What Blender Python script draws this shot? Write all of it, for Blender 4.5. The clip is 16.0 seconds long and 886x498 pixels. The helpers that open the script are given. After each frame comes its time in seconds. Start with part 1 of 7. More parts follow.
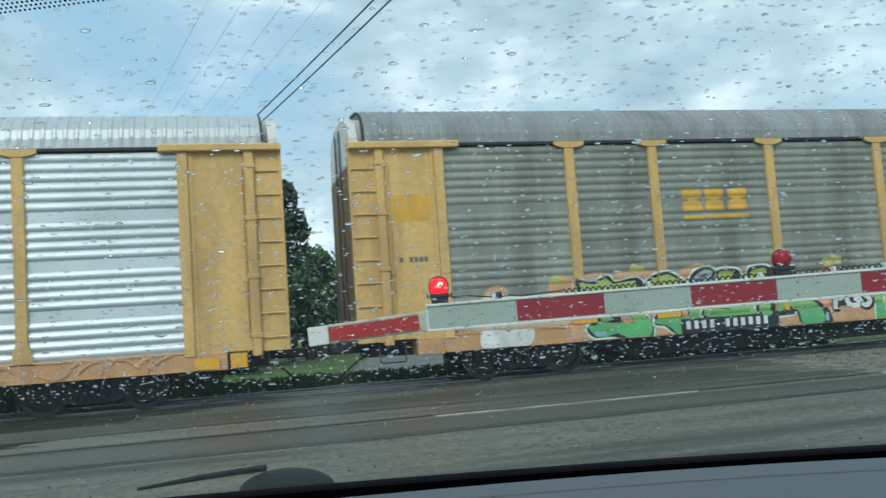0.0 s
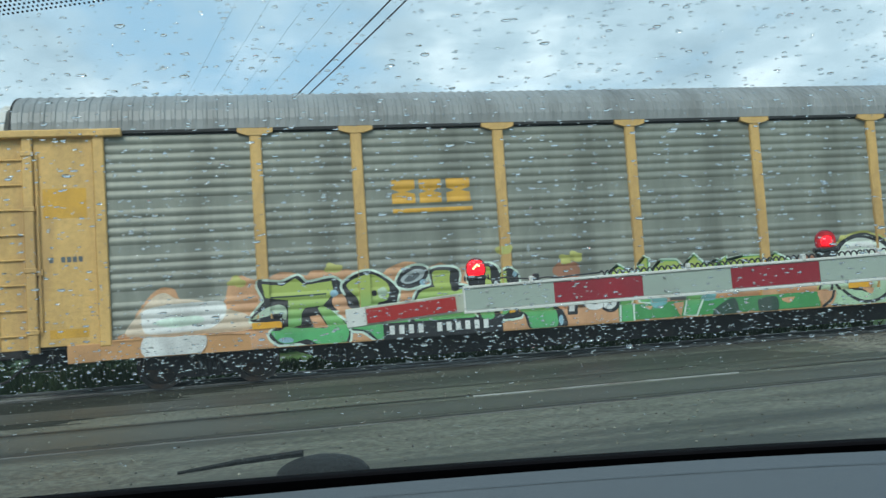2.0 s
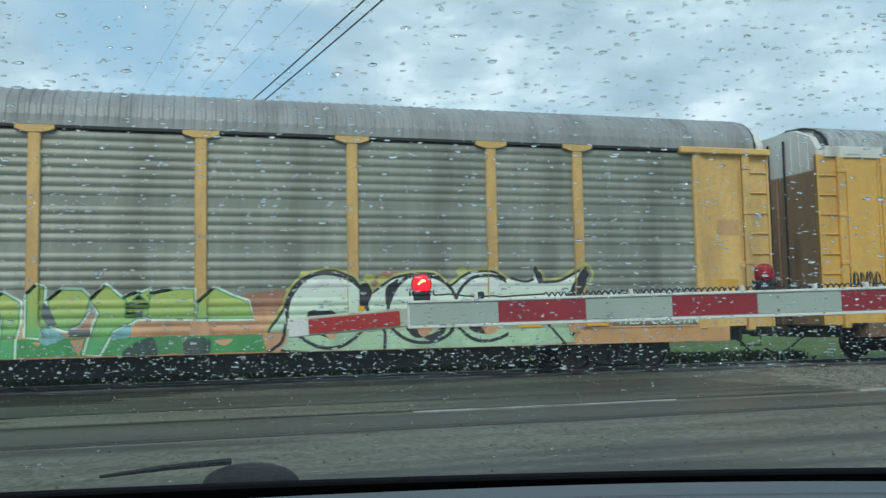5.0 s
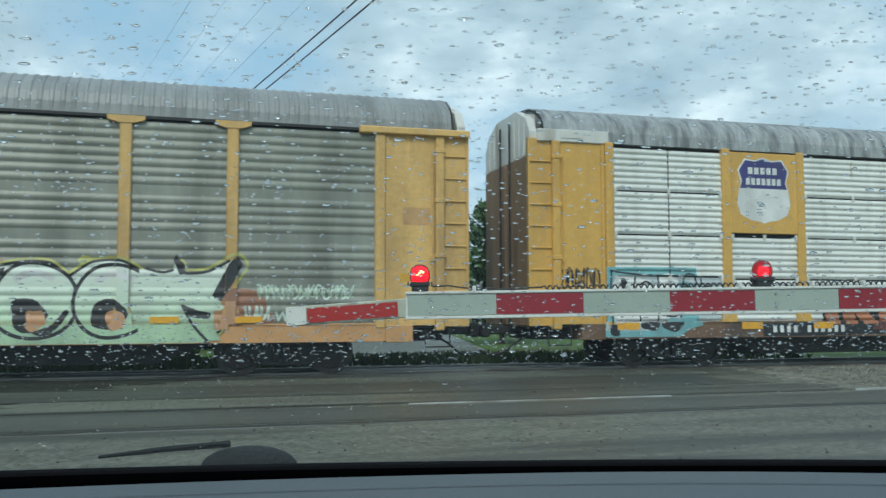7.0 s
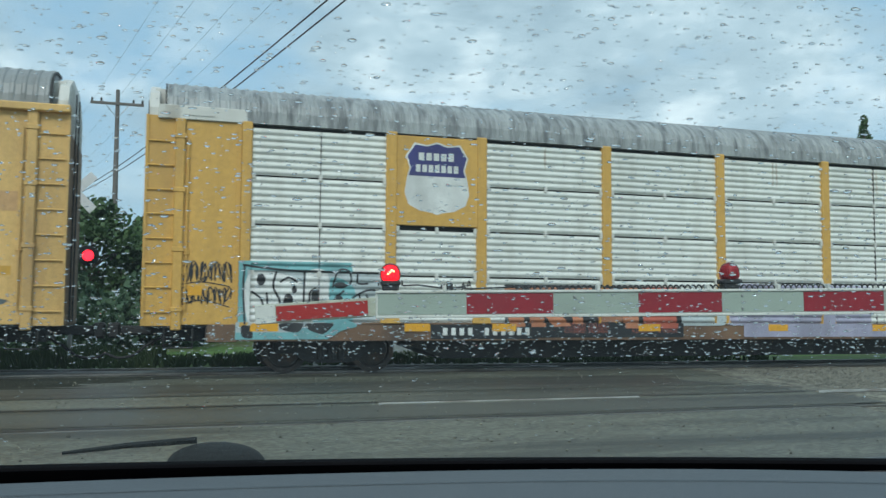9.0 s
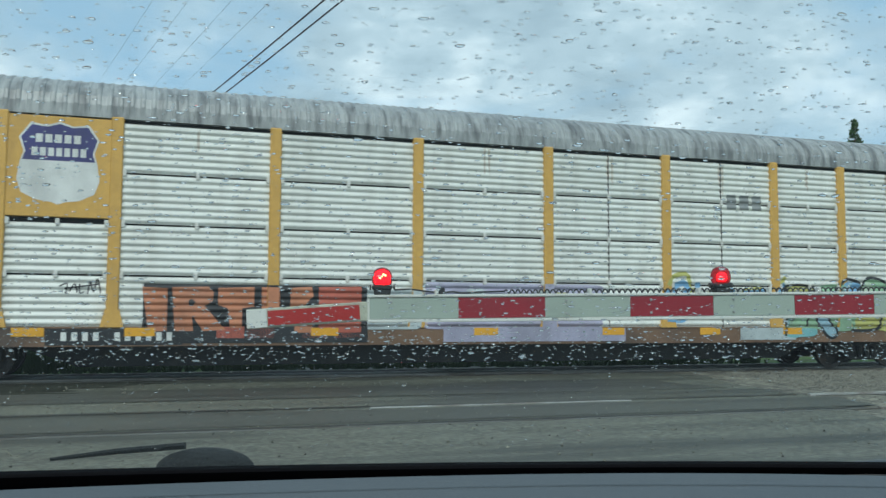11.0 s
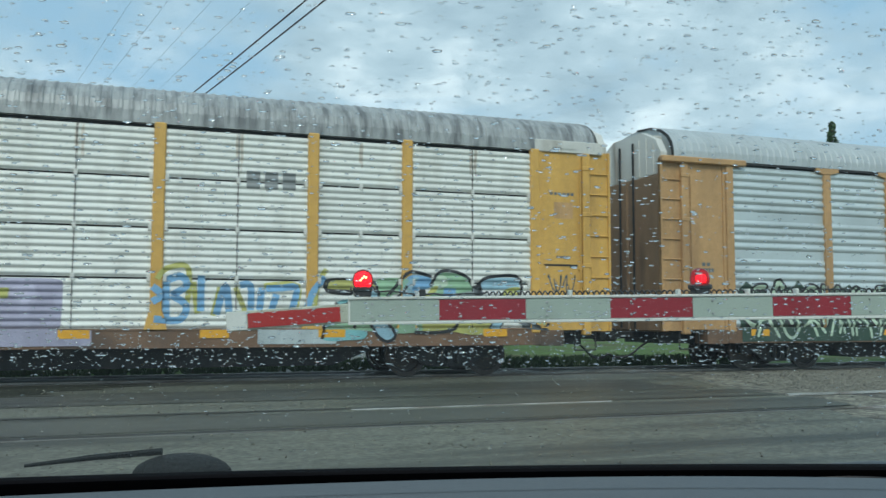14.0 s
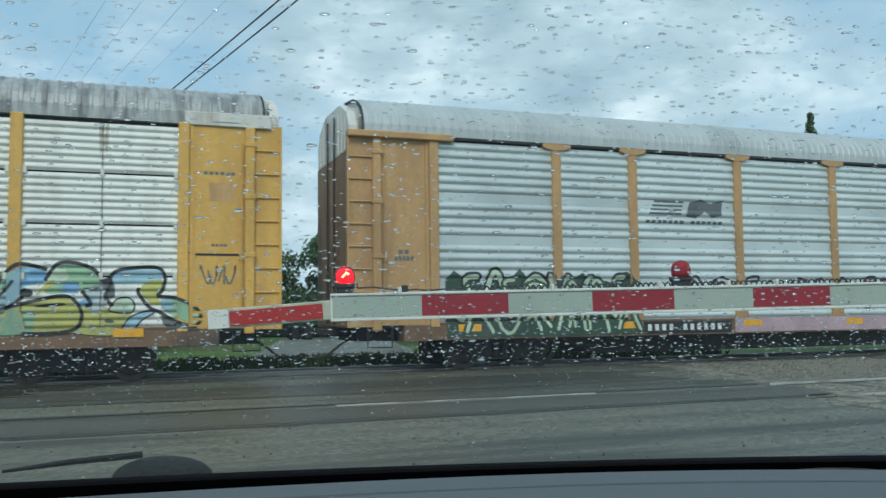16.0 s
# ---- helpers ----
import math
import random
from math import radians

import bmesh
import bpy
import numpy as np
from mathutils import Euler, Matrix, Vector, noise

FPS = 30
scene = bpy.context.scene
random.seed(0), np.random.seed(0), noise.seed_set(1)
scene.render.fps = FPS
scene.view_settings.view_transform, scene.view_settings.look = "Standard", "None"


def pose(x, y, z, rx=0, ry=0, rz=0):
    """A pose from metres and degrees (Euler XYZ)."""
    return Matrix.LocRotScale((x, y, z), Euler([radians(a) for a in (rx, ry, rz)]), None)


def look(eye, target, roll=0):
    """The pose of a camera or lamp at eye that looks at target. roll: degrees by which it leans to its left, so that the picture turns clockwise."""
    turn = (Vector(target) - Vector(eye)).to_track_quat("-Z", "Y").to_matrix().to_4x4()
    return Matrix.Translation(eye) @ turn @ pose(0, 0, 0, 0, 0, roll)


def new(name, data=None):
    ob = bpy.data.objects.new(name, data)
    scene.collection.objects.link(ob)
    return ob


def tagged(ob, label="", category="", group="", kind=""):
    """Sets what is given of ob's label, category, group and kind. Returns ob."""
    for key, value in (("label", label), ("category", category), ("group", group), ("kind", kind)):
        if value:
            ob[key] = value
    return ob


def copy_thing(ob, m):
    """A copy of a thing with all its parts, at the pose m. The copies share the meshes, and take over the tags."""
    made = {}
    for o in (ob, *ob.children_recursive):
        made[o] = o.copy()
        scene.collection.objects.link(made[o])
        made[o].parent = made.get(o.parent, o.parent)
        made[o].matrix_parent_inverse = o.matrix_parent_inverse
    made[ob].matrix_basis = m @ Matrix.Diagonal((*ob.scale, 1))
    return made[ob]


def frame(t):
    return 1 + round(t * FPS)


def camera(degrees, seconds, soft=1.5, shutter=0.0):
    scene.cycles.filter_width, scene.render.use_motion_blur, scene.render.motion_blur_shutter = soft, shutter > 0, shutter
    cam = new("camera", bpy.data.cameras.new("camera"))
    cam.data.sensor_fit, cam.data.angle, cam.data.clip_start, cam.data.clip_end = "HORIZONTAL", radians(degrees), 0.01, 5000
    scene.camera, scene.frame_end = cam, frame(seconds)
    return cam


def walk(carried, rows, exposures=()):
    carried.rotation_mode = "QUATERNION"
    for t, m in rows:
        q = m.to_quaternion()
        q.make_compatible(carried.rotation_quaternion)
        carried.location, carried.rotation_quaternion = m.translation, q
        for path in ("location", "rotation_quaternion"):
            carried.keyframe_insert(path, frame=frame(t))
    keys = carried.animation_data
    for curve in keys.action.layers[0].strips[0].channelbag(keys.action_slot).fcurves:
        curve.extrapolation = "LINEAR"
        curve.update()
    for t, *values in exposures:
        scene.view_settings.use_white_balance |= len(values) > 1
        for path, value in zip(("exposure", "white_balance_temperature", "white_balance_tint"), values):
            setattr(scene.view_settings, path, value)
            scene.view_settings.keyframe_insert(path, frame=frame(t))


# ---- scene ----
from mathutils.geometry import tessellate_polygon

cam = camera(53.34, 16.0, 1.45, 0.25)
# The eye stands about 1.42 m over the road; the train runs along x, 16.85 m ahead.
EYE = 1.42
PATH = (
    (0, -0.0134, 0.0018, -14.689, 4.752, 3.892),
    (0.5, -0.0058, 0.0105, -15.816, 3.664, 2.774),
    (1, -0.0081, 0.0072, -16.272, 3.149, 2.197),
    (1.5, -0.0063, 0.0103, -15.073, 3.467, 3.120),
    (2, -0.0088, 0.0104, -12.147, 3.621, 3.813),
    (2.5, -0.0012, 0.0125, -12.029, 3.387, 3.046),
    (3, -0.0022, 0.0112, -13.362, 3.708, 2.669),
    (3.5, -0.0011, 0.0129, -14.523, 4.047, 1.846),
    (4, -0.0007, 0.0101, -15.174, 4.270, 1.355),
    (6.5, -0.0005, 0.0068, -15.515, 4.577, 0.690),
    (7, -0.0051, 0.0008, -15.637, 4.029, 0.113),
    (7.5, -0.0064, 0.0013, -16.334, 4.401, -0.582),
    (8, -0.0035, -0.0003, -16.813, 4.376, -0.586),
    (8.5, -0.0044, -0.0035, -17.288, 4.035, -0.441),
    (9, -0.0047, -0.0027, -17.531, 4.041, -0.367),
    (9.5, -0.0037, -0.0023, -17.781, 4.114, -0.323),
    (12, -0.0013, -0.0014, -18.114, 4.403, -0.313),
    (12.5, -0.0020, -0.0006, -18.178, 4.475, -0.432),
    (13, -0.0017, -0.0013, -18.272, 4.519, -0.396),
    (13.5, 0.0014, 0.0008, -18.655, 4.423, -0.269),
    (14, 0.0017, 0.0011, -19.223, 4.389, -0.136),
    (14.5, 0.0019, 0.0014, -19.563, 4.402, -0.126),
    (15, 0.0031, 0.0017, -19.615, 4.434, 0.022),
    (15.5, 0.0063, 0.0043, -19.811, 4.192, 0.473),
    (16, 0.0058, 0.0058, -20.343, 4.014, 0.617),
)
# how far the train has gone by each second
TRAIN = (
    (0, -16.270),
    (0.5, -14.444),
    (1, -12.658),
    (1.5, -10.903),
    (2, -9.160),
    (2.5, -7.397),
    (3, -5.629),
    (3.5, -3.856),
    (4, -2.099),
    (6.5, 6.651),
    (7, 8.401),
    (7.5, 10.150),
    (8, 11.896),
    (8.5, 13.624),
    (9, 15.336),
    (9.5, 17.048),
    (12, 25.665),
    (12.5, 27.384),
    (13, 29.098),
    (13.5, 30.805),
    (14, 32.507),
    (14.5, 34.206),
    (15, 35.902),
    (15.5, 37.596),
    (16, 39.290),
)


def view(dx, dz, yaw, pitch, roll):
    return pose(dx, 0, EYE + dz, 90 + pitch, 0, yaw) @ pose(0, 0, 0, 0, 0, -roll)


walk(cam, [(t, view(dx, dz, yaw, pitch, roll)) for t, dx, dz, yaw, pitch, roll in PATH],
     ((0.0, 0.36), (3.0, 0.36), (4.0, 0.27), (6.5, 0.26), (9.0, 0.22), (16.0, 0.22)))

# ---- sky, sun ----
SUN_EL, SUN_AZ = 42.0, 205.0          # behind the eye, to its left
world = bpy.data.worlds.new("sky")
scene.world = world
world.use_nodes = True
wn, wl = world.node_tree.nodes, world.node_tree.links
wn.clear()


def wnode(kind, **values):
    n = wn.new(kind)
    for k, v in values.items():
        n.inputs[k].default_value = v
    return n


sky = wn.new("ShaderNodeTexSky")
sky.sky_type, sky.sun_disc = "NISHITA", False
sky.sun_elevation, sky.sun_rotation = radians(SUN_EL), radians(SUN_AZ)
coord = wn.new("ShaderNodeTexCoord")
flat = wn.new("ShaderNodeMapping")
flat.inputs["Scale"].default_value = (1.0, 1.0, 2.2)
flat.inputs["Location"].default_value = (0.35, 0.1, 0.0)
wl.new(coord.outputs["Generated"], flat.inputs["Vector"])
big = wnode("ShaderNodeTexNoise", Scale=2.6, Detail=8.0, Roughness=0.55, Distortion=0.3)
fine = wnode("ShaderNodeTexNoise", Scale=5.5, Detail=9.0, Roughness=0.6)
wl.new(flat.outputs[0], big.inputs["Vector"])
wl.new(flat.outputs[0], fine.inputs["Vector"])
cover = wn.new("ShaderNodeValToRGB")
cover.color_ramp.elements[0].position, cover.color_ramp.elements[1].position = 0.385, 0.54
wl.new(big.outputs["Fac"], cover.inputs[0])
grey = wn.new("ShaderNodeValToRGB")
el = grey.color_ramp.elements
el[0].position, el[0].color = 0.34, (0.32, 0.455, 0.55, 1)
el[1].position, el[1].color = 0.63, (0.73, 0.87, 0.94, 1)
mid = grey.color_ramp.elements.new(0.5)
mid.color = (0.46, 0.615, 0.71, 1)
wl.new(fine.outputs["Fac"], grey.inputs[0])
blue = wn.new("ShaderNodeMix")
blue.data_type = "RGBA"
blue.inputs["Factor"].default_value = 0.75
lift = wn.new("ShaderNodeVectorMath")
lift.operation = "SCALE"
lift.inputs["Scale"].default_value = 0.085
wl.new(sky.outputs[0], lift.inputs[0])
wl.new(lift.outputs[0], blue.inputs["A"])
blue.inputs["B"].default_value = (0.34, 0.57, 0.75, 1)
mix = wn.new("ShaderNodeMix")
mix.data_type = "RGBA"
wl.new(cover.outputs[0], mix.inputs["Factor"])
wl.new(blue.outputs["Result"], mix.inputs["A"])
wl.new(grey.outputs[0], mix.inputs["B"])
back = wnode("ShaderNodeBackground", Strength=1.0)
wl.new(mix.outputs["Result"], back.inputs["Color"])
wl.new(back.outputs[0], wn.new("ShaderNodeOutputWorld").inputs["Surface"])

sun = new("sun", bpy.data.lights.new("sun", "SUN"))
sun.data.energy, sun.data.angle, sun.data.color = 1.5, radians(25), (1.0, 0.985, 0.91)
sun.matrix_world = look((0, 0, 50), Vector((0, 0, 50)) - Vector((math.sin(radians(SUN_AZ)) * math.cos(radians(SUN_EL)), math.cos(radians(SUN_AZ)) * math.cos(radians(SUN_EL)), math.sin(radians(SUN_EL)))))


# ---- materials ----
def mat(name, colour, rough=0.6, metal=0.0, var=0.25, scale=3.0, stretch=(1, 1, 1), grime=None, grime_at=(0.5, 0.7), bump=0.15, bump_scale=40.0, each=0.0, emit=0.0, coat=0.0, grainy=0.5):
    """Colour with broad patches, fine grain, grime of a shape of its own, and relief."""
    m = bpy.data.materials.new(name)
    m.use_nodes = True
    n, l = m.node_tree.nodes, m.node_tree.links
    b = n["Principled BSDF"]
    tc = n.new("ShaderNodeTexCoord")
    mp = n.new("ShaderNodeMapping")
    mp.inputs["Scale"].default_value = stretch
    l.new(tc.outputs["Object"], mp.inputs[0])
    broad, grain = n.new("ShaderNodeTexNoise"), n.new("ShaderNodeTexNoise")
    for t, sc, de in ((broad, scale, 5.0), (grain, bump_scale, 6.0)):
        t.inputs["Scale"].default_value, t.inputs["Detail"].default_value, t.inputs["Roughness"].default_value = sc, de, 0.62
    l.new(mp.outputs[0], broad.inputs["Vector"])
    l.new(tc.outputs["Object"], grain.inputs["Vector"])
    col = n.new("ShaderNodeMix")
    col.data_type = "RGBA"
    col.inputs["A"].default_value = [c * (1 - var) for c in colour] + [1]
    col.inputs["B"].default_value = [min(1, c * (1 + var)) for c in colour] + [1]
    ad = n.new("ShaderNodeMath")
    ad.operation = "MULTIPLY_ADD"
    l.new(grain.outputs["Fac"], ad.inputs[0])
    ad.inputs[1].default_value = grainy
    sb = n.new("ShaderNodeMath")
    sb.operation = "MULTIPLY_ADD"
    l.new(broad.outputs["Fac"], sb.inputs[0])
    sb.inputs[1].default_value, sb.inputs[2].default_value = 1.6, -0.3 - grainy / 2
    l.new(sb.outputs[0], ad.inputs[2])
    cl = n.new("ShaderNodeClamp")
    l.new(ad.outputs[0], cl.inputs[0])
    l.new(cl.outputs[0], col.inputs["Factor"])
    out = col.outputs["Result"]
    if grime:
        g = n.new("ShaderNodeTexNoise")
        g.inputs["Scale"].default_value, g.inputs["Detail"].default_value = scale * 0.7, 8.0
        off = n.new("ShaderNodeVectorMath")
        off.inputs[1].default_value = (7.3, 1.9, 4.4)
        l.new(mp.outputs[0], off.inputs[0])
        l.new(off.outputs[0], g.inputs["Vector"])
        r = n.new("ShaderNodeMapRange")
        r.inputs["From Min"].default_value, r.inputs["From Max"].default_value = grime_at
        l.new(g.outputs["Fac"], r.inputs["Value"])
        gm = n.new("ShaderNodeMix")
        gm.data_type = "RGBA"
        l.new(r.outputs[0], gm.inputs["Factor"])
        l.new(out, gm.inputs["A"])
        gm.inputs["B"].default_value = (*grime, 1)
        out = gm.outputs["Result"]
    if each:
        info = n.new("ShaderNodeObjectInfo")
        hs = n.new("ShaderNodeHueSaturation")
        r = n.new("ShaderNodeMapRange")
        r.inputs["To Min"].default_value, r.inputs["To Max"].default_value = 1 - each, 1 + each
        l.new(info.outputs["Random"], r.inputs["Value"])
        l.new(r.outputs[0], hs.inputs["Value"])
        l.new(out, hs.inputs["Color"])
        out = hs.outputs["Color"]
    l.new(out, b.inputs["Base Color"])
    rr = n.new("ShaderNodeMapRange")
    rr.inputs["To Min"].default_value, rr.inputs["To Max"].default_value = max(0, rough - 0.12), min(1, rough + 0.12)
    l.new(broad.outputs["Fac"], rr.inputs["Value"])
    l.new(rr.outputs[0], b.inputs["Roughness"])
    b.inputs["Metallic"].default_value = metal
    b.inputs["Coat Weight"].default_value = coat
    if bump:
        bp = n.new("ShaderNodeBump")
        bp.inputs["Strength"].default_value, bp.inputs["Distance"].default_value = bump, 0.01
        l.new(grain.outputs["Fac"], bp.inputs["Height"])
        l.new(bp.outputs[0], b.inputs["Normal"])
    if emit:
        b.inputs["Emission Color"].default_value = (*colour, 1)
        b.inputs["Emission Strength"].default_value = emit
    return m


STREAK = (1.0, 1.0, 0.22)
M_CSX_PANEL = mat("weathered_grey_steel", (0.245, 0.26, 0.222), 0.5, 0.2, 0.4, 1.6, STREAK, (0.12, 0.125, 0.105), (0.48, 0.76), 0.1, 60, 0.08)
M_UP_PANEL = mat("white_galvanised_steel", (0.73, 0.75, 0.71), 0.5, 0.15, 0.17, 1.5, STREAK, (0.44, 0.44, 0.40), (0.53, 0.8), 0.1, 60, 0.04)
M_NS_PANEL = mat("dull_galvanised_steel", (0.57, 0.64, 0.65), 0.36, 0.35, 0.14, 1.2, (0.6, 1, 0.5), (0.36, 0.40, 0.41), (0.5, 0.8), 0.1, 60, 0.05)
M_SILVER = mat("bright_galvanised_steel", (0.62, 0.69, 0.72), 0.38, 0.3, 0.16, 1.2, (0.6, 1, 0.5), (0.4, 0.45, 0.47), (0.5, 0.8), 0.1, 60, 0.05)
M_TAN = mat("faded_yellow_paint", (0.62, 0.39, 0.135), 0.5, 0.0, 0.26, 1.8, STREAK, (0.33, 0.20, 0.09), (0.52, 0.78), 0.15, 14, 0.05, grainy=1.2)
M_YELLOW = mat("rail_yellow_paint", (0.62, 0.36, 0.085), 0.48, 0.0, 0.22, 1.7, STREAK, (0.36, 0.22, 0.08), (0.55, 0.82), 0.15, 14, 0.04, grainy=1.2)
M_ORANGE_TAN = mat("brownish_yellow_paint", (0.48, 0.285, 0.125), 0.5, 0.0, 0.26, 1.8, STREAK, (0.27, 0.16, 0.08), (0.52, 0.78), 0.15, 14, 0.05, grainy=1.2)
M_ROOF = mat("weathered_roof_steel", (0.27, 0.285, 0.285), 0.55, 0.2, 0.2, 2.2, (1, 0.3, 0.3), (0.16, 0.165, 0.16), (0.5, 0.75), 0.15, 30)
M_ROOF_PALE = mat("streaked_pale_roof_steel", (0.35, 0.37, 0.37), 0.5, 0.2, 0.35, 3.4, (2.6, 0.6, 0.5), (0.16, 0.17, 0.175), (0.46, 0.66), 0.15, 30)
M_ROOF_SILVER = mat("silver_roof_steel", (0.46, 0.50, 0.51), 0.45, 0.3, 0.14, 1.8, (1, 0.3, 0.3), (0.3, 0.33, 0.33), (0.55, 0.8), 0.15, 30)
M_WHITE_STEEL = mat("dirty_white_steel", (0.62, 0.62, 0.58), 0.5, 0.1, 0.12, 2.5, STREAK, (0.26, 0.22, 0.17), (0.55, 0.75), 0.12, 50)
M_BROWN_END = mat("rusty_brown_end_steel", (0.25, 0.16, 0.092), 0.7, 0.0, 0.3, 2.0, STREAK, (0.11, 0.08, 0.055), (0.5, 0.7), 0.2, 40)
M_BROWN_SILL = mat("brown_dirty_sill_paint", (0.17, 0.10, 0.06), 0.6, 0.0, 0.35, 1.2, (1, 1, 1), (0.06, 0.05, 0.045), (0.5, 0.7), 0.2, 30)
M_TAN_SILL = mat("orange_tan_sill_paint", (0.52, 0.28, 0.12), 0.55, 0.0, 0.2, 1.3, (1, 1, 1), (0.22, 0.12, 0.07), (0.58, 0.8), 0.15, 30)
M_BLACK = mat("black_underframe_paint", (0.018, 0.019, 0.02), 0.55, 0.0, 0.4, 3.0, (1, 1, 1), (0.05, 0.042, 0.035), (0.55, 0.8), 0.2, 30)
M_WHEEL = mat("worn_wheel_steel", (0.05, 0.045, 0.042), 0.45, 0.6, 0.35, 6.0, (1, 1, 1), (0.09, 0.06, 0.045), (0.5, 0.75), 0.15, 30)
M_DARK_SEAM = mat("dark_rubber_seal", (0.02, 0.021, 0.022), 0.7, 0.0, 0.2, 5.0)
M_RAIL = mat("rail_steel", (0.5, 0.5, 0.48), 0.38, 0.6, 0.25, 4.0, (0.3, 1, 1), (0.13, 0.08, 0.05), (0.5, 0.7), 0.1, 30)
M_GATE_WHITE = mat("white_reflective_sheet", (0.32, 0.385, 0.335), 0.35, 0.0, 0.05, 6.0, (1, 1, 1), (0.27, 0.32, 0.28), (0.55, 0.8), 0.05, 120, 0.03)
M_GATE_RED = mat("red_reflective_sheet", (0.26, 0.014, 0.025), 0.35, 0.0, 0.12, 6.0, (1, 1, 1), (0.22, 0.02, 0.03), (0.5, 0.8), 0.05, 120, 0.05)
M_GATE_TIP_RED = mat("bright_red_reflective_sheet", (0.37, 0.020, 0.017), 0.35, 0.0, 0.1, 6.0, (1, 1, 1), (0.3, 0.03, 0.03), (0.5, 0.8), 0.05, 120)
M_GATE_EDGE = mat("white_gate_paint", (0.62, 0.64, 0.60), 0.45, 0.0, 0.08, 8.0, (1, 1, 1), (0.40, 0.38, 0.33), (0.6, 0.8), 0.08, 90)
M_GATE_TIP = mat("worn_pale_gate_paint", (0.42, 0.45, 0.36), 0.5, 0.0, 0.2, 14.0, (1, 1, 1), (0.26, 0.27, 0.22), (0.5, 0.7), 0.15, 90)
M_PLASTIC = mat("black_plastic", (0.02, 0.021, 0.023), 0.4, 0.0, 0.2, 10.0)
M_ALU = mat("grey_aluminium", (0.35, 0.36, 0.36), 0.4, 0.7, 0.15, 8.0)
M_GLOW = mat("red_led_glow", (1.0, 0.01, 0.02), 0.4, emit=5.0, bump=0)
M_LED = mat("hot_led_glow", (1.0, 0.35, 0.12), 0.4, emit=9.0, bump=0)
M_RED_DARK = mat("unlit_red_reflector", (0.34, 0.05, 0.07), 0.3, 0.0, 0.2, 30.0, bump=0)
M_BARK = mat("tree_bark", (0.09, 0.07, 0.05), 0.9, 0.0, 0.3, 5.0, (1, 1, 0.3), bump=0.5, bump_scale=15)
M_POLE = mat("weathered_pole_wood", (0.16, 0.15, 0.14), 0.85, 0.0, 0.25, 4.0, (1, 1, 0.15), bump=0.4, bump_scale=20)
M_WIRE = mat("black_cable", (0.03, 0.032, 0.035), 0.6, bump=0)
M_SIGN_WHITE = mat("white_sign_sheet", (0.7, 0.72, 0.72), 0.4, 0.0, 0.06, 5.0)
M_REFLECTOR = mat("yellow_reflector_sheet", (0.72, 0.36, 0.03), 0.35, 0.0, 0.12, 8.0, (1, 1, 1), (0.4, 0.22, 0.05), (0.6, 0.85))
M_DASH = mat("grey_dashboard_vinyl", (0.060, 0.073, 0.083), 0.5, 0.0, 0.10, 3.0, bump=0.12, bump_scale=350)
M_FRIT = mat("black_ceramic_band", (0.006, 0.006, 0.007), 0.35, 0.0, 0.1, 6.0, bump=0)
M_FRIT.node_tree.nodes["Principled BSDF"].inputs["Specular IOR Level"].default_value = 0.0
M_CAP = mat("dark_grey_wiper_plastic", (0.011, 0.014, 0.015), 0.75, 0.0, 0.5, 60.0, (1, 0.2, 0.2), bump=0.8, bump_scale=160)
M_CARPAINT = mat("dark_grey_car_paint", (0.04, 0.042, 0.045), 0.3, 0.2, 0.05, 3.0, bump=0, coat=0.5)


def paint(name, c, r=0.5):
    return mat(name, c, r, 0.0, 0.3, 2.2, (1, 1, 0.6), tuple(0.55 * q + 0.05 for q in c), (0.52, 0.8), bump=0.06, bump_scale=45, grainy=1.0)


P_BLACK = paint("black_spray_paint", (0.02, 0.022, 0.025))
P_GREEN = paint("green_spray_paint", (0.06, 0.27, 0.085))
P_PALE = paint("pale_green_spray_paint", (0.43, 0.55, 0.42))
P_PEACH = paint("peach_spray_paint", (0.58, 0.32, 0.17))
P_WHITE = paint("white_spray_paint", (0.66, 0.68, 0.66))
P_TEAL = paint("teal_spray_paint", (0.17, 0.40, 0.42))
P_BLUE = paint("light_blue_spray_paint", (0.26, 0.43, 0.52))
P_OLIVE = paint("olive_yellow_spray_paint", (0.42, 0.42, 0.13))
P_MINT = paint("mint_spray_paint", (0.56, 0.70, 0.60))
P_LILAC = paint("lilac_spray_paint", (0.35, 0.345, 0.455))
P_LILAC2 = paint("pale_lilac_spray_paint", (0.42, 0.41, 0.53))
P_FADED = paint("faded_blue_grey_paint", (0.40, 0.46, 0.47))
P_RED = paint("brick_red_spray_paint", (0.40, 0.10, 0.065))
P_DKGREEN = paint("dark_green_spray_paint", (0.035, 0.07, 0.05))
P_PINK = paint("dusty_pink_spray_paint", (0.42, 0.30, 0.34))
P_NAVY = paint("navy_sign_paint", (0.045, 0.045, 0.17))
P_LOGO = paint("yellow_sign_paint", (0.64, 0.35, 0.045))
P_ORANGE = paint("burnt_orange_spray_paint", (0.47, 0.19, 0.10))
P_SKY = paint("clear_blue_spray_paint", (0.17, 0.36, 0.56))
P_LEAF = paint("soft_green_spray_paint", (0.25, 0.42, 0.27))
P_DARKGREY = paint("dark_grey_stencil_paint", (0.10, 0.12, 0.13))
P_RUSTRED = paint("rusty_red_overspray", (0.32, 0.15, 0.09))


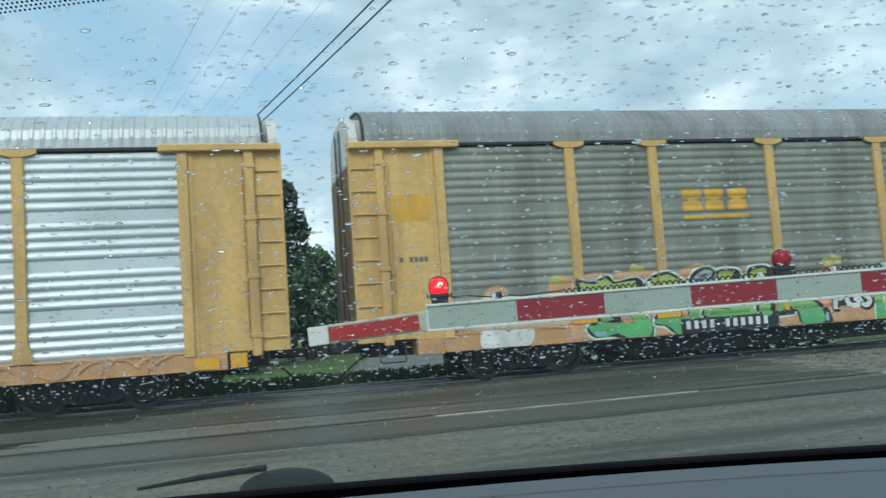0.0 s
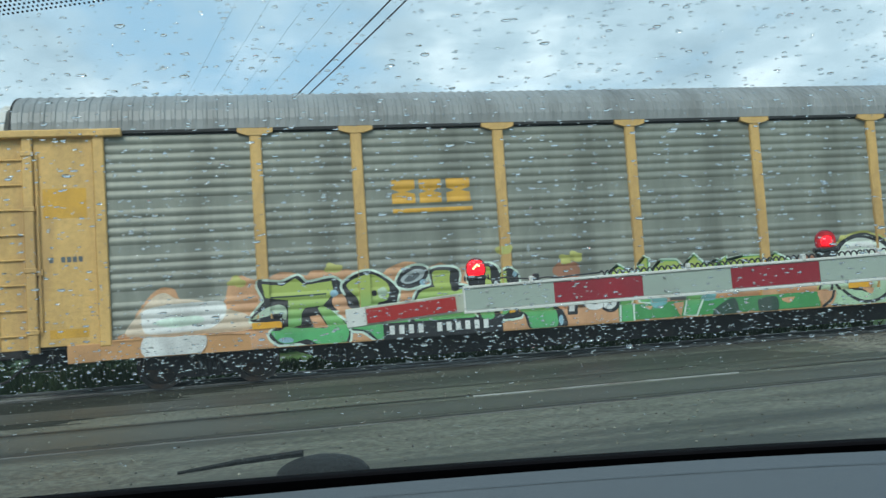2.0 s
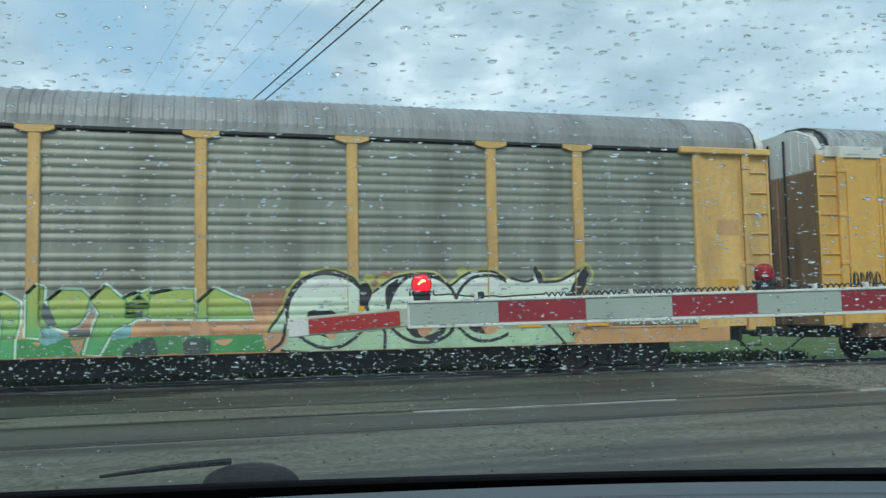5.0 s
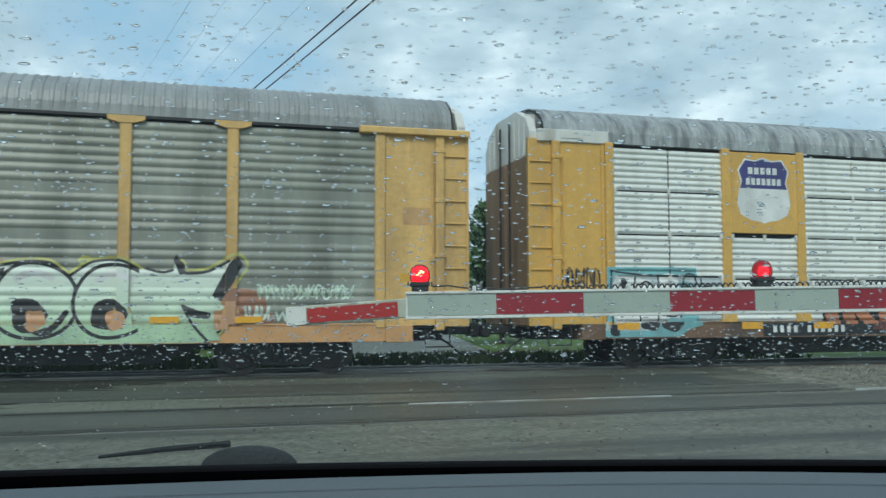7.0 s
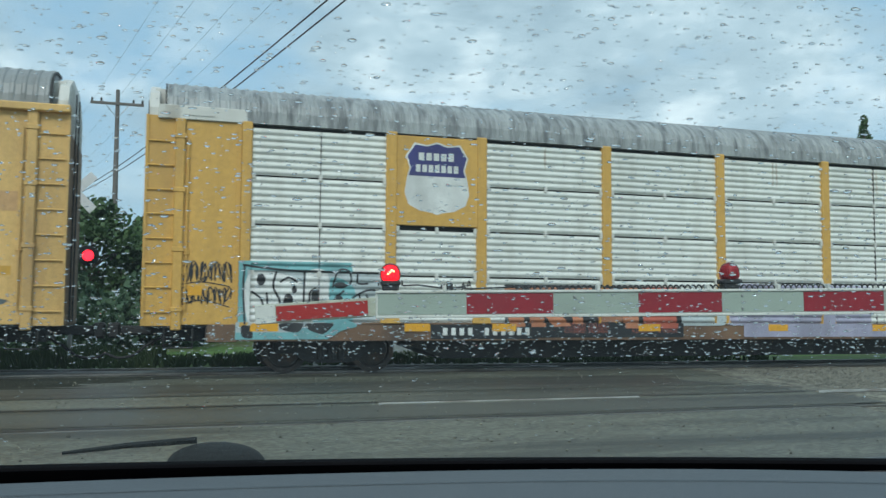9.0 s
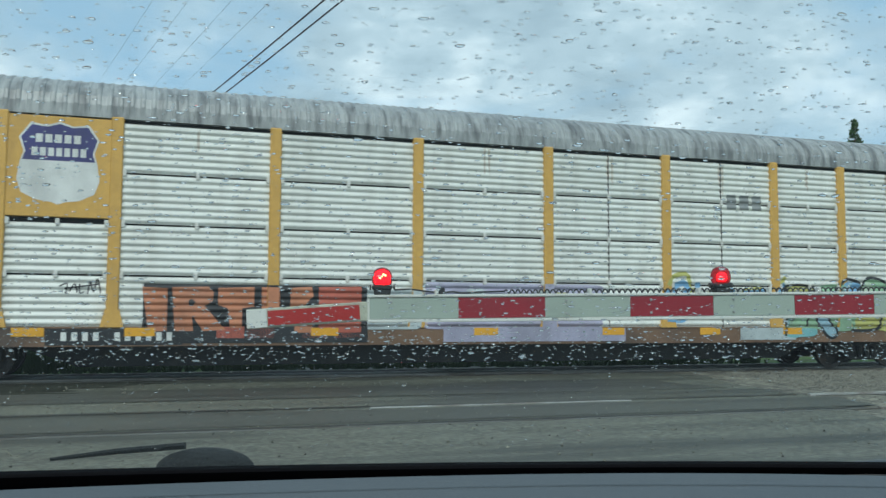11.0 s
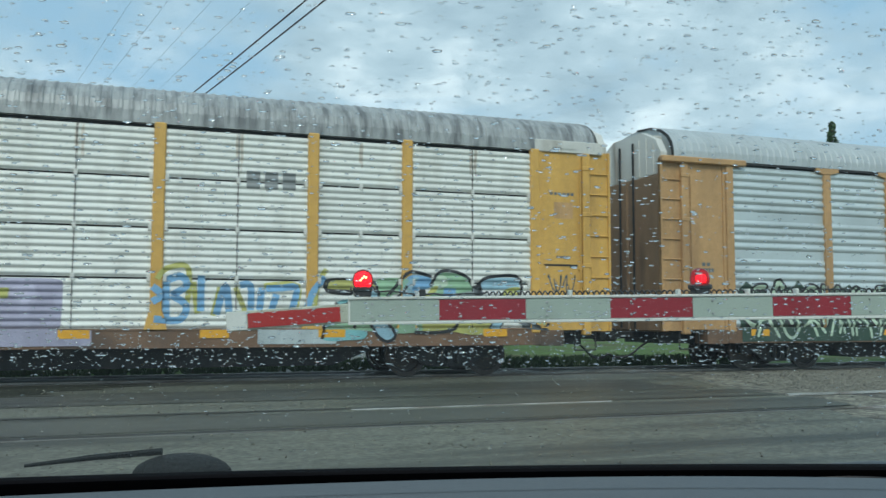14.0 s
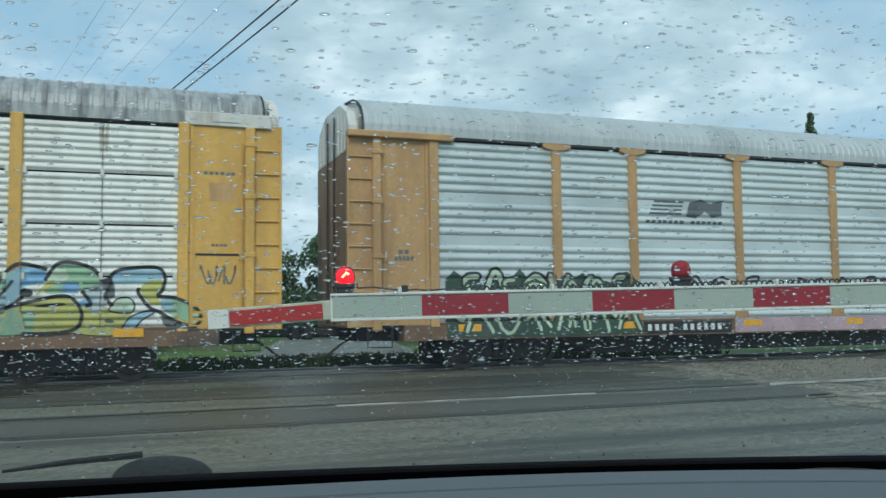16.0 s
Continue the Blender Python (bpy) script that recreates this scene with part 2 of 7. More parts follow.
# ---- mesh helpers ----
class Mesh:
    def __init__(self):
        self.v, self.f = [], []

    def add(self, verts, faces):
        o = len(self.v)
        self.v += [tuple(v) for v in verts]
        self.f += [tuple(i + o for i in f) for f in faces]
        return self

    def box(self, x0, x1, y0, y1, z0, z1, m=None, c=0.0):
        """A box with its edges cut off by c."""
        if c <= 0:
            vs = [(x, y, z) for z in (z0, z1) for y in (y0, y1) for x in (x0, x1)]
            fs = [(0, 2, 3, 1), (4, 5, 7, 6), (0, 1, 5, 4), (2, 6, 7, 3), (0, 4, 6, 2), (1, 3, 7, 5)]
        else:
            vs, fs = [], []
            for z, i in ((z0, c), (z0 + c, 0), (z1 - c, 0), (z1, c)):
                a, b, p, q = x0 + i, x1 - i, y0 + i, y1 - i
                k = c if i == 0 else 0
                vs += [(a + k, p, z), (b - k, p, z), (b, p + k, z), (b, q - k, z), (b - k, q, z), (a + k, q, z), (a, q - k, z), (a, p + k, z)]
            fs = [tuple(range(7, -1, -1)), tuple(range(24, 32))]
            for r in range(3):
                fs += [(r * 8 + i, r * 8 + (i + 1) % 8, r * 8 + 8 + (i + 1) % 8, r * 8 + 8 + i) for i in range(8)]
        if m is not None:
            vs = [m @ Vector(v) for v in vs]
        return self.add(vs, fs)

    def tube(self, pts, radii, seg=8, caps=True):
        pts = [Vector(p) for p in pts]
        vs, fs = [], []
        for i, p in enumerate(pts):
            d = (pts[min(i + 1, len(pts) - 1)] - pts[max(i - 1, 0)]).normalized()
            a = d.orthogonal().normalized() if i == 0 else (a - d * a.dot(d)).normalized()
            b = d.cross(a)
            r = radii[i] if isinstance(radii, (list, tuple)) else radii
            vs += [p + r * (math.cos(2 * math.pi * k / seg) * a + math.sin(2 * math.pi * k / seg) * b) for k in range(seg)]
            if i:
                o = (i - 1) * seg
                fs += [(o + k, o + (k + 1) % seg, o + seg + (k + 1) % seg, o + seg + k) for k in range(seg)]
        if caps:
            fs += [tuple(range(seg - 1, -1, -1)), tuple(range((len(pts) - 1) * seg, len(pts) * seg))]
        return self.add(vs, fs)

    def lathe(self, prof, seg=20, m=None):
        """A turned body about z from (radius, z) pairs."""
        vs, fs = [], []
        for r, z in prof:
            vs += [(r * math.cos(2 * math.pi * k / seg), r * math.sin(2 * math.pi * k / seg), z) for k in range(seg)]
        for i in range(len(prof) - 1):
            fs += [(i * seg + k, i * seg + (k + 1) % seg, (i + 1) * seg + (k + 1) % seg, (i + 1) * seg + k) for k in range(seg)]
        fs += [tuple(range(seg - 1, -1, -1)), tuple(range((len(prof) - 1) * seg, len(prof) * seg))]
        if m is not None:
            vs = [m @ Vector(v) for v in vs]
        return self.add(vs, fs)

    def plate(self, outline, y0, y1):
        """A flat plate in x and z from y0 (front) to y1."""
        n = len(outline)
        vs = [(x, y0, z) for x, z in outline] + [(x, y1, z) for x, z in outline]
        fs = [tuple(range(n)), tuple(range(2 * n - 1, n - 1, -1))]
        fs += [(i, i + n, (i + 1) % n + n, (i + 1) % n) for i in range(n)]
        return self.add(vs, fs)

    def data(self, name, smooth=False):
        me = bpy.data.meshes.new(name)
        me.from_pydata(self.v, [], self.f)
        bm = bmesh.new()
        bm.from_mesh(me)
        bmesh.ops.recalc_face_normals(bm, faces=bm.faces)
        bm.to_mesh(me)
        bm.free()
        if smooth:
            me.polygons.foreach_set("use_smooth", [True] * len(me.polygons))
        return me


def part(name, mesh, material, parent=None, label="", smooth=False, m=None):
    me = mesh if isinstance(mesh, bpy.types.Mesh) else mesh.data(name, smooth)
    if not me.materials:
        me.materials.append(material)
    ob = new(name, me)
    if parent is not None:
        ob.parent = parent
    if m is not None:
        ob.matrix_basis = m
    return tagged(ob, label) if label else ob


def empty(name, m, label, category, group="", kind=""):
    ob = new(name)
    ob.matrix_basis = m
    ob.empty_display_size = 0.3
    return tagged(ob, label, category, group, kind)


# ---- ground, road, tracks ----
def ground_z(y):
    return float(np.interp(y, (-400, 9.3, 10.7, 12.2, 14.5, 17.0, 19.9, 22.5, 27, 900), (0, 0, 0.03, 0.10, 0.13, 0.15, 0.15, 0.06, -0.05, -0.05)))


def strip(xs, ys, lift=0.0, edge=None):
    """A sheet that follows the ground's rise, with its foot sunk."""
    vs, fs = [], []
    for y in ys:
        for i, x in enumerate(xs):
            e = edge(y) if edge else 0
            vs.append((x + e, y, ground_z(y) + lift))
    n = len(xs)
    for j in range(len(ys) - 1):
        fs += [(j * n + i, j * n + i + 1, (j + 1) * n + i + 1, (j + 1) * n + i) for i in range(n - 1)]
    return Mesh().add(vs, fs)


M_GRASS = mat("mown_grass", (0.075, 0.135, 0.035), 0.9, 0.0, 0.6, 0.8, (0.5, 1, 1), (0.09, 0.085, 0.045), (0.48, 0.68), 0.8, 9, grainy=2.0)
M_ASPHALT = mat("wet_worn_asphalt", (0.102, 0.106, 0.083), 0.52, 0.0, 0.62, 1.4, (0.13, 1.5, 1), (0.036, 0.040, 0.033), (0.49, 0.64), 1.0, 15, grainy=3.4)
M_ASPHALT_B = mat("dark_patched_asphalt", (0.058, 0.062, 0.052), 0.5, 0.0, 0.42, 1.1, (0.10, 1.6, 1), (0.024, 0.027, 0.024), (0.48, 0.64), 0.6, 26, grainy=1.3)
M_BALLAST = mat("grey_ballast_gravel", (0.17, 0.165, 0.13), 0.8, 0.0, 0.7, 3.0, (1, 1, 1), (0.06, 0.056, 0.05), (0.5, 0.62), 1.0, 11, grainy=3.5)
M_TAR = mat("tar_filled_flangeway", (0.015, 0.016, 0.017), 0.5, 0.0, 0.3, 2.0)

gxs = [-900, -300, -100, -40, -20, 0, 20, 40, 100, 300, 900]
gys = [-400, -60, -10, 0, 5, 9.3, 10.0, 10.7, 11.4, 12.2, 13, 14.5, 16, 17.0, 18.4, 19.9, 21, 22.5, 24.5, 27, 60, 150, 400, 900]
tagged(part("ground", strip(gxs, gys), M_GRASS), "flat green verge of mown wet grass", "ground", kind="structure")
tagged(part("ballast", strip([-80, -40, -10, 10, 40, 80], [9.2, 9.9, 10.7, 11.4, 12.2, 13, 14.5, 16, 17.0, 18.4, 19.9, 20.6], 0.012), M_BALLAST), "grey gravel ballast round both railway tracks", "ballast", kind="structure")
ys = [-12, -5, 0, 5, 8, 9.3, 10.0, 10.7, 11.4, 12.2, 13, 14.5, 16, 17.0, 17.25]
tagged(part("road", strip([-16, -8, -3, 2, 6, 10.2], ys, 0.024, lambda y: 0.16 * (y - 12) + 0.25 * math.sin(1.7 * y)), M_ASPHALT), "wet worn grey asphalt of the level crossing", "road", kind="structure")
ys = [19.6, 20.6, 22.5, 27, 40, 90]
tagged(part("road_beyond", strip([2.6, 5, 8.4], ys, 0.024, lambda y: 0.22 * (y - 22)), M_ASPHALT), "wet asphalt road on the far side of the tracks", "road", kind="structure")
tagged(part("crossing_panel", strip([-3, 2, 8.6], [18.0, 18.7], 0.05), M_ASPHALT_B), "dark asphalt between the main rails", "pavement", kind="structure")
tagged(part("asphalt_patch", strip([-20, -8, -3, 2, 6, 10.6], [10.95, 11.4, 11.95], 0.032), M_ASPHALT_B), "darker asphalt patch between the siding rails", "pavement", kind="structure")
tagged(part("asphalt_patch", strip([-20, -8, -3, 2, 6.5, 9.6], [13.6, 14.5, 15.1], 0.032, lambda y: 0.3 * math.sin(y * 2)), M_ASPHALT_B), "long dark repair strip in the crossing asphalt", "pavement", kind="structure")

# Train shade and edge darkening put into the colour of a near-black ground sheet.
M_SHADE_GROUND = mat("painted_ground_shade", (0.030, 0.032, 0.024), 0.95, 0.0, 0.5, 1.6, (0.3, 1.2, 1), (0.05, 0.052, 0.04), (0.5, 0.7), 1.0, 14, grainy=3.0)
M_SHADE_GROUND.node_tree.nodes["Principled BSDF"].inputs["Specular IOR Level"].default_value = 0.12
M_GRASS.node_tree.nodes["Principled BSDF"].inputs["Specular IOR Level"].default_value = 0.1
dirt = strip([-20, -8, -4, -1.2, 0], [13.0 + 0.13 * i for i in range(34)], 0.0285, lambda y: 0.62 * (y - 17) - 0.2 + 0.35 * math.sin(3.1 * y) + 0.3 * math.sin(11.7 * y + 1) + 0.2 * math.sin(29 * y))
tagged(part("shade_patch", dirt, M_SHADE_GROUND), "near-black painted shade on the asphalt beside the track", "dirt", kind="structure")

rnd = random.Random(31)
stones = Mesh()
for _ in range(1800):
    x, y, r = rnd.uniform(-9, 13), rnd.uniform(6.2, 16.8), 0.005 + 0.02 * rnd.random() ** 2
    z = ground_z(y) + 0.03
    stones.add([(x + r, y, z), (x, y + r * rnd.uniform(0.6, 1), z), (x - r, y, z), (x, y - r, z), (x + 0.2 * r, y, z + r * rnd.uniform(0.5, 0.9)), (x, y, z - 0.5 * r)], [(0, 1, 4), (1, 2, 4), (2, 3, 4), (3, 0, 4), (1, 0, 5), (2, 1, 5), (3, 2, 5), (0, 3, 5)])
tagged(part("loose_gravel", stones, M_BALLAST), "loose grey stones scattered on the asphalt", "gravel", kind="stuff")


def rail(y, top, x0, x1):
    g = Mesh()
    prof = [(-0.07, -0.15), (0.07, -0.15), (0.012, -0.125), (0.012, -0.045), (0.036, -0.035), (0.034, -0.004), (0.02, 0), (-0.02, 0), (-0.034, -0.004), (-0.036, -0.035), (-0.012, -0.045), (-0.012, -0.125)]
    n = len(prof)
    g.add([(x0, y + a, top + b) for a, b in prof] + [(x1, y + a, top + b) for a, b in prof], [tuple(range(n)), tuple(range(2 * n - 1, n - 1, -1))] + [(i, (i + 1) % n, (i + 1) % n + n, i + n) for i in range(n)])
    return g


rnd = random.Random(32)
stones = Mesh()
for _ in range(4200):
    y = rnd.uniform(12.4, 16.9)
    x, r = 11.0 + 0.16 * (y - 12) + 5.5 * rnd.random() ** 0.9, rnd.uniform(0.012, 0.036)
    z = ground_z(y) + 0.018
    stones.add([(x + r, y, z), (x, y + r * rnd.uniform(0.6, 1), z), (x - r, y, z), (x, y - r, z), (x + 0.3 * r, y, z + r * rnd.uniform(0.5, 1.0)), (x, y, z - 0.5 * r)], [(0, 1, 4), (1, 2, 4), (2, 3, 4), (3, 0, 4), (1, 0, 5), (2, 1, 5), (3, 2, 5), (0, 3, 5)])
M_STONE = mat("pale_crushed_stone", (0.16, 0.157, 0.13), 0.8, 0.0, 0.5, 6.0, bump=0.3, bump_scale=60)
tagged(part("ballast_stones", stones, M_STONE), "pale crushed stone beside the crossing asphalt", "gravel", kind="stuff")
M_RAIL_DULL = mat("dull_wet_rail_steel", (0.16, 0.16, 0.15), 0.5, 0.4, 0.3, 4.0, (0.3, 1, 1), (0.07, 0.06, 0.05), (0.5, 0.7), 0.1, 30)
for y in (17.63, 19.07):
    tagged(part("rail", rail(y, 0.22, -120, 120), M_RAIL_DULL), "worn steel rail under the train", "rail", "rails", "structure")
# the siding's rails come and go in the asphalt
for y, top, x0, x1, m, label in ((10.72, 0.064, -60, 10.4, M_RAIL_DULL, "dull steel rail sunk in the crossing asphalt"), (10.72, 0.075, 10.4, 120, M_RAIL, "bare steel rail of the siding"),
                                 (12.16, 0.118, -60, 2.9, M_RAIL_DULL, "dull steel rail sunk in the crossing asphalt"), (12.16, 0.1345, 2.9, 7.0, M_RAIL, "polished steel rail in the crossing asphalt"),
                                 (12.16, 0.116, 7.0, 10.35, M_RAIL_DULL, "dull steel rail sunk in the crossing asphalt"), (12.16, 0.155, 10.35, 120, M_RAIL, "bare steel rail of the siding")):
    tagged(part("rail", rail(y, top, x0, x1), m), label, "rail", "rails", "structure")
for y in (10.80, 12.27):
    g = strip([-18, -8, -3, 0, 3, 6, 10.2], [y - 0.035, y + 0.04], 0.034)
    tagged(part("flangeway", g, M_TAR), "dark wet groove along the rail", "groove", kind="structure")

# ---- the train ----
POSTS = (-9.025, -7.12, -4.27, -1.43, 1.43, 4.27, 7.12, 9.025)
COL, END = 11.84, 13.66
SILL0, SILL1, EAVE = 0.62, 0.97, 4.78
FRONT = -1.50
PROFILE = ((-1.50, 4.78), (-1.49, 4.96), (-1.43, 5.14), (-1.28, 5.31), (-1.02, 5.46), (-0.66, 5.57), (0.0, 5.63))


RIB_DEPTH = {7: 0.033, 21: 0.037, 22: 0.020}


def rib_profile(h, ribs, flat=()):
    """Heights and depths up a ribbed sheet: rounded ribs with a flat between each."""
    prof, depth, pitch = [(0.0, 0.0)], RIB_DEPTH[ribs], h / ribs
    for k in range(ribs):
        if k in flat:
            continue
        z, b = (k + 0.5) * pitch, pitch * 0.44
        prof += [(z - b, 0), (z - b * 0.62, -0.62 * depth), (z - b * 0.24, -depth), (z + b * 0.16, -depth), (z + b * 0.56, -0.58 * depth), (z + b, 0)]
    prof.append((h, 0.0))
    return prof


def corrugated(w, h, ribs, flat=()):
    """One side panel, its foot at z = 0, with level ribs standing out of it."""
    prof = rib_profile(h, ribs, flat)
    vs, fs = [], []
    n = len(prof)
    for x in (-w / 2, w / 2):
        vs += [(x, y, z) for z, y in prof] + [(x, 0.03, h), (x, 0.03, 0)]
    m = n + 2
    fs = [(i, i + 1, i + 1 + m, i + m) for i in range(m - 1)] + [(m - 1, 0, m, 2 * m - 1), tuple(range(m)), tuple(range(2 * m - 1, m - 1, -1))]
    return Mesh().add(vs, fs)


def roof_mesh(x0, x1, pitch=0.19, rise=1.0):
    half = [(y, EAVE + (z - EAVE) * rise) for y, z in PROFILE]
    prof = half + [(-y, z) for y, z in reversed(half[:-1])]
    n = len(prof)
    vs, fs = [], []
    cols = int((x1 - x0) / pitch)
    xs = []
    for c in range(cols):
        b = x0 + c * pitch
        xs += [(b, 0), (b + 0.52 * pitch, 0), (b + 0.62 * pitch, 0.016), (b + 0.90 * pitch, 0.016)]
    xs.append((x1, 0))
    for x, up in xs:
        for y, z in prof:
            k = 0 if z < 4.9 else up
            vs.append((x, y * (1 + k / 1.5), z + k))
    for i in range(len(xs) - 1):
        fs += [(i * n + j, i * n + j + 1, (i + 1) * n + j + 1, (i + 1) * n + j) for j in range(n - 1)]
    vs += [(x0, y, 4.76) for y, z in prof[:1]]
    fs += [tuple(range(n)), tuple(range((len(xs) - 1) * n, len(xs) * n))]
    return Mesh().add(vs, fs)


def wheelset():
    g = Mesh()
    turn = Matrix.Rotation(radians(90), 4, "X")
    for s in (-1, 1):
        prof = [(0.05, -0.07), (0.14, -0.08), (0.16, -0.03), (0.33, -0.02), (0.35, -0.07), (0.42, -0.065), (0.42, 0.05), (0.45, 0.07), (0.45, 0.09), (0.35, 0.09), (0.33, 0.03), (0.14, 0.04), (0.05, 0.05)]
        g.lathe([(r, z if s > 0 else -z) for r, z in prof], 24, Matrix.Translation((0, s * -0.72, 0)) @ turn)
        for k in range(3):
            a = k * 2 * math.pi / 3
            g.box(-0.04, 0.04, s * -0.83 - 0.02, s * -0.83 + 0.02, 0.06, 0.11, Matrix.Rotation(a, 4, "Y"))
    g.tube([(0, -0.95, 0), (0, 0.95, 0)], 0.075, 10)
    return g


WHEELSET = wheelset().data("wheelset")
WHEELSET.materials.append(M_WHEEL)
WHEELS = []


def truck_frame():
    g = Mesh()
    for s in (-1, 1):
        y0, y1 = s * 0.90 - 0.07, s * 0.90 + 0.07
        out = [(-1.12, 0.36), (-1.12, 0.56), (-0.98, 0.60), (-0.62, 0.58), (-0.35, 0.60), (0.35, 0.60), (0.62, 0.58), (0.98, 0.60), (1.12, 0.56), (1.12, 0.36), (0.72, 0.36), (0.55, 0.22), (0.34, 0.17), (-0.34, 0.17), (-0.55, 0.22), (-0.72, 0.36)]
        g.plate(out, y0, y1)
        for k in (-0.2, 0.0, 0.2):
            g.tube([(k, s * 0.99, 0.24), (k, s * 0.99, 0.50)], 0.07, 8)
    g.box(-0.22, 0.22, -0.95, 0.95, 0.34, 0.56)
    return g


TRUCK = truck_frame().data("side_frame")
TRUCK.materials.append(M_BLACK)


def ladder_bay(sx):
    """Narrow recessed bay at the car's corner with its rungs."""
    g = Mesh()
    a, b = sorted((sx * 13.03, sx * 13.66))
    g.box(a, b, FRONT + 0.055, FRONT + 0.10, 0.9, EAVE)
    g.box(a, a + 0.05, FRONT + 0.02, FRONT + 0.12, 0.9, EAVE)
    g.box(b - 0.05, b, FRONT + 0.02, FRONT + 0.12, 0.9, EAVE)
    return g


CLIP = Mesh().box(-0.035, 0.035, -0.02, 0.02, -0.06, 0.06, c=0.008).data("clip")
CLIP.materials.append(M_WHITE_STEEL)


def autorack(name_label, panel, post, roof, sill, tiers, ribs, tee, white_top, end_low, x, rise=1.0):
    car = empty("autorack_car", pose(x, 18.35, 0.22), name_label, "rail car", "cars of the train")
    car["ribs"] = ribs
    # underframe, deck, roof
    g = Mesh().box(-13.2, 13.2, -1.42, 1.42, 0.88, 0.97)
    part("deck", g, M_BLACK, car)
    out = [(-13.3, 0.60), (-13.3, 0.86), (13.3, 0.86), (13.3, 0.60), (8.6, 0.56), (7.7, 0.22), (-7.7, 0.22), (-8.6, 0.56)]
    part("centre_sill", Mesh().plate(out, -0.75, 0.75), M_BLACK, car, "black fish-bellied underframe beam")
    part("side_sill", Mesh().box(-11.95, 11.95, FRONT - 0.02, FRONT + 0.10, SILL0, SILL1, c=0.012), sill, car)
    part("side_sill", Mesh().box(-11.95, 11.95, 1.40, 1.52, SILL0, SILL1, c=0.012), sill, car)
    part("roof", roof_mesh(-13.3, 13.3, 0.19, rise), roof, car)
    part("lining", Mesh().box(-13.2, 13.2, FRONT + 0.13, FRONT + 0.15, SILL1, EAVE + 0.02).box(-13.2, 13.2, 1.37, 1.46, SILL0 + 0.1, EAVE + 0.02), M_DARK_SEAM, car)
    part("eave_rail", Mesh().box(-13.3, 13.3, FRONT - 0.005, FRONT + 0.13, EAVE - 0.045, EAVE + 0.01), roof if not tee else M_DARK_SEAM, car)
    # panels between the posts, each its own sheet
    edges = (-COL,) + POSTS + (COL,)
    shared = {}
    tier_h = (EAVE - 0.09 - SILL1) / tiers
    for i in range(len(edges) - 1):
        a, b = edges[i] + 0.10, edges[i + 1] - 0.10
        for t in range(tiers):
            if white_top and i == 1 and t >= 2:
                continue
            w = round(b - a, 3)
            if w not in shared:
                shared[w] = corrugated(w, tier_h - (0.035 if tiers > 1 else 0), ribs, flat=() if tiers > 1 else (4, 9, 14)).data("side_panel")
                shared[w].materials.append(panel)
            part("side_panel", shared[w], panel, car, m=pose((a + b) / 2, FRONT + 0.05, SILL1 + 0.005 + t * tier_h))
        if white_top and i in (0, 5, 6, 8):
            part("seam", Mesh().box((a + b) / 2 - 0.006, (a + b) / 2 + 0.006, FRONT + 0.012, FRONT + 0.05, SILL1, EAVE - 0.09), M_DARK_SEAM, car)
        if white_top:
            for t in range(1, tiers):
                for xx in (a + 0.04, (a + b) / 2, b - 0.04):
                    part("clip", CLIP, M_WHITE_STEEL, car, m=pose(xx, FRONT + 0.012, SILL1 + t * tier_h - 0.012))
    # posts with their plates
    pm = Mesh().box(-0.108, 0.108, FRONT - 0.03, FRONT + 0.09, SILL1 - 0.02, EAVE - 0.02, c=0.02)
    if tee:
        pm.plate([(-0.33, EAVE - 0.005), (0.33, EAVE - 0.005), (0.33, EAVE - 0.08), (0.14, EAVE - 0.14), (-0.14, EAVE - 0.14), (-0.33, EAVE - 0.08)], FRONT - 0.045, FRONT + 0.03)
    pm = pm.data("post")
    pm.materials.append(post)
    for p in POSTS:
        part("post", pm, post, car, m=pose(p, 0, 0))
    gm = Mesh().plate([(-0.20, SILL1 - 0.03), (0.20, SILL1 - 0.03), (0.19, SILL1 + 0.03), (0.125, SILL1 + 0.30), (-0.125, SILL1 + 0.30), (-0.19, SILL1 + 0.03)], FRONT - 0.036, FRONT + 0.04).data("post_foot")
    gm.materials.append(post)
    for p in POSTS:
        part("post_foot", gm, post, car, m=pose(p, 0, 0))
    lm = Mesh().box(-11.9, 11.9, FRONT - 0.036, FRONT, SILL1 - 0.03, SILL1 - 0.012).box(-11.9, 11.9, FRONT - 0.036, FRONT, SILL0, SILL0 + 0.016)
    part("sill_flange", lm, sill, car)
    for s in (-1, 1):
        part("latch", Mesh().box(s * 12.9 - 0.05, s * 12.9 + 0.05, FRONT - 0.02, FRONT + 0.05, 2.2, 2.32, c=0.01).tube([(s * 12.9, FRONT - 0.02, 1.2), (s * 12.9, FRONT - 0.02, 4.4)], 0.016, 6), post, car)
        for zz in (1.2, 2.3, 3.4, 4.4):
            part("hinge", Mesh().box(s * 13.05 - 0.11, s * 13.05 + 0.11, FRONT - 0.055, FRONT, zz - 0.045, zz + 0.045, c=0.01), post, car)
        part("corner_post", Mesh().box(s * COL - 0.1, s * COL + 0.1, FRONT - 0.04, FRONT + 0.10, SILL1 - 0.1, EAVE - 0.02, c=0.02), post, car)
        # flat door sheet with its frame, a ladder bay, and the end doors
        a, b = sorted((s * 11.93, s * 13.05))
        part("end_panel", Mesh().box(a, b, FRONT + 0.03, FRONT + 0.07, 0.92, EAVE - 0.05, c=0.01).box(a + 0.02, a + 0.09, FRONT + 0.005, FRONT + 0.05, 0.92, EAVE - 0.05).box(b - 0.09, b - 0.02, FRONT + 0.005, FRONT + 0.05, 0.92, EAVE - 0.05), post, car)
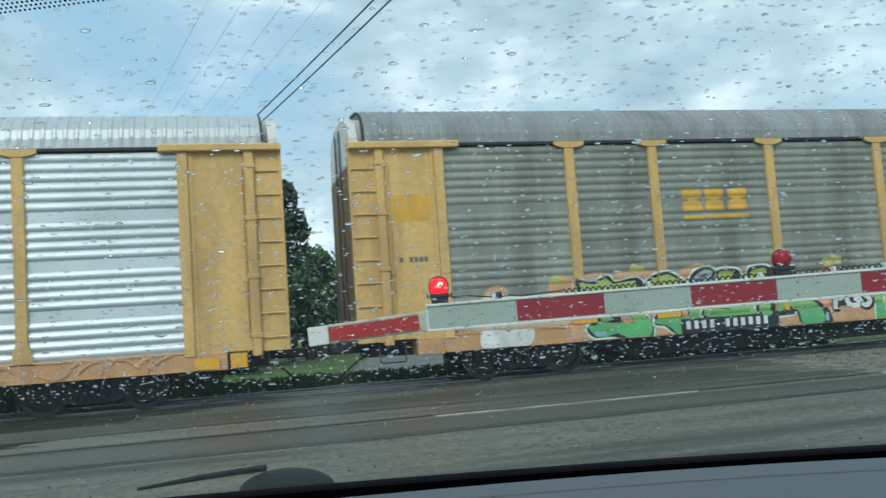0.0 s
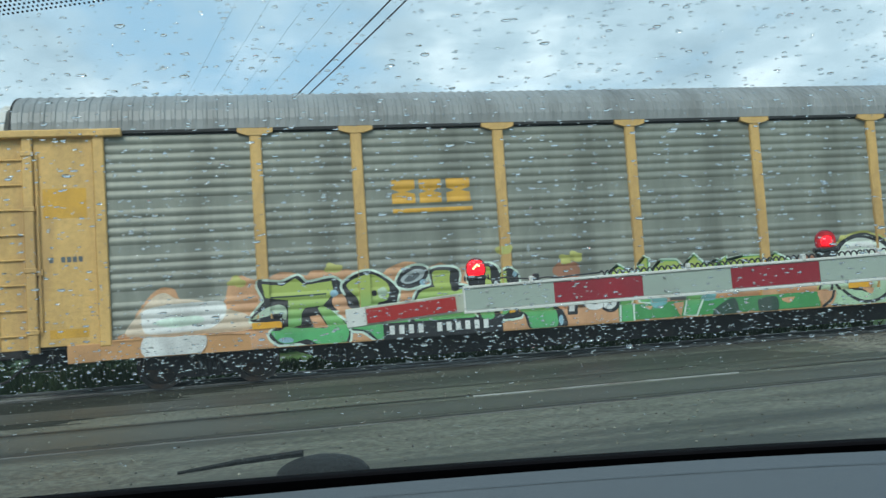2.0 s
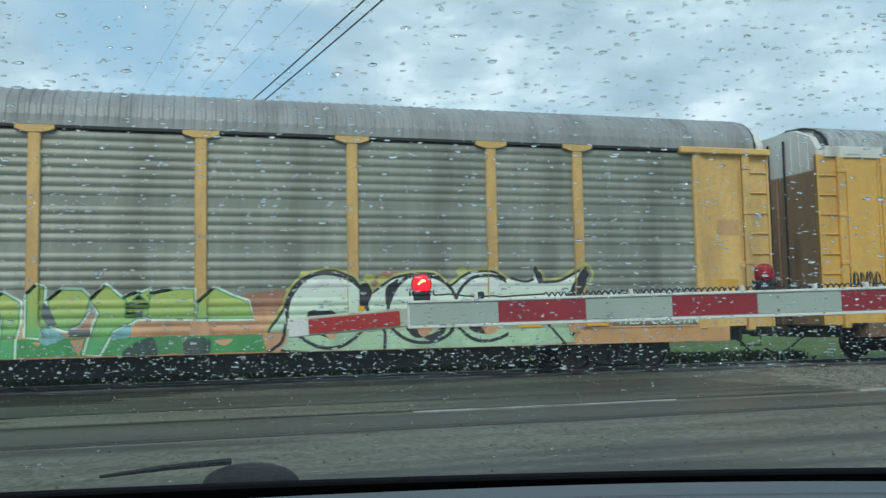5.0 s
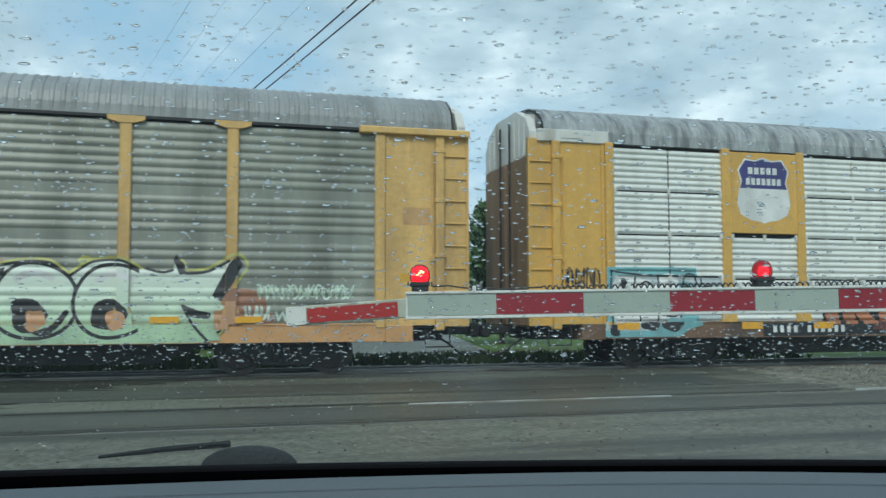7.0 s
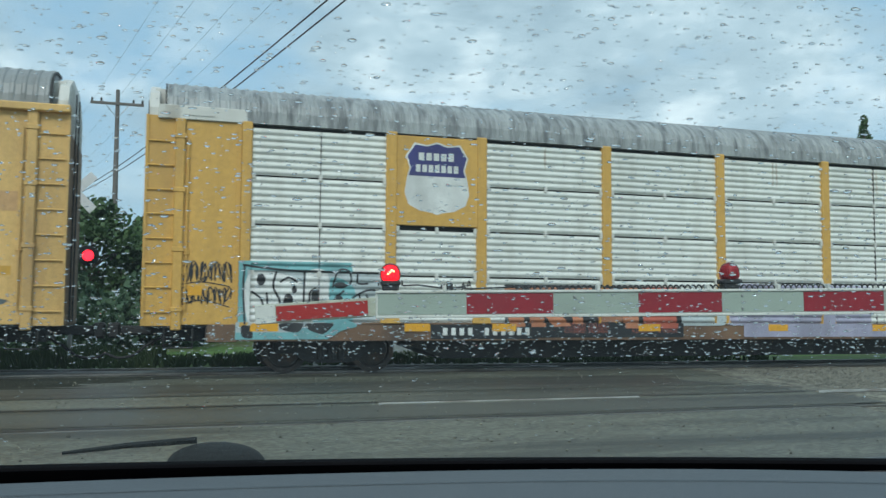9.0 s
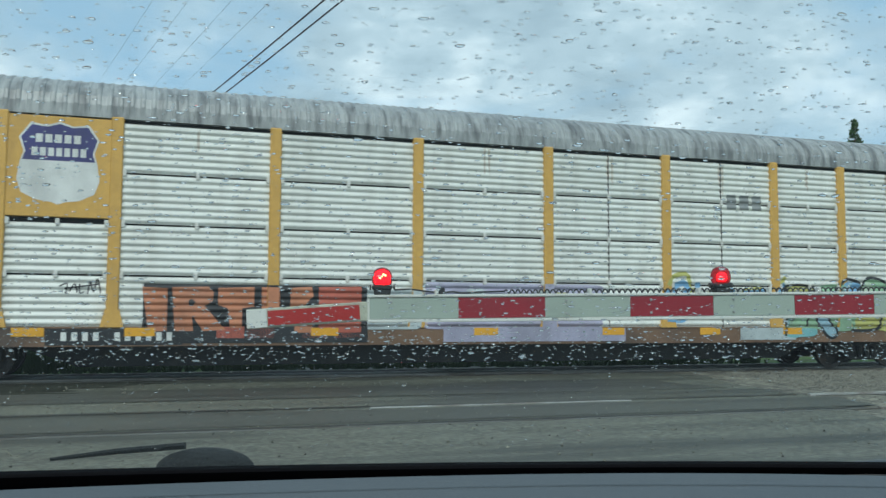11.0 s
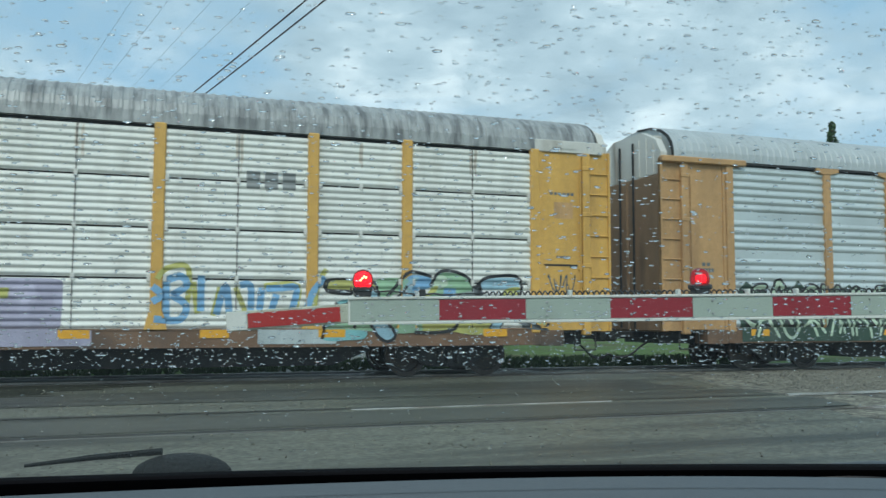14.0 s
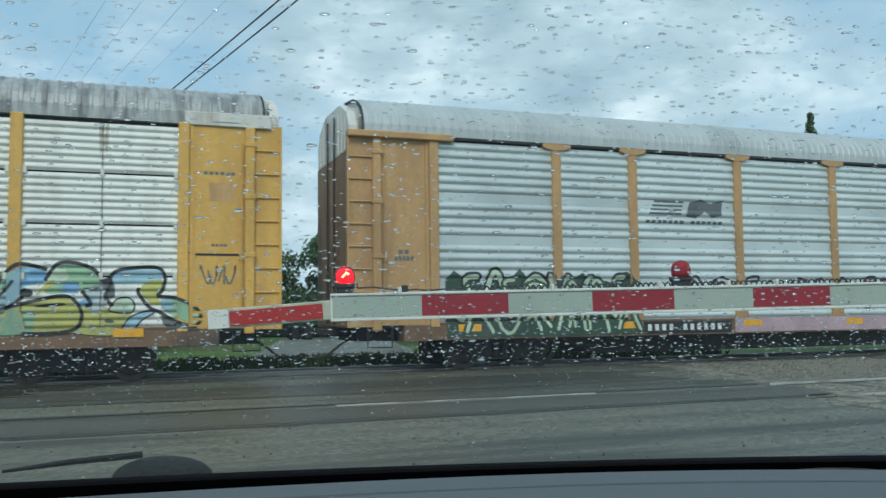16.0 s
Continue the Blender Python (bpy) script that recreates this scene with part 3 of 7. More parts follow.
        part("hinge_post", Mesh().box(s * 13.05 - 0.09, s * 13.05 + 0.09, FRONT - 0.04, FRONT + 0.12, 0.82, EAVE - 0.05, c=0.02), post, car)
        bay = part("ladder_bay", ladder_bay(s), post, car)
        rung = Mesh().tube([(0, 0, 0), (0.03, 0, 0), (0.5, 0, 0), (0.53, 0, 0)], 0.016, 6)
        rung = rung.data("rung")
        rung.materials.append(post)
        for k in range(8):
            part("rung", rung, post, bay, m=pose(s * 13.345 - 0.265, FRONT + 0.03, 1.15 + 0.45 * k))
        if tee:
            a, b = sorted((s * 11.42, s * 13.66))
            part("eave_plate", Mesh().box(a, b, FRONT - 0.10, FRONT + 0.10, EAVE - 0.10, EAVE + 0.04, c=0.02), post, car)
        if white_top:
            a, b = sorted((s * 11.85, s * 13.45))
            part("upper_plate", Mesh().box(a, b, FRONT - 0.02, FRONT + 0.1, EAVE - 0.06, EAVE + 0.20, c=0.012).box(a + 0.5, b - 0.6, FRONT - 0.035, FRONT + 0.1, EAVE + 0.02, EAVE + 0.14), M_WHITE_STEEL, car, "dirty white upper plate")
        end = [(-1.46, 0.9), (1.46, 0.9), (1.46, 4.55), (-1.46, 4.55)]
        m = Matrix.Rotation(radians(90), 4, "Z")
        for half in (-1, 1):
            y0, y1 = sorted((half * 0.02, half * 1.42))
            x0, x1 = sorted((s * 13.45, s * 13.62))
            door = part("end_door", Mesh().box(x0, x1, y0, y1, 0.88, 4.45, c=0.03), end_low, car, "dark dirty folding end door")
            part("door_seal", Mesh().box(s * 13.64 - 0.012, s * 13.64 + 0.012, half * 0.30 - 0.03, half * 0.30 + 0.03, 0.95, 5.30), M_DARK_SEAM, door)
        hood = [(-1.42, 4.93), (-1.22, 5.24), (-0.62, 5.50)]
        cap = hood + [(-y, z) for y, z in reversed(hood)] + [(1.42, 4.45), (-1.42, 4.45)]
        g = Mesh().plate(cap, -0.085, 0.085)
        x0 = s * 13.52
        g.v = [(x0 + y, xx, z) for xx, y, z in g.v]
        part("end_cap", g, M_WHITE_STEEL, car, "pale weathered hood over the end doors")
        for k, yy in enumerate((-1.12, -0.82, -0.52, 0.52, 0.82, 1.12)):
            part("end_rib", Mesh().box(x0 + s * 0.085 - 0.014, x0 + s * 0.085 + 0.014, yy - 0.02, yy + 0.02, 4.47, 5.16 if abs(yy) > 1 else 5.34), M_WHITE_STEEL, car)
        part("gap_filler", Mesh().box(min(x0, s * 13.30), max(x0, s * 13.30), -1.36, 1.36, 4.5, 4.86).box(min(x0, s * 13.30), max(x0, s * 13.30), -1.0, 1.0, 4.8, 5.38), M_WHITE_STEEL, car)
        arch = [(y, EAVE + (z - EAVE) * rise) for y, z in PROFILE]
        g = Mesh().plate([(y * 1.005, z + 0.008) for y, z in arch] + [(y * 0.965, z - 0.04) for y, z in reversed(arch)], -0.014, 0.014)
        g.v = [(s * 13.32 + y, xx, z) for xx, y, z in g.v]
        part("roof_edge", g, M_DARK_SEAM, car, "black curved edge of the roof")
        # truck, wheels, coupler
        truck = part("truck", TRUCK, M_BLACK, car, "black two-axle truck", m=pose(s * 10.1, 0, 0))
        for w in (-0.88, 0.88):
            ws = part("wheelset", WHEELSET, M_WHEEL, truck, m=pose(w, 0, 0.42))
            WHEELS.append(ws)
        g = Mesh().box(min(s * 13.2, s * 14.22), max(s * 13.2, s * 14.22), -0.10, 0.10, 0.70, 0.88, c=0.03).box(min(s * 14.05, s * 14.28), max(s * 14.05, s * 14.28), -0.2, 0.12, 0.64, 0.94, c=0.04)
        part("coupler", g, M_BLACK, car)
        hose = [(s * 13.1, -0.35, 0.75), (s * 13.5, -0.37, 0.55), (s * 13.8, -0.30, 0.32), (s * 14.1, -0.22, 0.27), (s * 14.3, -0.2, 0.36)]
        fine_hose = []
        for i in range(len(hose) - 1):
            p0, p1, p2, p3 = (Vector(hose[min(max(i + d, 0), len(hose) - 1)]) for d in (-1, 0, 1, 2))
            fine_hose += [0.5 * (2 * p1 + (p2 - p0) * u + (2 * p0 - 5 * p1 + 4 * p2 - p3) * u * u + (3 * p1 - p0 - 3 * p2 + p3) * u ** 3) for u in (0, 0.25, 0.5, 0.75)]
        fine_hose.append(Vector(hose[-1]))
        part("air_hose", Mesh().tube(fine_hose, 0.026, 7), M_DARK_SEAM, car, smooth=True)
        part("grab_iron", Mesh().tube([(s * 13.25, FRONT, 0.86), (s * 13.25, FRONT, 0.5), (s * 12.75, FRONT, 0.5), (s * 12.75, FRONT, 0.86)], 0.018, 6), M_BLACK, car)
        part("step_box", Mesh().box(min(s * 11.95, s * 12.5), max(s * 11.95, s * 12.5), FRONT, FRONT + 0.5, SILL0 - 0.02, 0.93, c=0.01), sill, car)
    return car


# paint on the cars' sides
def clip(outline, axis, at, keep_over):
    """The part of a flat outline on one side of a level or upright line."""
    out = []
    for i, p in enumerate(outline):
        q = outline[(i + 1) % len(outline)]
        a, b = p[axis] - at, q[axis] - at
        if not keep_over:
            a, b = -a, -b
        if a >= 0:
            out.append(p)
        if a * b < 0:
            u = a / (a - b)
            out.append((p[0] + (q[0] - p[0]) * u, p[1] + (q[1] - p[1]) * u))
    return out


def rib_line(tiers, ribs):
    """Heights and depths of the ribbed side, as corrugated() shapes it."""
    line = []
    tier_h = (EAVE - 0.09 - SILL1) / tiers
    for t in range(tiers):
        z0, h = SILL1 + 0.005 + t * tier_h, tier_h - (0.035 if tiers > 1 else 0)
        line += [(z0 + z, y) for z, y in rib_profile(h, ribs, () if tiers > 1 else (4, 9, 14))]
    return line


RIBS = {n: rib_line(4 if n == 7 else 1, n) for n in (7, 21, 22)}


class Ribbon(list):
    """Outline of a brush stroke: one edge out, the other back."""


def on_side(car, name, outline, material, lift, label="", y=None):
    """A thin coat on the side: over the sill, the ribs and the posts, or flat at y. lift orders the coats."""
    up = 0.0012 + lift * 0.0004
    g = Mesh()

    def lay(o, ys):
        if len(o) > 2:
            g.add([(x, ys(z) - up, z) for x, z in o], [tuple(range(len(o)))])

    if isinstance(outline, Ribbon):
        n = len(outline)
        pieces = [[outline[i], outline[i + 1], outline[n - 2 - i], outline[n - 1 - i]] for i in range(n // 2 - 1)]
    else:
        flat_pts = [Vector((x, z, 0)) for x, z in outline]
        pieces = [[outline[i] for i in tri] for tri in tessellate_polygon([flat_pts])]
    line = RIBS[car["ribs"]]
    for o in pieces:
        if y is not None:
            lay(o, lambda z: y)
            continue
        o = clip(o, 1, SILL0 + 0.012, True)
        lay(clip(o, 1, SILL1, False), lambda z: FRONT - 0.037)
        top = clip(o, 1, SILL1, True)
        if len(top) < 3:
            continue
        z_lo, z_hi = min(p[1] for p in top), max(p[1] for p in top)
        for (z0, y0), (z1, y1) in zip(line, line[1:]):
            if z0 > z_hi:
                break
            if z1 < z_lo or z1 - z0 < 1e-6:
                continue
            lay(clip(clip(top, 1, z0, True), 1, z1, False), lambda z: FRONT + 0.05 + y0 + (y1 - y0) * (z - z0) / (z1 - z0))
        x_lo, x_hi = min(p[0] for p in top), max(p[0] for p in top)
        for p in POSTS + (-COL, COL):
            if p + 0.2 < x_lo or p - 0.2 > x_hi:
                continue
            face = FRONT - 0.037 if abs(p) < COL else FRONT - 0.041
            lay(clip(clip(top, 0, p - 0.106, True), 0, p + 0.106, False), lambda z: face)
            foot = clip(top, 1, SILL1 + 0.2, False)
            for e, q in ((p - 0.17, p - 0.106), (p + 0.106, p + 0.17)):
                if abs(p) < COL:
                    lay(clip(clip(foot, 0, e, True), 0, q, False), lambda z: FRONT - 0.037)
    me = bpy.data.meshes.new(name)
    me.from_pydata(g.v, [], g.f)
    return part(name, me, material, car, label)


def blob(cx, cz, w, h, rnd, power=2.6, n=26, rough=0.10, lean=0.0):
    k = [(rnd.uniform(-rough, rough), rnd.uniform(0, 6.28)) for _ in range(4)]
    out = []
    for i in range(n):
        a = 2 * math.pi * i / n
        c, s = math.cos(a), math.sin(a)
        r = 1 + sum(q * math.sin((j + 2) * a + p) for j, (q, p) in enumerate(k))
        x = math.copysign(abs(c) ** (2 / power), c) * w / 2 * r
        z = math.copysign(abs(s) ** (2 / power), s) * h / 2 * r
        out.append((cx + x + lean * z, cz + z))
    return out


def strokes(pts, w):
    """Outline of a brush stroke along a line of points."""
    lft, rgt = [], []
    for i, (x, z) in enumerate(pts):
        x0, z0 = pts[max(i - 1, 0)]
        x1, z1 = pts[min(i + 1, len(pts) - 1)]
        d = math.hypot(x1 - x0, z1 - z0) or 1
        nx, nz = -(z1 - z0) / d * w / 2, (x1 - x0) / d * w / 2
        lft.append((x + nx, z + nz))
        rgt.append((x - nx, z - nz))
    return Ribbon(lft + rgt[::-1])


def fade(name, low, high, z0, z1):
    """Spray paint that blends from one colour at the foot to another at the top."""
    m = paint(name, low)
    n, l = m.node_tree.nodes, m.node_tree.links
    tc, sp, r, mx = n.new("ShaderNodeTexCoord"), n.new("ShaderNodeSeparateXYZ"), n.new("ShaderNodeMapRange"), n.new("ShaderNodeMix")
    mx.data_type = "RGBA"
    l.new(tc.outputs["Object"], sp.inputs[0])
    l.new(sp.outputs["Z"], r.inputs["Value"])
    r.inputs["From Min"].default_value, r.inputs["From Max"].default_value = z0, z1
    base = n["Principled BSDF"].inputs["Base Color"]
    l.new(base.links[0].from_socket, mx.inputs["A"])
    mx.inputs["B"].default_value = (*high, 1)
    l.new(r.outputs[0], mx.inputs["Factor"])
    l.new(mx.outputs["Result"], base)
    return m


P_LIMEFADE = fade("green_to_lime_spray_paint", (0.10, 0.40, 0.15), (0.36, 0.45, 0.11), 0.85, 1.6)
P_PALEFADE = fade("pale_green_to_white_spray_paint", (0.38, 0.55, 0.36), (0.66, 0.74, 0.66), 0.9, 1.9)

# abstract brush curves in a unit square
CURVES = (
    (((0.0, 0.9), (0.45, 0.98), (1.0, 0.86)), ((0.5, 0.92), (0.3, 0.5), (0.55, 0.1)), ((0.05, 0.3), (0.5, 0.42), (0.95, 0.16))),
    (((0.1, 0.1), (0.05, 0.6), (0.45, 1.0), (0.9, 0.75), (0.5, 0.45)), ((0.5, 0.45), (0.8, 0.35), (1.0, 0.05))),
    (((0.05, 0.5), (0.2, 0.15), (0.6, 0.05), (0.95, 0.35), (0.6, 0.6), (0.45, 0.95), (0.8, 1.0)),),
    (((0.15, 0.8), (0.5, 1.0), (0.9, 0.85), (0.65, 0.5), (0.6, 0.08)), ((0.35, 0.55), (0.2, 0.3), (0.3, 0.05))),
    (((0.15, 1.0), (0.3, 0.6), (0.1, 0.1)), ((0.85, 0.98), (0.6, 0.7), (0.75, 0.35), (1.0, 0.08)), ((0.3, 0.45), (0.7, 0.5))),
    (((0.5, 0.95), (0.12, 0.75), (0.05, 0.3), (0.45, 0.05), (0.9, 0.25), (0.92, 0.7), (0.5, 0.95)),),
    (((0.0, 0.1), (0.25, 0.75), (0.5, 0.98), (0.75, 0.7), (1.0, 0.1)), ((0.4, 0.15), (0.5, 0.4), (0.62, 0.15))),
)


def smooth_line(pts, steps=5):
    """A rounded line through the points."""
    out = []
    for i in range(len(pts) - 1):
        p0, p1, p2, p3 = pts[max(i - 1, 0)], pts[i], pts[i + 1], pts[min(i + 2, len(pts) - 1)]
        for k in range(steps):
            u = k / steps
            out.append(tuple(0.5 * (2 * p1[c] + (p2[c] - p0[c]) * u + (2 * p0[c] - 5 * p1[c] + 4 * p2[c] - p3[c]) * u * u + (3 * p1[c] - p0[c] - 3 * p2[c] + p3[c]) * u ** 3) for c in (0, 1)))
    return out + [pts[-1]]


def rounded_loop(pts, steps=4):
    """A rounded closed line through the points."""
    n, out = len(pts), []
    for i in range(n):
        p0, p1, p2, p3 = pts[i - 1], pts[i], pts[(i + 1) % n], pts[(i + 2) % n]
        for k in range(steps):
            u = k / steps
            out.append(tuple(p1[c] + 0.5 * 0.8 * ((p2[c] - p0[c]) * u + (2 * p0[c] - 5 * p1[c] + 4 * p2[c] - p3[c]) * u * u + (3 * p1[c] - p0[c] - 3 * p2[c] + p3[c]) * u ** 3) + 0.2 * (p2[c] - p1[c]) * u for c in (0, 1)))
    return out


def sprayed_shape(car, pts, fill, lift, line=None, w=0.05, rim=None, label="", sharp=False):
    """One sprayed field with its outline and a pale rim; heights are taken from the sill's top."""
    o = [(x, SILL1 + z) for x, z in pts]
    o = o if sharp else rounded_loop(o)
    if rim:
        on_side(car, "paint", strokes(o + o[:2], w + 0.09), rim, lift)
    on_side(car, "paint", o, fill, lift + 0.7, label)
    if line:
        on_side(car, "paint", strokes(o + o[:2], w), line, lift + 1.4)


def sprayed_line(car, pts, colour, lift, w=0.05, y=None):
    """One stroke of a spray can."""
    on_side(car, "paint", strokes(smooth_line([(x, SILL1 + z) for x, z in pts]), w), colour, lift, y=y)


def disc(x, z, r, n=14):
    return [(x + r * math.cos(2 * math.pi * k / n), z + r * math.sin(2 * math.pi * k / n)) for k in range(n)]


def sprayed(car, kinds, x0, x1, z0, z1, width, fill, line, lift, seed, rim=None, spots=None, label="spray-painted graffiti curve", shade=None):
    """Thick sprayed shapes, coat over coat: rim, shadow, outline, fill, spots."""
    rnd = random.Random(seed)
    pitch = (x1 - x0) / len(kinds)
    for i, kind in enumerate(kinds):
        w, h = pitch * rnd.uniform(0.72, 0.92), (z1 - z0) * rnd.uniform(0.88, 1.02)
        cx = x0 + i * pitch + 0.1 * pitch
        lean = rnd.uniform(-0.12, 0.15)
        lines = [smooth_line([(cx + px * w + lean * pz * h, z0 + pz * h) for px, pz in st]) for st in CURVES[kind]]
        up = lift + (i % 2) * 9
        coats = [(width + 0.12, line, 2, 0.0, 0.0), (width, fill, 5, 0.0, 0.0)]
        if shade:
            coats.insert(0, (width + 0.08, shade, 1, 0.09, -0.06))
        if rim:
            coats.insert(0, (width + 0.19, rim, 0, 0.0, 0.0))
        for cw, coat, d, ox, oz in coats:
            for j, ln in enumerate(lines):
                m = coat
                moved = [(x + ox, z + oz) for x, z in ln]
                up_j = up + d + j * 0.6
                if isinstance(m, tuple):
                    m = m[(i + j) % len(m)]
                on_side(car, "paint", strokes(moved, cw), m, up_j, label if d == 5 and j == 0 else "")
                for e, q in enumerate((moved[0], moved[-1])):
                    on_side(car, "paint", disc(q[0], q[1], cw / 2), m, up_j + 0.2 + e * 0.2)
        if spots:
            for _ in range(3):
                ln = rnd.choice(lines)
                q = rnd.choice(ln)
                on_side(car, "paint", blob(q[0], q[1], width * rnd.uniform(0.3, 0.7), width * rnd.uniform(0.2, 0.4), rnd, 2.2, 12, 0.12), rnd.choice(spots), up + 8.2)


def lettering(car, text, x, z, size, material, y, label, bold=0.0, lean=0.0):
    """Painted words, flat over the ribs."""
    cu = bpy.data.curves.new("lettering", "FONT")
    cu.body, cu.size, cu.offset, cu.resolution_u, cu.shear = text, size, bold, 4, lean
    ob = bpy.data.objects.new("lettering", cu)
    scene.collection.objects.link(ob)
    me = bpy.data.meshes.new_from_object(ob.evaluated_get(bpy.context.evaluated_depsgraph_get()))
    bpy.data.objects.remove(ob)
    bpy.data.curves.remove(cu)
    me.materials.clear()
    return part("lettering", me, material, car, label, m=pose(x, y, z, 90, 0, 0))


def scrawl(car, x0, x1, z0, z1, count, material, seed, w=0.05, lift=8, label="sprayed scrawl", y=None):
    rnd = random.Random(seed)
    pitch = (x1 - x0) / count
    for i in range(count):
        x, pts = x0 + i * pitch, []
        ph, fr = rnd.uniform(0, 6.28), rnd.uniform(0.7, 1.6)
        for q in range(11):
            u = q / 10
            pts.append((x + pitch * (0.1 + 0.9 * u + 0.25 * math.sin(fr * 6.28 * u + ph)), (z0 + z1) / 2 + (z1 - z0) / 2 * math.sin(ph * 2 + fr * 7 * u)))
        on_side(car, "paint", strokes(pts, w), material, lift + i % 3, label, y)


def bars(car, x0, x1, z0, z1, count, material, lift=4, gap_at=(), y=None, label="painted reporting marks", wide=0.72):
    pitch = (x1 - x0) / count
    for i in range(count):
        if i in gap_at:
            continue
        a = x0 + i * pitch
        b = a + pitch * wide
        on_side(car, "mark", [(a, z0), (b, z0), (b, z1), (a, z1)], material, lift, label, y)


def rect(car, x0, x1, z0, z1, material, lift=4, label="", name="mark", y=None):
    return on_side(car, name, [(x0, z0), (x1, z0), (x1, z1), (x0, z1)], material, lift, label, y)


SF = FRONT - 0.037        # face of the sill
DOOR = FRONT + 0.03       # face of the end panels
POST_F = FRONT - 0.03     # face of the posts
Z = 1.20                  # heights taken from the eye, over the rail

# car ahead of the grey one: bright ribbed silver, only its tail is seen
lead = autorack("silver ribbed autorack car with faded yellow ends", M_SILVER, M_TAN, M_ROOF_SILVER, M_TAN_SILL, 1, 21, True, False, M_BROWN_END, -28.6)
rect(lead, 11.9, 12.35, SILL0 - 0.02, SILL0 + 0.22, M_REFLECTOR, 22, "yellow reflector")
rect(lead, 12.55, 12.85, SILL0 - 0.02, SILL0 + 0.28, M_REFLECTOR, 22)
scrawl(lead, 8.0, 11.4, SILL0 + 0.05, SILL1 - 0.03, 6, P_PEACH, 3, 0.05, 24)

# grey car
grey_car = autorack("weathered grey autorack car with tan posts and bubble graffiti", M_CSX_PANEL, M_TAN, M_ROOF, M_TAN_SILL, 1, 22, True, False, M_BROWN_END, 0.0, 1.07)
for k, w in enumerate((0.46, 0.44, 0.48)):
    a = -6.48 + k * 0.545
    logo = [(a, 3.23), (a + w, 3.23), (a + w, 3.42), (a + w * 0.6, 3.46), (a + w, 3.52), (a + w, 3.70), (a, 3.70), (a, 3.52), (a + w * 0.35, 3.46), (a, 3.42)]
    on_side(grey_car, "emblem", logo, P_LOGO, 6, "plain yellow emblem block")
rect(grey_car, -6.48, -4.88, 3.05, 3.13, P_LOGO, 6, "yellow bar under the emblem", "emblem")
rect(grey_car, -12.82, -12.08, 3.22, 3.76, P_LOGO, 4, "yellow notice", y=DOOR)
rect(grey_car, -12.78, -12.12, 1.06, 1.22, P_LOGO, 4, y=DOOR)
bars(grey_car, -12.75, -12.15, 2.42, 2.52, 6, P_DARKGREY, 4, (1,), DOOR)
rect(grey_car, -6.82, -4.45, SILL0 + 0.0, SILL1 - 0.04, P_BLACK, 30, "black plate for the reporting marks", y=SF)
bars(grey_car, -6.7, -4.65, SILL0 + 0.09, SILL0 + 0.26, 11, P_WHITE, 34, (4,), SF, wide=0.52)
P_CREAM = paint("cream_spray_paint", (0.60, 0.50, 0.38))
sprayed_shape(grey_car, ((-11.65, 0.01), (-11.41, 0.16), (-11.31, 0.44), (-11.04, 0.78), (-10.83, 0.9), (-10.62, 0.85), (-10.49, 0.64), (-9.8, 0.55), (-9.32, 0.38), (-9.01, 0.66), (-9.01, -0.02), (-10.14, -0)), P_PEACH, 2, label="peach and cream painted-over patch")
sprayed_shape(grey_car, ((-11.48, 0.04), (-11.27, 0.44), (-11, 0.73), (-10.8, 0.8), (-10.59, 0.68), (-10.21, 0.63), (-9.63, 0.41), (-9.32, 0.29), (-9.32, 0.02), (-10.14, 0.01)), P_CREAM, 3)
sprayed_shape(grey_car, ((-11.17, 0.08), (-11.21, 0.47), (-10.83, 0.57), (-10.28, 0.59), (-9.77, 0.58), (-9.73, 0.33), (-10.01, 0.1), (-10.73, 0.05)), P_WHITE, 4)
sprayed_shape(grey_car, ((-11.04, 0.25), (-10.73, 0.34), (-10.21, 0.34), (-10.14, 0.23), (-10.66, 0.15)), P_MINT, 5)
sprayed_shape(grey_car, ((-11.19, -0), (-10.73, -0.01), (-10.21, -0.01), (-10.08, -0.1), (-10.25, -0.35), (-11.17, -0.35)), P_WHITE, 20)
rect(grey_car, -9.4, 9.1, SILL1, SILL1 + 0.42, P_PEACH, 1, "peach background coat", "paint")
rect(grey_car, -9.2, -2.0, SILL0 + 0.03, SILL1, P_PEACH, 1, "", "paint")
rect(grey_car, -2.0, 2.6, SILL0 + 0.03, SILL1, P_GREEN, 2, "green background coat", "paint")
rect(grey_car, -9.3, -3.0, SILL0 + 0.03, SILL1 + 0.3, P_PEACH, 2, "", "paint")
for k in range(7):
    rnd = random.Random(60 + k)
    on_side(grey_car, "paint", blob(-9.2 + k * 0.72, SILL1 + 0.45 + 0.2 * rnd.random(), 1.1, 0.9 + 0.3 * rnd.random(), rnd, 2.3, 20, 0.12), P_PEACH, 2.2 + 0.2 * k)

for xx, zz in ((-9.5, 0.92), (-7.7, 1.08), (-4.3, 1.25), (-3.0, 1.0), (-2.8, 1.04)):
    on_side(grey_car, "paint", blob(xx, SILL1 + zz, 0.32, 0.2, random.Random(int(xx * 10)), 2, 16, 0.2), P_OLIVE, 3)
sprayed_shape(grey_car, ((-9.12, 0.88), (-8.69, 0.85), (-8.38, 0.96), (-8.21, 0.82), (-7.71, 0.88), (-7.53, 0.68), (-7.64, 0.3), (-7.82, 0.28), (-7.47, -0.05), (-7.56, -0.43), (-8.08, -0.39), (-8.41, -0.28), (-8.78, -0.28), (-8.95, -0.11), (-8.78, 0.07), (-8.93, 0.15), (-9.28, 0.18), (-9.12, 0.4), (-9.01, 0.55)), P_BLACK, 6, P_BLACK, 0.03, rim=P_MINT, label="green bubble graffiti with black shadows")
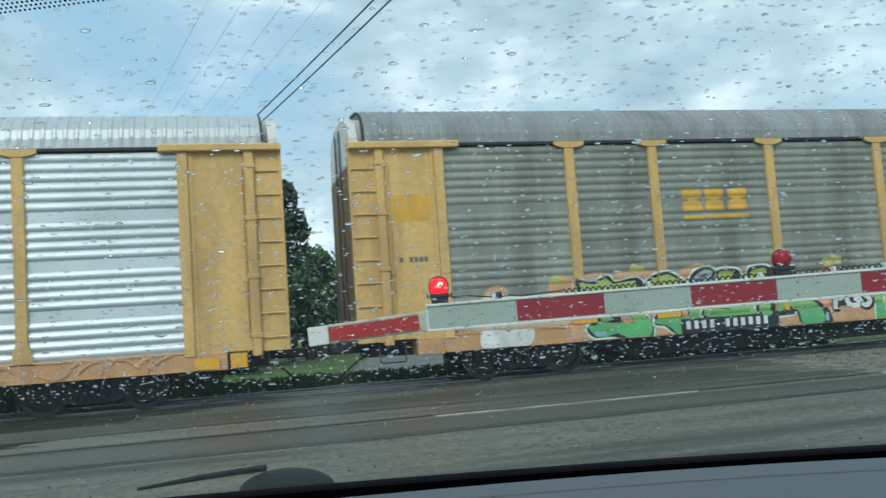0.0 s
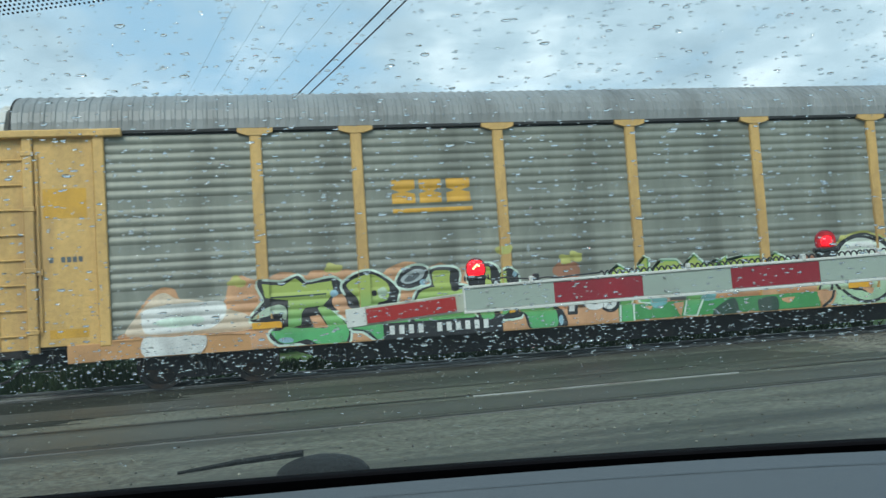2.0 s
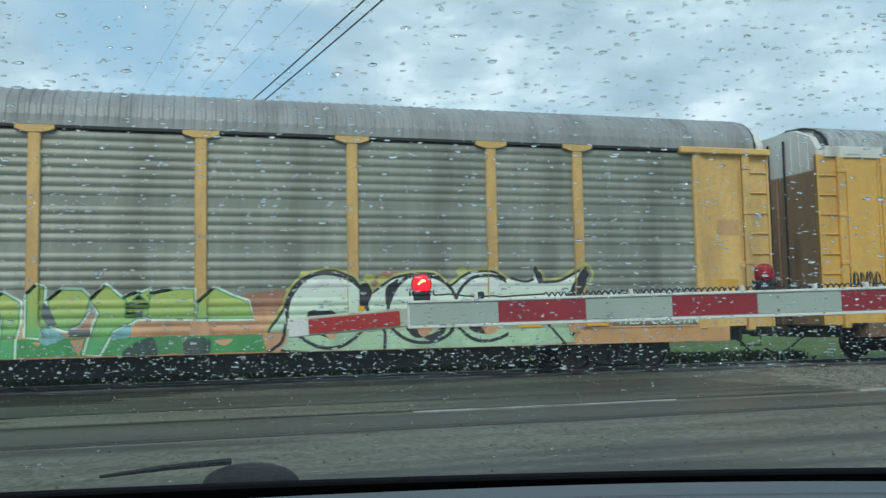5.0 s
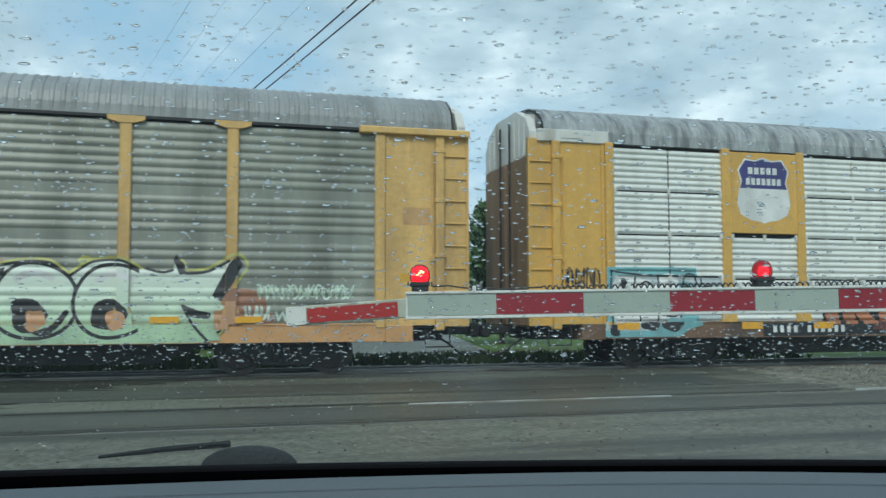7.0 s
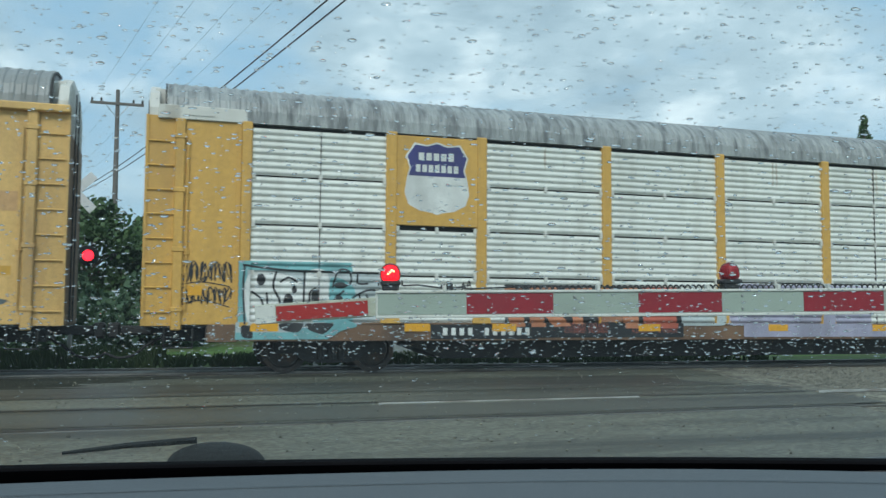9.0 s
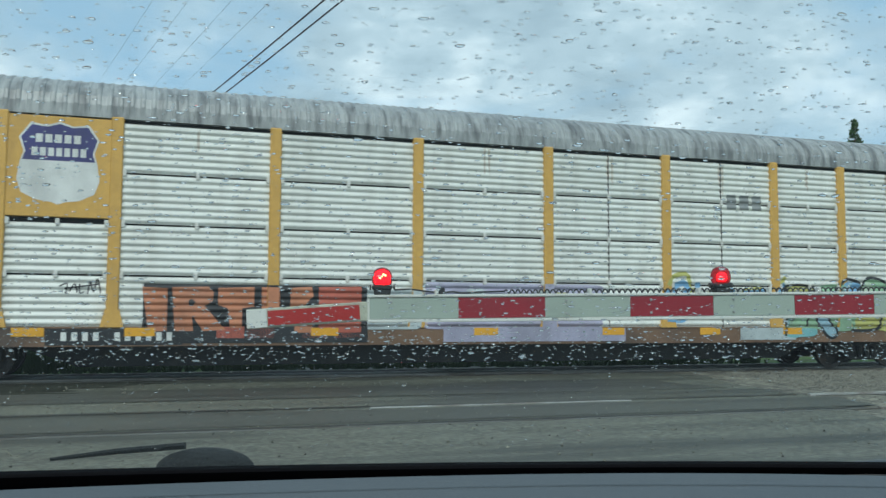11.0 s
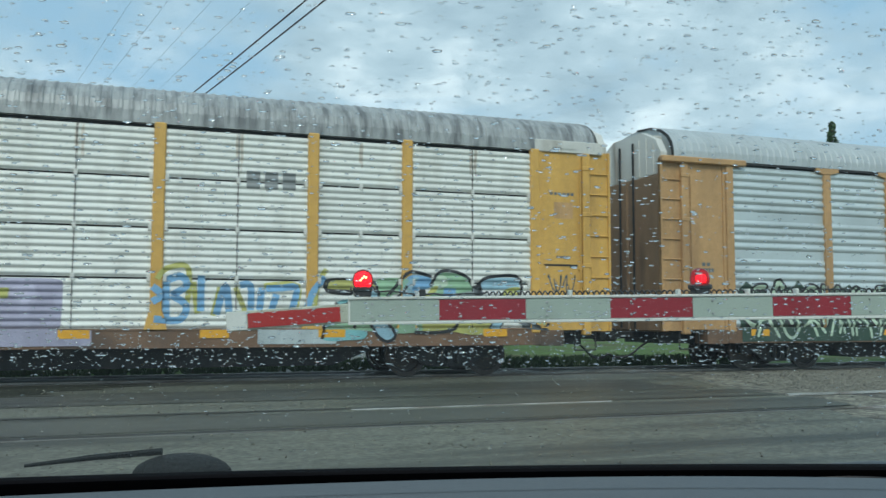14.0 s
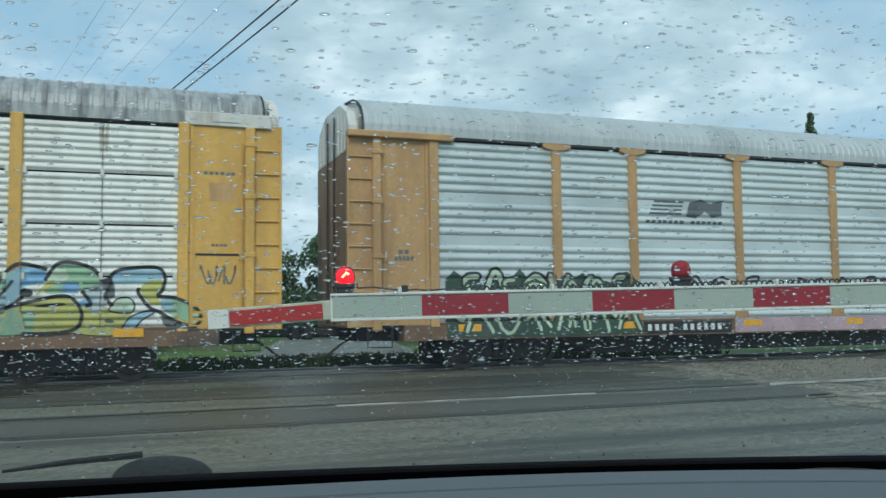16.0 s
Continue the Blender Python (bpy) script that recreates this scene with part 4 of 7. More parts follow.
sprayed_shape(grey_car, ((-9.05, 0.85), (-8.66, 0.8), (-8.43, 0.93), (-8.25, 0.79), (-7.75, 0.84), (-7.71, 0.61), (-7.93, 0.38), (-8.27, 0.36), (-8.34, 0.27), (-8.36, 0.04), (-8.6, -0.01), (-8.58, 0.52), (-9, 0.59)), P_LIMEFADE, 9, sharp=True)
sprayed_shape(grey_car, ((-8.93, -0.05), (-8.75, -0.04), (-8.64, 0.03), (-8.38, -0.02), (-8.12, -0.02), (-7.86, -0.03), (-8.03, 0.33), (-7.86, 0.34), (-7.49, -0.03), (-7.53, -0.32), (-7.75, -0.39), (-8.04, -0.35), (-8.27, -0.23), (-8.56, -0.29), (-8.78, -0.25)), P_LIMEFADE, 10)
sprayed_shape(grey_car, ((-9.27, 0.2), (-9.01, 0.39), (-8.75, 0.45), (-8.62, 0.37), (-8.64, 0.16), (-8.82, 0.27), (-9.01, 0.24)), P_PALE, 10.5)
sprayed_shape(grey_car, ((-9.08, 0.18), (-8.88, 0.28), (-8.69, 0.26), (-8.78, 0.15)), P_BLACK, 12)
sprayed_shape(grey_car, ((-8.19, 0.19), (-8.01, 0.21), (-7.86, -0.03), (-8.12, -0.03)), P_PEACH, 12, sharp=True)
sprayed_shape(grey_car, ((-7.63, 0.59), (-7.67, 0.52), (-7.75, 0.53), (-7.79, 0.6), (-7.75, 0.66), (-7.67, 0.66)), P_BLUE, 12)
sprayed_shape(grey_car, ((-8.51, -0.23), (-8.58, -0.27), (-8.73, -0.26), (-8.8, -0.21), (-8.73, -0.17), (-8.58, -0.18)), P_BLUE, 12)
sprayed_line(grey_car, ((-8.9, 0.59), (-8.38, 0.59), (-7.86, 0.6)), P_DKGREEN, 12, 0.03)
sprayed_shape(grey_car, ((-7.53, 0.75), (-7.27, 0.93), (-6.96, 0.96), (-6.64, 0.77), (-6.48, 0.57), (-6.52, 0.34), (-6.24, 0.1), (-6.24, -0.19), (-6.72, -0.18), (-6.76, -0.39), (-6.92, -0.36), (-7.19, -0.15), (-7.42, -0.1), (-7.3, 0.13), (-7.27, 0.28), (-7.47, 0.56)), P_BLACK, 14, P_BLACK, 0.03, rim=P_MINT)
sprayed_shape(grey_car, ((-7.47, 0.73), (-7.27, 0.87), (-6.96, 0.92), (-6.7, 0.76), (-6.64, 0.6), (-6.7, 0.41), (-6.88, 0.36), (-6.86, 0.21), (-6.52, 0.3), (-6.3, 0.06), (-6.32, -0.13), (-6.74, -0.14), (-6.74, -0.35), (-6.92, -0.34), (-7.12, -0.15), (-7.42, -0.08), (-7.27, 0.09), (-7.23, 0.24), (-7.27, 0.47)), P_LIMEFADE, 17)
sprayed_shape(grey_car, ((-7.53, 0.54), (-7.3, 0.53), (-7.25, 0.28), (-7.43, 0.31)), P_BLACK, 19)
sprayed_shape(grey_car, ((-7.75, 0.5), (-7.56, 0.58), (-7.47, 0.4), (-7.56, 0.22), (-7.73, 0.35)), P_PEACH, 19.5)
sprayed_shape(grey_car, ((-6.88, 0.27), (-6.68, 0.31), (-6.56, 0.12), (-6.64, -0.02), (-6.82, 0.04)), P_BLACK, 19)
sprayed_shape(grey_car, ((-6.74, 0.2), (-6.61, 0.14), (-6.6, -0), (-6.72, 0.01)), P_PEACH, 20)
sprayed_shape(grey_car, ((-6.89, 0.55), (-6.91, 0.5), (-6.97, 0.5), (-6.99, 0.56), (-6.97, 0.61), (-6.91, 0.6)), P_BLACK, 19.5)
sprayed_shape(grey_car, ((-6.88, 0.61), (-6.74, 0.66), (-6.69, 0.54), (-6.82, 0.44)), P_PALE, 19)
sprayed_shape(grey_car, ((-6.48, 0.76), (-6.36, 0.94), (-6.12, 1.02), (-5.92, 0.99), (-5.88, 0.86), (-6, 0.69), (-6.24, 0.62), (-6.44, 0.66)), P_BLACK, 22, P_BLACK, 0.03, rim=P_MINT)
sprayed_shape(grey_car, ((-6.42, 0.76), (-6.32, 0.88), (-6.12, 0.97), (-5.94, 0.94), (-5.96, 0.82), (-6.08, 0.74), (-6.28, 0.69)), P_FADED, 25)
sprayed_shape(grey_car, ((-6.34, 0.77), (-6.24, 0.86), (-6.08, 0.9), (-6.03, 0.85), (-6.16, 0.75), (-6.3, 0.73)), P_DARKGREY, 26)
sprayed_shape(grey_car, ((-5.91, 0.71), (-5.94, 0.65), (-6.01, 0.66), (-6.04, 0.71), (-6.01, 0.76), (-5.94, 0.76)), P_BLUE, 26)
sprayed_shape(grey_car, ((-5.82, 0.91), (-5.63, 0.97), (-5.35, 0.94), (-5.25, 0.84), (-5.29, 0.61), (-5.15, 0.57), (-4.91, 0.43), (-4.95, -0.06), (-5.55, -0.19), (-6.24, -0.15), (-6.22, 0.21), (-6.08, 0.54), (-5.8, 0.64)), P_BLACK, 22, P_BLACK, 0.03, rim=P_MINT)
sprayed_shape(grey_car, ((-6.2, 0.17), (-6.06, 0.5), (-5.8, 0.6), (-5.47, 0.54), (-5.33, 0.49), (-5.19, 0.54), (-4.96, 0.42), (-4.99, -0.02), (-5.67, -0.13), (-6.16, -0.1)), P_LIMEFADE, 25)
sprayed_shape(grey_car, ((-5.78, 0.89), (-5.61, 0.92), (-5.43, 0.89), (-5.45, 0.7), (-5.43, 0.52), (-5.74, 0.58)), P_LIMEFADE, 25.5)
sprayed_shape(grey_car, ((-5.65, 0.19), (-5.68, 0.14), (-5.75, 0.14), (-5.78, 0.2), (-5.75, 0.26), (-5.68, 0.25)), P_BLACK, 27)
sprayed_line(grey_car, ((-6.12, 0.13), (-5.84, 0.15), (-5.59, 0.09)), P_DKGREEN, 27, 0.03)
sprayed_shape(grey_car, ((-5.07, 0.86), (-4.99, 0.97), (-4.63, 0.99), (-4.47, 0.88), (-4.43, 0.78), (-4.27, 0.87), (-4.11, 0.8), (-4.05, 0.65), (-4.07, 0.27), (-4.07, -0.08), (-4.91, -0.04), (-4.87, 0.51), (-5.03, 0.63)), P_BLACK, 28, P_BLACK, 0.03, rim=P_MINT)
sprayed_shape(grey_car, ((-5.01, 0.84), (-4.93, 0.91), (-4.63, 0.93), (-4.61, 0.68), (-4.59, 0.39), (-4.61, -0.06), (-4.87, -0.05), (-4.83, 0.47), (-4.89, 0.66), (-4.99, 0.65)), P_LIMEFADE, 31)
sprayed_shape(grey_car, ((-4.41, 0.75), (-4.31, 0.83), (-4.2, 0.77), (-4.25, 0.51), (-4.29, 0.05), (-4.47, -0.01), (-4.43, 0.36)), P_LIMEFADE, 31)
sprayed_shape(grey_car, ((-4.46, 0.58), (-4.49, 0.51), (-4.53, 0.52), (-4.56, 0.58), (-4.53, 0.65), (-4.49, 0.64)), P_FADED, 32)
sprayed_shape(grey_car, ((-4.42, 0.41), (-4.2, 0.34), (-3.9, 0.25), (-3.57, 0.26), (-3.28, 0.08), (-3.13, -0.15), (-3.15, -0.36), (-3.87, -0.35), (-4, -0.06), (-4.27, 0.1)), P_BLACK, 30)
sprayed_shape(grey_car, ((-4.38, 0.37), (-4.18, 0.29), (-3.9, 0.21), (-3.61, 0.21), (-3.37, 0.04), (-3.31, -0.15), (-3.35, -0.34), (-3.85, -0.34), (-3.94, -0.06), (-4.23, 0.14)), P_LIMEFADE, 33)
sprayed_shape(grey_car, ((-3.19, -0.21), (-3.21, -0.3), (-3.26, -0.3), (-3.29, -0.21), (-3.26, -0.12), (-3.21, -0.12)), P_BLUE, 33)
sprayed_shape(grey_car, ((-4.27, 0.88), (-4.02, 0.75), (-4.16, 0.6), (-4.12, 0.4), (-4.23, 0.4), (-4.31, 0.64)), P_BLACK, 33)
sprayed_shape(grey_car, ((-4.06, 0.76), (-4.09, 0.71), (-4.15, 0.71), (-4.18, 0.76), (-4.15, 0.81), (-4.09, 0.81)), P_BLUE, 35)
sprayed_shape(grey_car, ((-2.13, 0.63), (-1.89, 0.8), (-1.63, 0.64), (-1.63, 0.27), (-1.7, 0.01), (-1.7, -0.34), (-1.94, -0.34), (-1.89, 0.39), (-2.09, 0.4)), P_LIMEFADE, 8, P_GREEN, 0.025, rim=P_MINT, sharp=True)
sprayed_shape(grey_car, ((-1.5, 0.77), (-1.34, 0.94), (-1.24, 0.92), (-1.26, 0.38), (-1.12, 0.15), (-1.3, 0.03), (-1.5, 0.04)), P_LIMEFADE, 8, P_GREEN, 0.025, rim=P_MINT, sharp=True)
sprayed_shape(grey_car, ((-1.17, 0.65), (-0.94, 0.85), (-0.61, 0.84), (-0.48, 0.71), (-0.53, 0.44), (-0.64, 0.25), (-0.86, 0.14), (-1.08, 0.22)), P_LIMEFADE, 8, P_GREEN, 0.025, rim=P_MINT, sharp=True)
sprayed_shape(grey_car, ((-0.46, 0.67), (-0.2, 0.93), (0.05, 0.7), (0.2, 0.61), (0.31, 0.73), (0.53, 0.86), (0.53, 0.53), (0.24, 0.27), (-0.09, 0.12), (-0.31, -0.3), (-0.53, -0.29), (-0.39, 0.24), (-0.31, 0.43)), P_LIMEFADE, 8, P_GREEN, 0.025, rim=P_MINT, sharp=True)
sprayed_shape(grey_car, ((0.12, 0.71), (0.33, 0.79), (0.52, 0.6), (0.5, 0.33), (0.12, 0.33)), P_LIMEFADE, 8, P_GREEN, 0.025, rim=P_MINT, sharp=True)
sprayed_shape(grey_car, ((0.55, 0.76), (0.93, 0.84), (1.31, 0.84), (1.33, 0.31), (0.5, 0.33)), P_LIMEFADE, 8, P_GREEN, 0.025, rim=P_MINT, sharp=True)
sprayed_shape(grey_car, ((1.39, 0.59), (1.68, 0.87), (2.01, 0.7), (2.28, 0.61), (2.39, 0.3), (1.36, 0.31)), P_LIMEFADE, 8, P_GREEN, 0.025, rim=P_MINT, sharp=True)
sprayed_shape(grey_car, ((-1.25, 0.65), (-1.16, 0.57), (-1.01, 0.24), (-1.16, 0.22), (-1.28, 0.42)), P_DARKGREY, 12, sharp=True)
sprayed_shape(grey_car, ((-0.83, 0.15), (-0.46, 0.15), (-0.46, 0.01), (-0.83, 0.02)), P_DARKGREY, 12, sharp=True)
sprayed_shape(grey_car, ((-2.09, 0.46), (-1.92, 0.47), (-1.92, 0.3), (-2.09, 0.26)), P_DARKGREY, 12, sharp=True)
sprayed_shape(grey_car, ((0.24, 0.38), (0.42, 0.49), (0.42, 0.34)), P_DARKGREY, 12, sharp=True)
sprayed_shape(grey_car, ((-0.79, -0.04), (-0.55, -0.02), (-0.64, -0.33)), P_PEACH, 12, sharp=True)
sprayed_shape(grey_car, ((-1.41, -0.06), (-1.25, -0.06), (-1.3, -0.14)), P_PEACH, 12, sharp=True)
sprayed_shape(grey_car, ((-0.86, 0.64), (-0.79, 0.68), (-0.75, 0.6)), P_PEACH, 12, sharp=True)
sprayed_shape(grey_car, ((2.55, -0), (3.01, -0.01), (2.88, -0.31), (2.71, -0.37)), P_PEACH, 12)
sprayed_shape(grey_car, ((0.74, -0.38), (0.98, -0.3), (1.12, -0.42)), P_PEACH, 12)
sprayed_shape(grey_car, ((1.68, -0.1), (2.01, -0.08), (1.85, -0.2)), P_PEACH, 12)
sprayed_shape(grey_car, ((0.12, -0.22), (0.6, -0.01), (0.66, -0.45), (0.12, -0.49)), P_DKGREEN, 11)
sprayed_shape(grey_car, ((1.14, -0.09), (1.58, -0.05), (1.58, -0.36), (1.2, -0.4)), P_DKGREEN, 11)
sprayed_shape(grey_car, ((-1.21, 0.19), (-0.86, 0.04), (-1.16, -0.12), (-1.3, -0)), P_TEAL, 12.5)
sprayed_shape(grey_car, ((-0.09, 0.08), (0.2, 0.21), (0.2, -0), (-0.09, -0.03)), P_TEAL, 12.5)
sprayed_shape(grey_car, ((2.98, 0.52), (3.19, 0.94), (3.53, 1.13), (3.91, 1.18), (4.25, 1.04), (4.38, 0.89), (4.54, 0.92), (4.65, 0.76), (4.84, 0.89), (5.09, 1.04), (5.52, 1.12), (5.9, 1.1), (6.19, 0.88), (6.32, 0.94), (6.61, 1.13), (7.04, 1.16), (7.33, 1.04), (7.58, 0.86), (7.96, 0.89), (8.13, 1.14), (8.24, 0.82), (8.51, 0.84), (8.52, -0.37), (2.94, -0.33)), P_PALEFADE, 6, P_BLACK, 0.05, rim=P_OLIVE, label="pale bubble graffiti with dark rings")
sprayed_shape(grey_car, ((4.38, 0.87), (4.54, 0.92), (4.65, 0.76), (4.54, 0.51), (4.42, 0.36)), P_BLACK, 26)
sprayed_shape(grey_car, ((4.92, 0.85), (5.18, 1.02), (5.05, 0.72), (4.92, 0.51)), P_BLACK, 26)
sprayed_shape(grey_car, ((5.64, -0.13), (5.94, -0.01), (6.15, 0.25), (6.23, 0.22), (6.06, -0.05), (5.85, -0.2)), P_BLACK, 26)
sprayed_line(grey_car, ((4.42, 0.36), (4.67, 0.3), (4.86, 0.04), (4.86, -0.34)), P_BLACK, 26, 0.06)
sprayed_line(grey_car, ((2.64, -0.34), (2.9, -0.15), (2.98, 0.18)), P_BLACK, 26, 0.06)
sprayed_shape(grey_car, ((3.49, 1.09), (3.43, 1.02), (3.3, 1.02), (3.24, 1.09), (3.3, 1.17), (3.43, 1.16)), P_OLIVE, 4.2)
sprayed_shape(grey_car, ((4.99, 1), (4.92, 0.92), (4.8, 0.92), (4.73, 1), (4.8, 1.07), (4.92, 1.07)), P_OLIVE, 4.2)
sprayed_shape(grey_car, ((3.24, 0.82), (3.17, 0.74), (3.05, 0.75), (2.98, 0.82), (3.05, 0.89), (3.17, 0.89)), P_OLIVE, 4.2)
sprayed_shape(grey_car, ((6.61, 1.15), (6.55, 1.08), (6.42, 1.08), (6.36, 1.16), (6.42, 1.23), (6.55, 1.23)), P_OLIVE, 4.2)
sprayed_shape(grey_car, ((4.71, 1.04), (4.65, 0.97), (4.52, 0.97), (4.46, 1.04), (4.52, 1.11), (4.65, 1.11)), P_OLIVE, 4.2)
for k, (xx, r) in enumerate(((3.78, 0.71), (5.66, 0.67), (6.99, 0.66))):
    rnd = random.Random(70 + k)
    on_side(grey_car, "paint", blob(xx, SILL1 + 0.42, 2.2 * r, 2.1 * r, rnd, 2.1, 30, 0.02), P_BLACK, 8 + k * 4)
    on_side(grey_car, "paint", blob(xx, SILL1 + 0.42, 2.2 * r - 0.13, 2.1 * r - 0.13, random.Random(70 + k), 2.1, 30, 0.02), P_PALEFADE, 9 + k * 4)
    on_side(grey_car, "paint", blob(xx - 0.1, SILL1 + 0.18, 0.62, 0.55, rnd, 2.2, 18, 0.12), P_BLACK, 10 + k * 4)
    on_side(grey_car, "paint", blob(xx + 0.02, SILL1 + 0.08, 0.34, 0.36, rnd, 2.2, 18, 0.1), P_PEACH, 11 + k * 4)
    arc = [(xx + (r - 0.2) * math.cos(radians(a)), SILL1 + 0.42 + (r - 0.17) * math.sin(radians(a))) for a in range(50, 140, 12)]
    on_side(grey_car, "paint", strokes(arc, 0.12), P_WHITE, 10.5 + k * 4)
sprayed_shape(grey_car, ((7.4, 1.0), (7.8, 0.98), (7.98, 1.0), (8.06, 1.22), (8.22, 0.92), (8.62, 0.98), (9.02, 1.18), (9.14, 1.12), (8.76, 0.55), (8.9, 0.3), (8.62, 0.1), (8.85, -0.3), (7.4, -0.3)), P_PALEFADE, 21, sharp=True)
sprayed_shape(grey_car, ((8.68, 0.52), (8.98, 1.12), (9.12, 1.26), (9.24, 1.12), (9.05, 0.75), (8.84, 0.42)), P_BLACK, 24, sharp=True)
sprayed_shape(grey_car, ((7.99, 1.18), (8.04, 1.28), (8.12, 1.14), (8.22, 0.93), (8.1, 0.90)), P_BLACK, 24, sharp=True)
sprayed_shape(grey_car, ((8.15, 0.36), (8.4, 0.26), (8.66, 0.2), (8.6, 0.10), (8.3, 0.14)), P_BLACK, 24)
for pts in (((7.5, 1.02), (7.8, 0.95), (8.0, 1.0)), ((8.2, 0.93), (8.6, 0.97), (9.0, 1.18)), ((8.15, 0.36), (8.34, 0.0), (8.64, -0.34))):
    sprayed_line(grey_car, pts, P_BLACK, 26, 0.05)
sprayed_line(grey_car, ((8.2, 1.0), (8.6, 1.03), (9.1, 1.3), (9.32, 1.1), (9.12, 0.75)), P_OLIVE, 20, 0.05)
rect(grey_car, 8.72, 8.98, SILL1 - 0.1, SILL1 + 0.25, P_PEACH, 23, "", "paint")
for k, (xx, zz, w, h) in enumerate(((2.3, 0.5, 1.5, 0.5), (3.0, 0.6, 1.2, 0.5), (9.2, 0.35, 0.8, 0.7), (9.5, 0.2, 0.6, 0.4), (5.0, 1.0, 0.8, 0.3), (-3.0, 0.75, 0.5, 0.5))):
    on_side(grey_car, "paint", blob(xx, SILL1 + zz, w, h, random.Random(100 + k), 2, 24, 0.18), P_RUSTRED, 0.5 + k * 0.1)
lettering(grey_car, "PGS", -3.05, SILL1 - 0.05, 0.60, P_BLACK, FRONT - 0.042, "black shadow of the white tag", 0.075, 0.1)
lettering(grey_car, "PGS", -3.07, SILL1 - 0.03, 0.60, P_WHITE, FRONT - 0.045, "white tag letters", 0.028, 0.1)
scrawl(grey_car, 9.46, 11.3, SILL1 + 0.46, SILL1 + 0.74, 10, P_MINT, 32, 0.035, 6)
scrawl(grey_car, 9.5, 11.35, SILL1 + 0.5, SILL1 + 0.68, 12, P_PALE, 36, 0.025, 9)
scrawl(grey_car, 9.28, 9.75, SILL1 + 0.06, SILL1 + 0.34, 4, P_MINT, 33, 0.04, 6)
lettering(grey_car, "WEST COASTIN", 9.82, SILL1 + 0.04, 0.27, P_MINT, FRONT + 0.004, "pale sprayed words", 0.004, 0.1)
for xx in (3.3, 7.6, 9.1):
    rect(grey_car, xx, xx + 0.5, SILL1 + 0.02, SILL1 + 0.14, M_REFLECTOR, 70, "yellow reflector", y=FRONT - 0.037)
for xx in (-9.27, -7.36):
    rect(grey_car, xx, xx + 0.55, SILL1 + 0.02, SILL1 + 0.14, M_REFLECTOR, 70, "yellow reflector", y=FRONT - 0.037)
for xx in (-4.3, 4.35):
    rect(grey_car, xx, xx + 0.12, SILL1 + 0.0, SILL1 + 0.5, M_REFLECTOR, 70, "upright yellow reflector", y=FRONT - 0.037)
rect(grey_car, 12.3, 12.85, 2.9, 3.25, M_ORANGE_TAN, 4, "faded stencil box", y=DOOR)

# white car
white_car = autorack("white ribbed autorack car with yellow posts and a shield emblem", M_UP_PANEL, M_YELLOW, M_ROOF_PALE, M_BROWN_SILL, 4, 7, False, True, M_BROWN_END, 28.6)
part("emblem_board", Mesh().box(-8.92, -7.22, FRONT - 0.01, FRONT + 0.08, 2.90, EAVE - 0.08, c=0.01), M_YELLOW, white_car, "yellow emblem board")
shield = [(-8.08, 4.60), (-7.86, 4.53), (-7.60, 4.57), (-7.42, 4.30), (-7.50, 4.05), (-7.44, 3.85), (-7.40, 3.55), (-7.48, 3.32), (-7.72, 3.20), (-7.98, 3.16), (-8.08, 3.12), (-8.18, 3.16), (-8.44, 3.20), (-8.68, 3.32), (-8.76, 3.55), (-8.72, 3.85), (-8.66, 4.05), (-8.74, 4.30), (-8.56, 4.57), (-8.30, 4.53)]
on_side(white_car, "emblem", shield, P_WHITE, 3, "white and navy shield", FRONT - 0.012)
upper = [(-8.08, 4.565), (-7.87, 4.50), (-7.62, 4.53), (-7.455, 4.30), (-7.53, 4.05), (-7.48, 3.90), (-8.68, 3.90), (-8.63, 4.05), (-8.705, 4.30), (-8.54, 4.53), (-8.29, 4.50)]
on_side(white_car, "emblem", upper, P_NAVY, 6, "navy upper field of the shield", FRONT - 0.012)
bars(white_car, -8.47, -7.69, 4.22, 4.37, 5, P_WHITE, 9, y=FRONT - 0.012, label="plain white block on the shield")
bars(white_car, -8.53, -7.60, 3.98, 4.13, 7, P_WHITE, 9, y=FRONT - 0.012, label="plain white block on the shield")
rect(white_car, -8.2, -5.9, SILL0 + 0.02, SILL1 - 0.04, P_BLACK, 2, "black plate for the reporting marks", y=SF)
bars(white_car, -7.95, -6.0, SILL0 + 0.10, SILL0 + 0.25, 11, P_WHITE, 6, (4,), SF, wide=0.52)
for xx in (-11.72, -8.74, -6.9, -3.55, -0.25, 2.65, 5.05, 7.25, 10.65):
    rect(white_car, xx, xx + 0.52, SILL1 - 0.17, SILL1 - 0.02, M_REFLECTOR, 12, "yellow reflector", y=SF)
rect(white_car, -11.98, -10.9, SILL0 + 0.16, SILL1, P_FADED, 3, "faded blue-grey coat", "paint", SF)
on_side(white_car, "paint", blob(-10.2, SILL0 + 0.3, 0.9, 0.26, random.Random(51), 2.2, 24, 0.12), P_TEAL, 4, "", SF)
sprayed_shape(white_car, ((-11.97, 1.15), (-9.8, 1.16), (-9.73, 0.67), (-9.8, -0.04), (-10.26, -0.32), (-11.99, -0.32)), P_TEAL, 1, label="teal rim round pale blocks", sharp=True)
sprayed_shape(white_car, ((-11.79, 0.98), (-9.17, 0.96), (-9.17, 0.04), (-10.17, -0.07), (-11.79, -0.07)), P_FADED, 3, sharp=True)
sprayed_shape(white_car, ((-11.71, 0.94), (-11.26, 0.94), (-10.76, 0.76), (-10.78, 0), (-11.71, -0.04), (-11.84, 0.62)), P_WHITE, 5)
